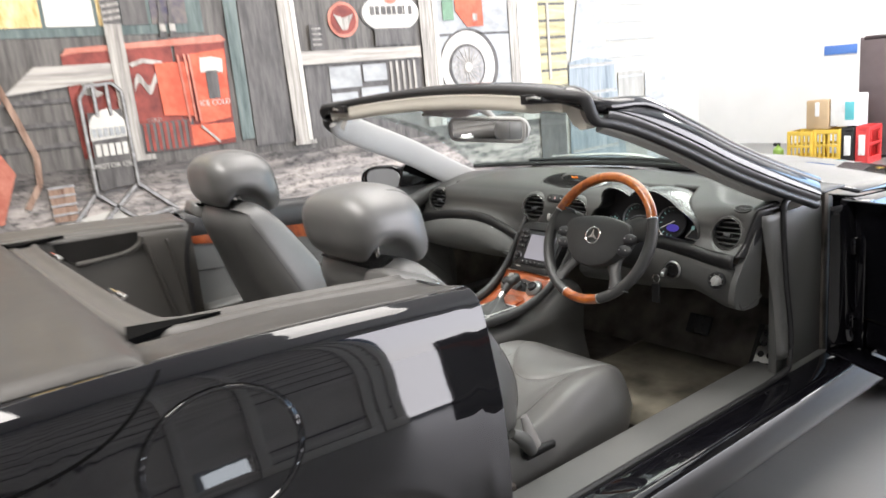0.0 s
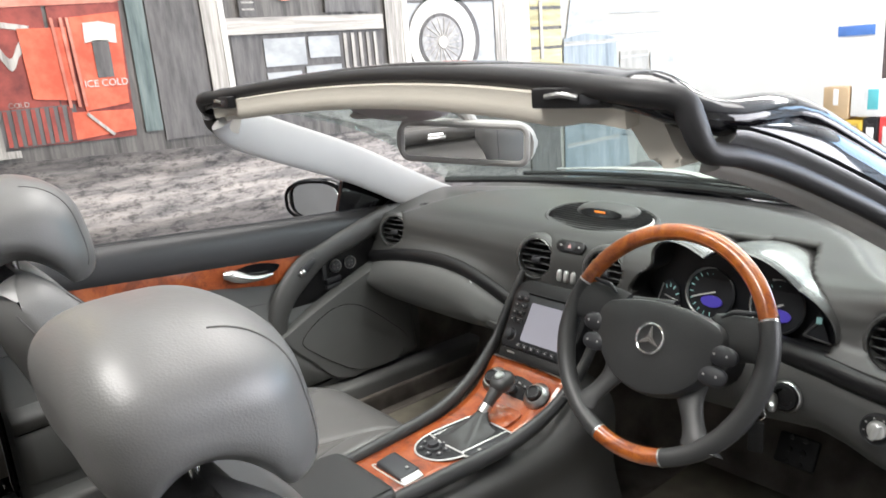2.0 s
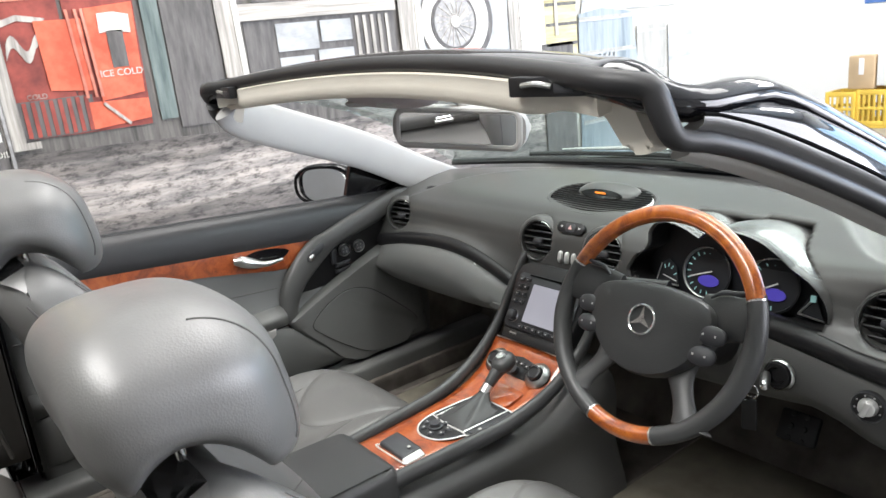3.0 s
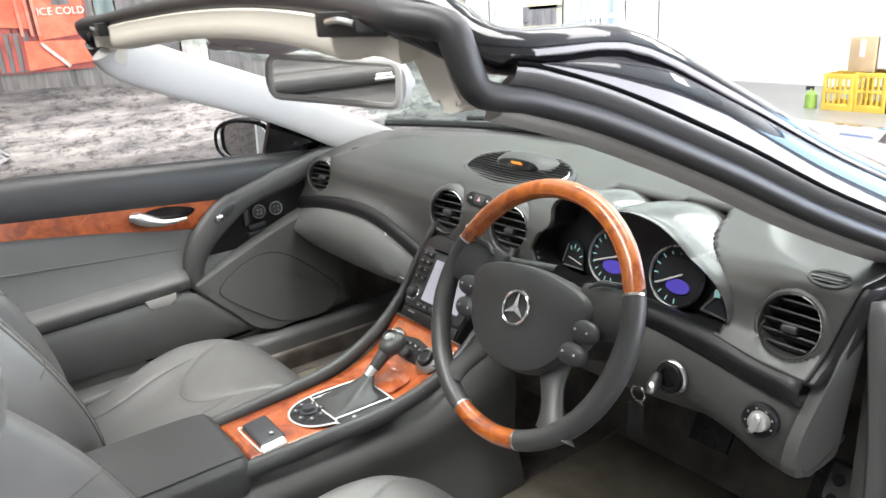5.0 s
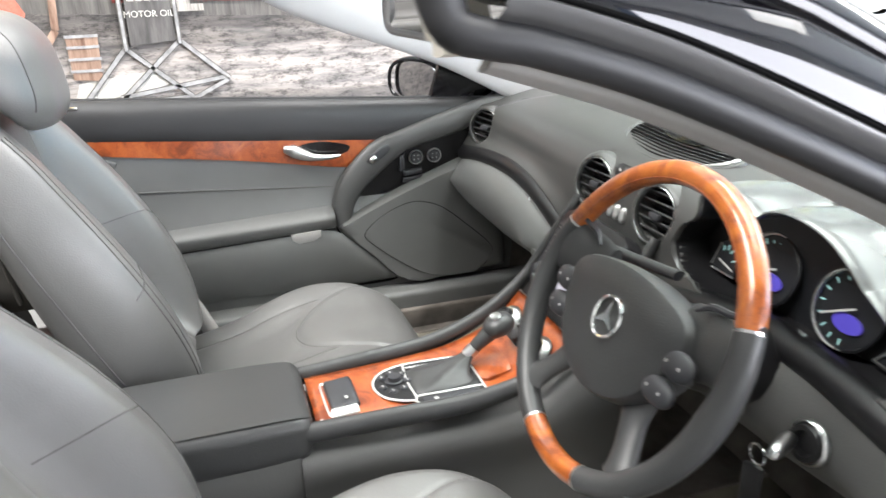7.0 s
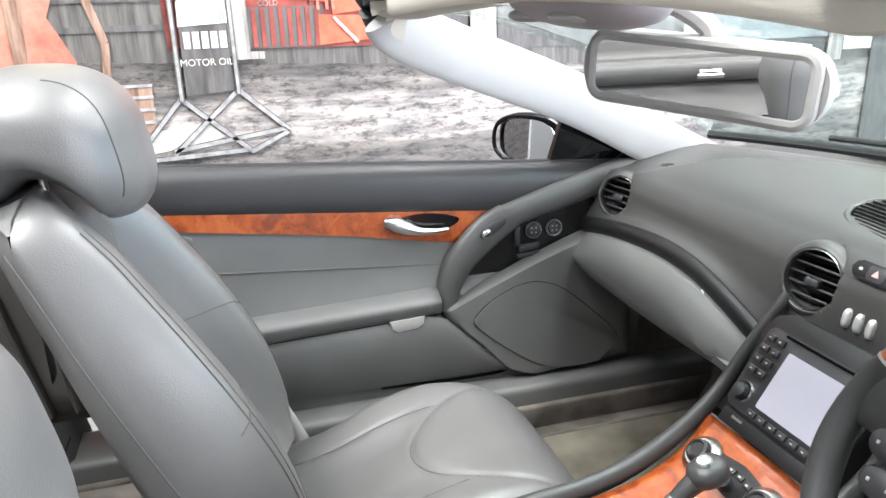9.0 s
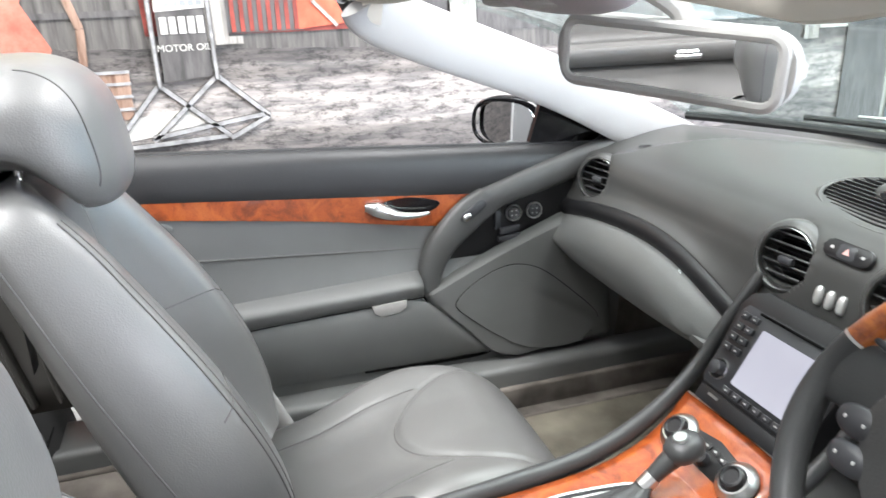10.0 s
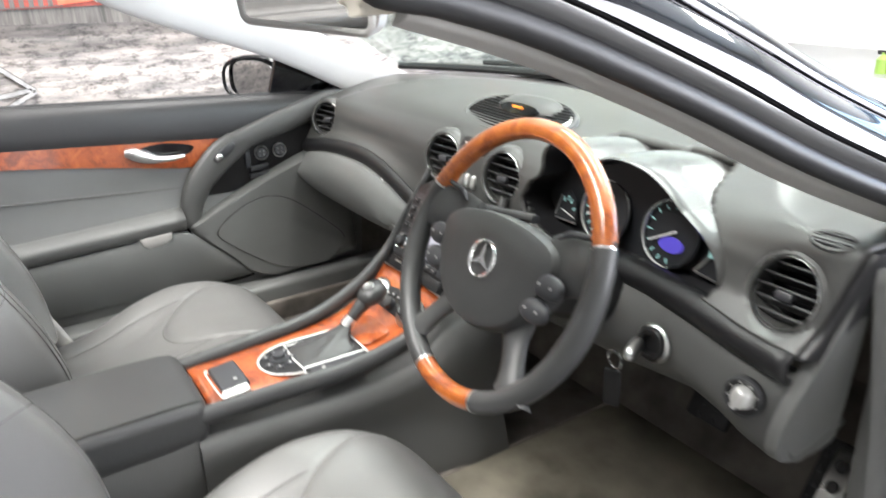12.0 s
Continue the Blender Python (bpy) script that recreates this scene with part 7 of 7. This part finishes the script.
for k in range(6):
    part("gate_mark", moved(rbox(0.006, 0.008, 0.0006, 0), GM @ pose(-0.0255 + 0.0016 * k, -0.006 + 0.014 * k, 0.0056, 0, 0, -6)), RED_LAMP if k == 5 else WHITE_INK, gp)
DM = GM @ Matrix.Translation((0.008, -0.050, 0.005))
part("selector_ring", moved(lathe([(0.0, 0.012), (0.011, 0.011), (0.0125, 0.004), (0.0165, 0.003), (0.017, 0.0)], 28), DM @ Matrix.Translation((-0.004, 0.002, 0.0))), BUTTON, gp)
for k in range(7):
    a = radians(-70 + 50 * k)
    c, q = 0.030 * math.cos(a), 0.024 * math.sin(a)
    part("small_button", moved(lathe([(0.0, 0.004), (0.0062, 0.0035), (0.0076, 0.0)], 16), DM @ Matrix.Translation((c, q, 0.0))), BUTTON, gp)
    part("button_mark", moved(rbox(0.0045, 0.0032, 0.0006, 0), DM @ Matrix.Translation((c, q, 0.0042))), WHITE_INK, gp)


def gaiter(x, y, z, rx, ry, e, k):
    """One fold ring of the soft gaiter round the lever."""
    return [(x + rx * math.copysign(abs(math.cos(a)) ** (2 / e), math.cos(a)), y + ry * math.copysign(abs(math.sin(a)) ** (2 / e), math.sin(a)), z + k * math.cos(5 * a + y * 60)) for a in [2 * math.pi * j / 24 for j in range(24)]]


boot = part("selector_boot", bm_rows([curve_pts(r, 48, True) for r in (gaiter(0.022, 1.590, 0.538, 0.046, 0.054, 6, 0), gaiter(0.021, 1.592, 0.543, 0.043, 0.050, 5, 0.0006), gaiter(0.019, 1.603, 0.547, 0.034, 0.040, 3, 0.0018), gaiter(0.016, 1.620, 0.554, 0.024, 0.028, 2.4, 0.002), gaiter(0.013, 1.636, 0.562, 0.016, 0.018, 2, 0.001), gaiter(0.011, 1.648, 0.569, 0.012, 0.013, 2, 0))], True, True), LEATHER_DARK, cons)
part("selector_collar", tube([(0.010, 1.645, 0.564), (0.011, 1.660, 0.578)], 0.0125, 16), SATIN, boot)
part("selector_lever", tube([(0.011, 1.657, 0.576), (0.013, 1.678, 0.596), (0.015, 1.698, 0.612)], [0.011, 0.014, 0.017], 16, 10), LEATHER_DARK, boot)
part("selector_knob", moved(blob(0.025, 0.029, 0.019, 2.3, 28, 16), pose(0.016, 1.704, 0.618, 20)), LEATHER_DARK, boot)
part("knob_emblem", moved(lathe([(0.0, 0.002), (0.007, 0.002), (0.0075, 0.0035), (0.0095, 0.0035), (0.012, 0.0)], 28), pose(0.016, 1.697, 0.6352, 20)), SATIN, boot)
# rear button
rb = part("rocker_button", moved(rbox(0.084, 0.050, 0.018, 0.007, 4), pose(0.012, 1.415, 0.533, 4, 5, 2)), BUTTON, cons)
part("rocker_edge", moved(rbox(0.020, 0.048, 0.012, 0.005, 3), pose(0.060, 1.413, 0.530, 4, 24, 2)), SILVER, rb)
part("rocker_frame", moved(tube([(-0.046, -0.020, 0), (-0.044, -0.029, 0), (0.040, -0.031, 0), (0.056, -0.027, -0.002)], 0.0020, 8, 14), pose(0.013, 1.415, 0.533, 2, 0, 2)), SILVER, rb)
part("button_mark", moved(rbox(0.007, 0.006, 0.001, 0), pose(0.036, 1.420, 0.5432)), WHITE_INK, rb)
# armrest
ar = part("armrest", loft([[(a, y, 0.517 + b) for a, b in round_poly(2 * w, h, 0.024)] for y, w, h in ((0.93, 0.09, 0.06), (0.96, 0.105, 0.085), (1.2, 0.108, 0.09), (1.32, 0.106, 0.086), (1.348, 0.10, 0.072), (1.356, 0.085, 0.05))], 24, 36), LEATHER_DARK, car, "dark padded armrest box")
part("armrest_body", rbox(0.215, 0.42, 0.26, 0.012, at=(0, 1.125, 0.365)), CONSOLE_SKIN, ar)
part("latch", rbox(0.05, 0.01, 0.018, 0.004, at=(0, 1.36, 0.515)), BLACK, ar)


# ---------- door linings ----------
def door_lining(s, d):
    def wood_top(y):
        return 0.845 - 0.086 * (y - 0.97)

    def wood_low(y):
        return smooth_table([(0.86, 0.824), (0.987, 0.807), (1.341, 0.759), (1.6, 0.714), (1.75, 0.70)], y)

    def base_x(y, z):
        up = smooth_table([(0.30, 0.765), (0.38, 0.755), (0.55, 0.755), (0.60, 0.775), (0.66, 0.792), (0.80, 0.80), (0.95, 0.812)], z)
        return up

    rows = []
    for y in np.linspace(0.86, 2.12, 48):
        zt = belt(y) - 0.012
        rows.append([(s * base_x(y, 0.335 + (zt - 0.335) * j / 30), y, 0.335 + (zt - 0.335) * j / 30) for j in range(31)])
    base = part("door_lining", bm_rows(rows), PANEL, d, "grey leather door lining", solid=0.004)
    flip = Matrix.Diagonal((s, 1, 1, 1)) if s < 0 else Matrix.Identity(4)

    def shape(name, pts, x, h, mat, bevel=0.003, label="", n=0):
        p = [(q.x, q.y) for q in curve_pts([(a, b, 0) for a, b in pts], n, True)] if n else pts
        bm = prism(p, h, bevel)
        bmesh.ops.transform(bm, matrix=basis((-x, 0, 0), (0, 1, 0), (0, 0, 1)), verts=bm.verts[:])
        if s > 0:
            bmesh.ops.transform(bm, matrix=Matrix.Diagonal((-1, 1, 1, 1)), verts=bm.verts[:])
        return part(name, bm, mat, base, label)

    # dark upper pad
    rows = []
    for y in np.linspace(0.855, 2.10, 40):
        zb = belt(y)
        lo = wood_top(y) if y < 1.72 else wood_top(1.72) + (y - 1.72) * 0.22
        lo = min(lo, zb - 0.03)
        rows.append(curve_pts([(s * 0.842, y, zb - 0.004), (s * 0.822, y, zb + 0.002), (s * 0.800, y, zb - 0.014), (s * 0.792, y, (zb + lo) / 2), (s * 0.792, y, lo + 0.004), (s * 0.802, y, lo)], 14))
    part("upper_pad", bm_rows(rows), PAD_BLACK, base, "black padded upper door", solid=0.006)
    wood = [(y, wood_top(y) - 0.001) for y in np.linspace(0.862, 1.715, 20)] + [(1.66, 0.745)] + [(y, wood_low(y)) for y in np.linspace(1.60, 0.862, 18)]
    shape("wood_strip", wood, 0.806, 0.014, WOOD, 0.004, "glossy red-brown wood strip")
    # inner handle in its cup
    shape("handle_cup", [(1.462, 0.774), (1.490, 0.789), (1.545, 0.790), (1.595, 0.778), (1.607, 0.768), (1.588, 0.755), (1.545, 0.746), (1.495, 0.752)], 0.794, 0.004, GLOSS, 0.001, n=36)
    part("inner_handle", tube([(s * 0.784, 1.436, 0.781), (s * 0.776, 1.456, 0.777), (s * 0.772, 1.482, 0.766), (s * 0.770, 1.51, 0.757), (s * 0.769, 1.545, 0.754), (s * 0.772, 1.576, 0.755)], [0.009, 0.0165, 0.0150, 0.0095, 0.0065, 0.0040], 14, 32, flat=0.95, up=(1, 0, 0)), SATIN, base, "satin silver inner handle")
    # seam across the padded field
    part("seam", tube([(s * (base_x(y, 0.7) - 0.003), y, 0.711 - 0.078 * (y - 1.0)) for y in np.linspace(0.87, 1.555, 20)], 0.0022, 6), SEAM, base)
    # arm ledge and pocket below
    rows = []
    for y in np.linspace(0.87, 1.545, 22):
        z1, z0 = 0.598 + 0.034 * (y - 1.118), 0.556 + 0.04 * (y - 1.153)
        rows.append(curve_pts([(s * 0.795, y, z1 + 0.006), (s * 0.765, y, z1 + 0.002), (s * 0.738, y, z1 - 0.010), (s * 0.734, y, (z1 + z0) / 2), (s * 0.742, y, z0), (s * 0.760, y, z0 - 0.002)], 14))
    part("arm_ledge", bm_rows(rows), PANEL, base, solid=0.006)
    part("ledge_gap", tube([(s * 0.7475, y, 0.551 + 0.04 * (y - 1.153)) for y in np.linspace(0.88, 1.55, 16)], 0.003, 6), GAP, base)
    rows = []
    for y in np.linspace(0.87, 1.70, 24):
        k = max(0.0, (y - 1.54) / 0.17)
        z1 = (0.548 + 0.04 * (y - 1.153)) * (1 - k) + 0.405 * k
        z0 = 0.405 - 0.01 * (y - 1.2)
        z1 = max(z1, z0 + 0.004)
        rows.append(curve_pts([(s * 0.760, y, z1), (s * 0.742, y, z1 - 0.006 * (1 - k)), (s * 0.736, y, (z1 * 0.6 + z0 * 0.4)), (s * 0.745, y, z0 + 0.01 * (1 - k)), (s * 0.762, y, z0)], 12))
    part("pocket_lid", bm_rows(rows), PANEL, base, solid=0.005)
    part("pocket_edge", tube([(s * 0.750, 1.548, 0.566), (s * 0.748, 1.57, 0.53), (s * 0.748, 1.63, 0.47), (s * 0.748, 1.71, 0.402), (s * 0.749, 1.60, 0.392), (s * 0.75, 1.4, 0.400)], 0.003, 6, 30), GAP, base)
    shape("pocket_tab", [(1.425, 0.566), (1.505, 0.570), (1.503, 0.552), (1.485, 0.541), (1.445, 0.538), (1.43, 0.548)], 0.744, 0.010, PILLAR, 0.002, "pale grey pull tab")
    # lower front panel with the speaker cover
    def front_x(z):
        return 0.722 + 0.083 * (z - 0.34)

    left = [(1.548, 0.566), (1.556, 0.548), (1.585, 0.512), (1.635, 0.465), (1.685, 0.412), (1.730, 0.392), (1.775, 0.382)]
    rows = []
    for v in np.linspace(0, 1, 20):
        q = curve_pts([(0, a, b2) for a, b2 in left], 20)[int(round(v * 19))]
        top = lerp_table([(0, 0.752), (1, 0.388)], v)
        row = []
        for u in np.linspace(0, 1, 26):
            y, z = q.y + (2.035 - q.y) * u, q.z + (top - q.z) * u + 0.014 * math.sin(math.pi * u) * (1 - v)
            x = front_x(z) + (0.03 if v == 0 else 0.0) + 0.022 * max(0.0, 1 - u / 0.04) ** 2 + 0.03 * max(0.0, (u - 0.92) / 0.08) ** 2 + 0.02 * max(0.0, (v - 0.93) / 0.07) ** 2
            row.append((s * x, y, z))
        rows.append(row)
    part("front_panel", bm_rows(rows), PANEL, base, solid=0.003, angle=50)
    spk = [(1.621, 0.538), (1.648, 0.569), (1.695, 0.596), (1.745, 0.612), (1.791, 0.610), (1.846, 0.586), (1.924, 0.519), (1.975, 0.468), (1.981, 0.442), (1.948, 0.402), (1.88, 0.391), (1.793, 0.404), (1.719, 0.448), (1.647, 0.506)]
    line = [(p.x, p.y) for p in curve_pts([(a, b2, 0) for a, b2 in spk], 64, True)]
    bm = prism(line, 0.006, 0.0025)
    for w in bm.verts:
        w.co = Vector((s * (front_x(w.co.y) + 0.0015 - w.co.z), w.co.x, w.co.y))
    part("speaker_cover", bm, PANEL, base)
    part("cover_joint", tube([(s * (front_x(b2) - 0.0012), a, b2) for a, b2 in line], 0.0018, 6, closed=True), GAP, base)
    # switch recess and the sweeping pull beside it
    recess = [(1.575, 0.575), (1.57, 0.63), (1.60, 0.68), (1.66, 0.735), (1.74, 0.772), (1.86, 0.790), (1.94, 0.785), (1.97, 0.73), (1.92, 0.70), (1.82, 0.655), (1.70, 0.605)]
    shape("switch_recess", recess, 0.790, 0.006, BLACK, 0.002, n=48)
    outer = curve_pts([(0, a, b2) for a, b2 in ((1.540, 0.560), (1.547, 0.624), (1.568, 0.682), (1.604, 0.728), (1.650, 0.770), (1.700, 0.796))], 30)
    inner = curve_pts([(0, a, b2) for a, b2 in ((1.596, 0.565), (1.605, 0.612), (1.632, 0.654), (1.670, 0.688), (1.712, 0.720), (1.758, 0.752))], 30)

    def ribbon(o, i, rise, mat, name, label=""):
        rows = []
        for k in range(len(o)):
            row = []
            for j in range(13):
                a = math.pi * j / 12
                q = o[k].lerp(i[k], (1 - math.cos(a)) / 2)
                h = rise[k] if isinstance(rise, list) else rise
                row.append((s * (0.784 - h * math.sin(a) ** 0.6), q.y, q.z))
            rows.append(row)
        return part(name, bm_rows(rows), mat, base, label, angle=60)

    ribbon(outer, inner, [0.030 - 0.006 * k / 29 for k in range(30)], CONSOLE_SKIN, "door_pull", "dark grey sweeping door pull")
    outer2 = curve_pts([(0, a, b2) for a, b2 in ((1.700, 0.792), (1.764, 0.812), (1.835, 0.834), (1.915, 0.857), (1.99, 0.876), (2.06, 0.88))], 24)
    inner2 = curve_pts([(0, a, b2) for a, b2 in ((1.754, 0.750), (1.800, 0.762), (1.850, 0.772), (1.905, 0.786), (1.965, 0.806), (2.06, 0.82))], 24)
    ribbon(outer2, inner2, 0.024, CONSOLE_SKIN, "front_corner_pad")
    pb = part("pull_button", moved(blob(0.036, 0.013, 0.005, 2.6, 24, 10), basis((s * 0.7585, 1.676, 0.750), (0, 0.82, 0.55), (0, -0.55, 0.82))), BUTTON, base)
    part("lock_key", moved(blob(0.012, 0.009, 0.006, 2.6, 20, 10), basis((s * 0.754, 1.659, 0.739), (0, 0.82, 0.55), (0, -0.55, 0.82))), SATIN, pb)
    for y, z in ((1.782, 0.728), (1.834, 0.728)):
        fm = basis((s * 0.783, y, z), (0, 1, 0), (0, 0, 1) if s < 0 else (0, 0, -1))
        k = part("mirror_switch", moved(lathe([(0.0, 0.008), (0.013, 0.008), (0.0155, 0.005), (0.019, 0.005), (0.021, 0.0)], 28), fm), BUTTON, base)
        part("switch_ring", moved(lathe([(0.0165, 0.006), (0.0180, 0.0085), (0.0195, 0.0085), (0.0205, 0.003)], 28), fm), SATIN, k)
        for e in range(4):
            part("button_mark", moved(rbox(0.003, 0.003, 0.0006, 0), fm @ pose(0.0075 * math.cos(e * math.pi / 2 + 0.78), 0.0075 * math.sin(e * math.pi / 2 + 0.78), 0.0085)), WHITE_INK, k)
    for a in ((1.742, 0.715, 0.014, 0.045), (1.772, 0.686, 0.05, 0.014), (1.770, 0.668, 0.055, 0.012)):
        shape("seat_switch", [(a[0] - a[2] / 2, a[1] - a[3] / 2), (a[0] + a[2] / 2, a[1] - a[3] / 2 + 0.004), (a[0] + a[2] / 2, a[1] + a[3] / 2 + 0.004), (a[0] - a[2] / 2, a[1] + a[3] / 2)], 0.786, 0.012, BUTTON, 0.003)
    bd = shape("speaker_badge", [(1.005 + a, 0.782 + b2) for a, b2 in ellipse(0.030, 0.013, 24)], 0.800, 0.006, PANEL, 0.002)
    for k in range(4):
        shape("badge_bar", [(0.988 + 0.010 * k, 0.778), (0.994 + 0.010 * k, 0.778), (0.994 + 0.010 * k, 0.786), (0.988 + 0.010 * k, 0.786)], 0.7945, 0.001, LEATHER_DARK, 0)
    # belt catch and lock button at the pad's rear
    part("door_catch", moved(rbox(0.022, 0.05, 0.008, 0.003), pose(s * 0.806, 0.950, belt(0.950) - 0.010)), CHROME, base)
    return base


door_lining(-1, door_l)
door_lining(1, door_r)
# floor mats
for s in (-1, 1):
    mt = part("floor_mat", rbox(0.44, 0.62, 0.012, 0.005, at=(s * 0.40, 1.93, 0.276)), MAT, car, "brown-grey fitted floor mat")
    part("mat_edge", tube([(s * 0.40 + a, 1.93 + b, 0.281) for a, b in round_poly(0.44, 0.62, 0.03)], 0.005, 6, closed=True), CARPET, mt)
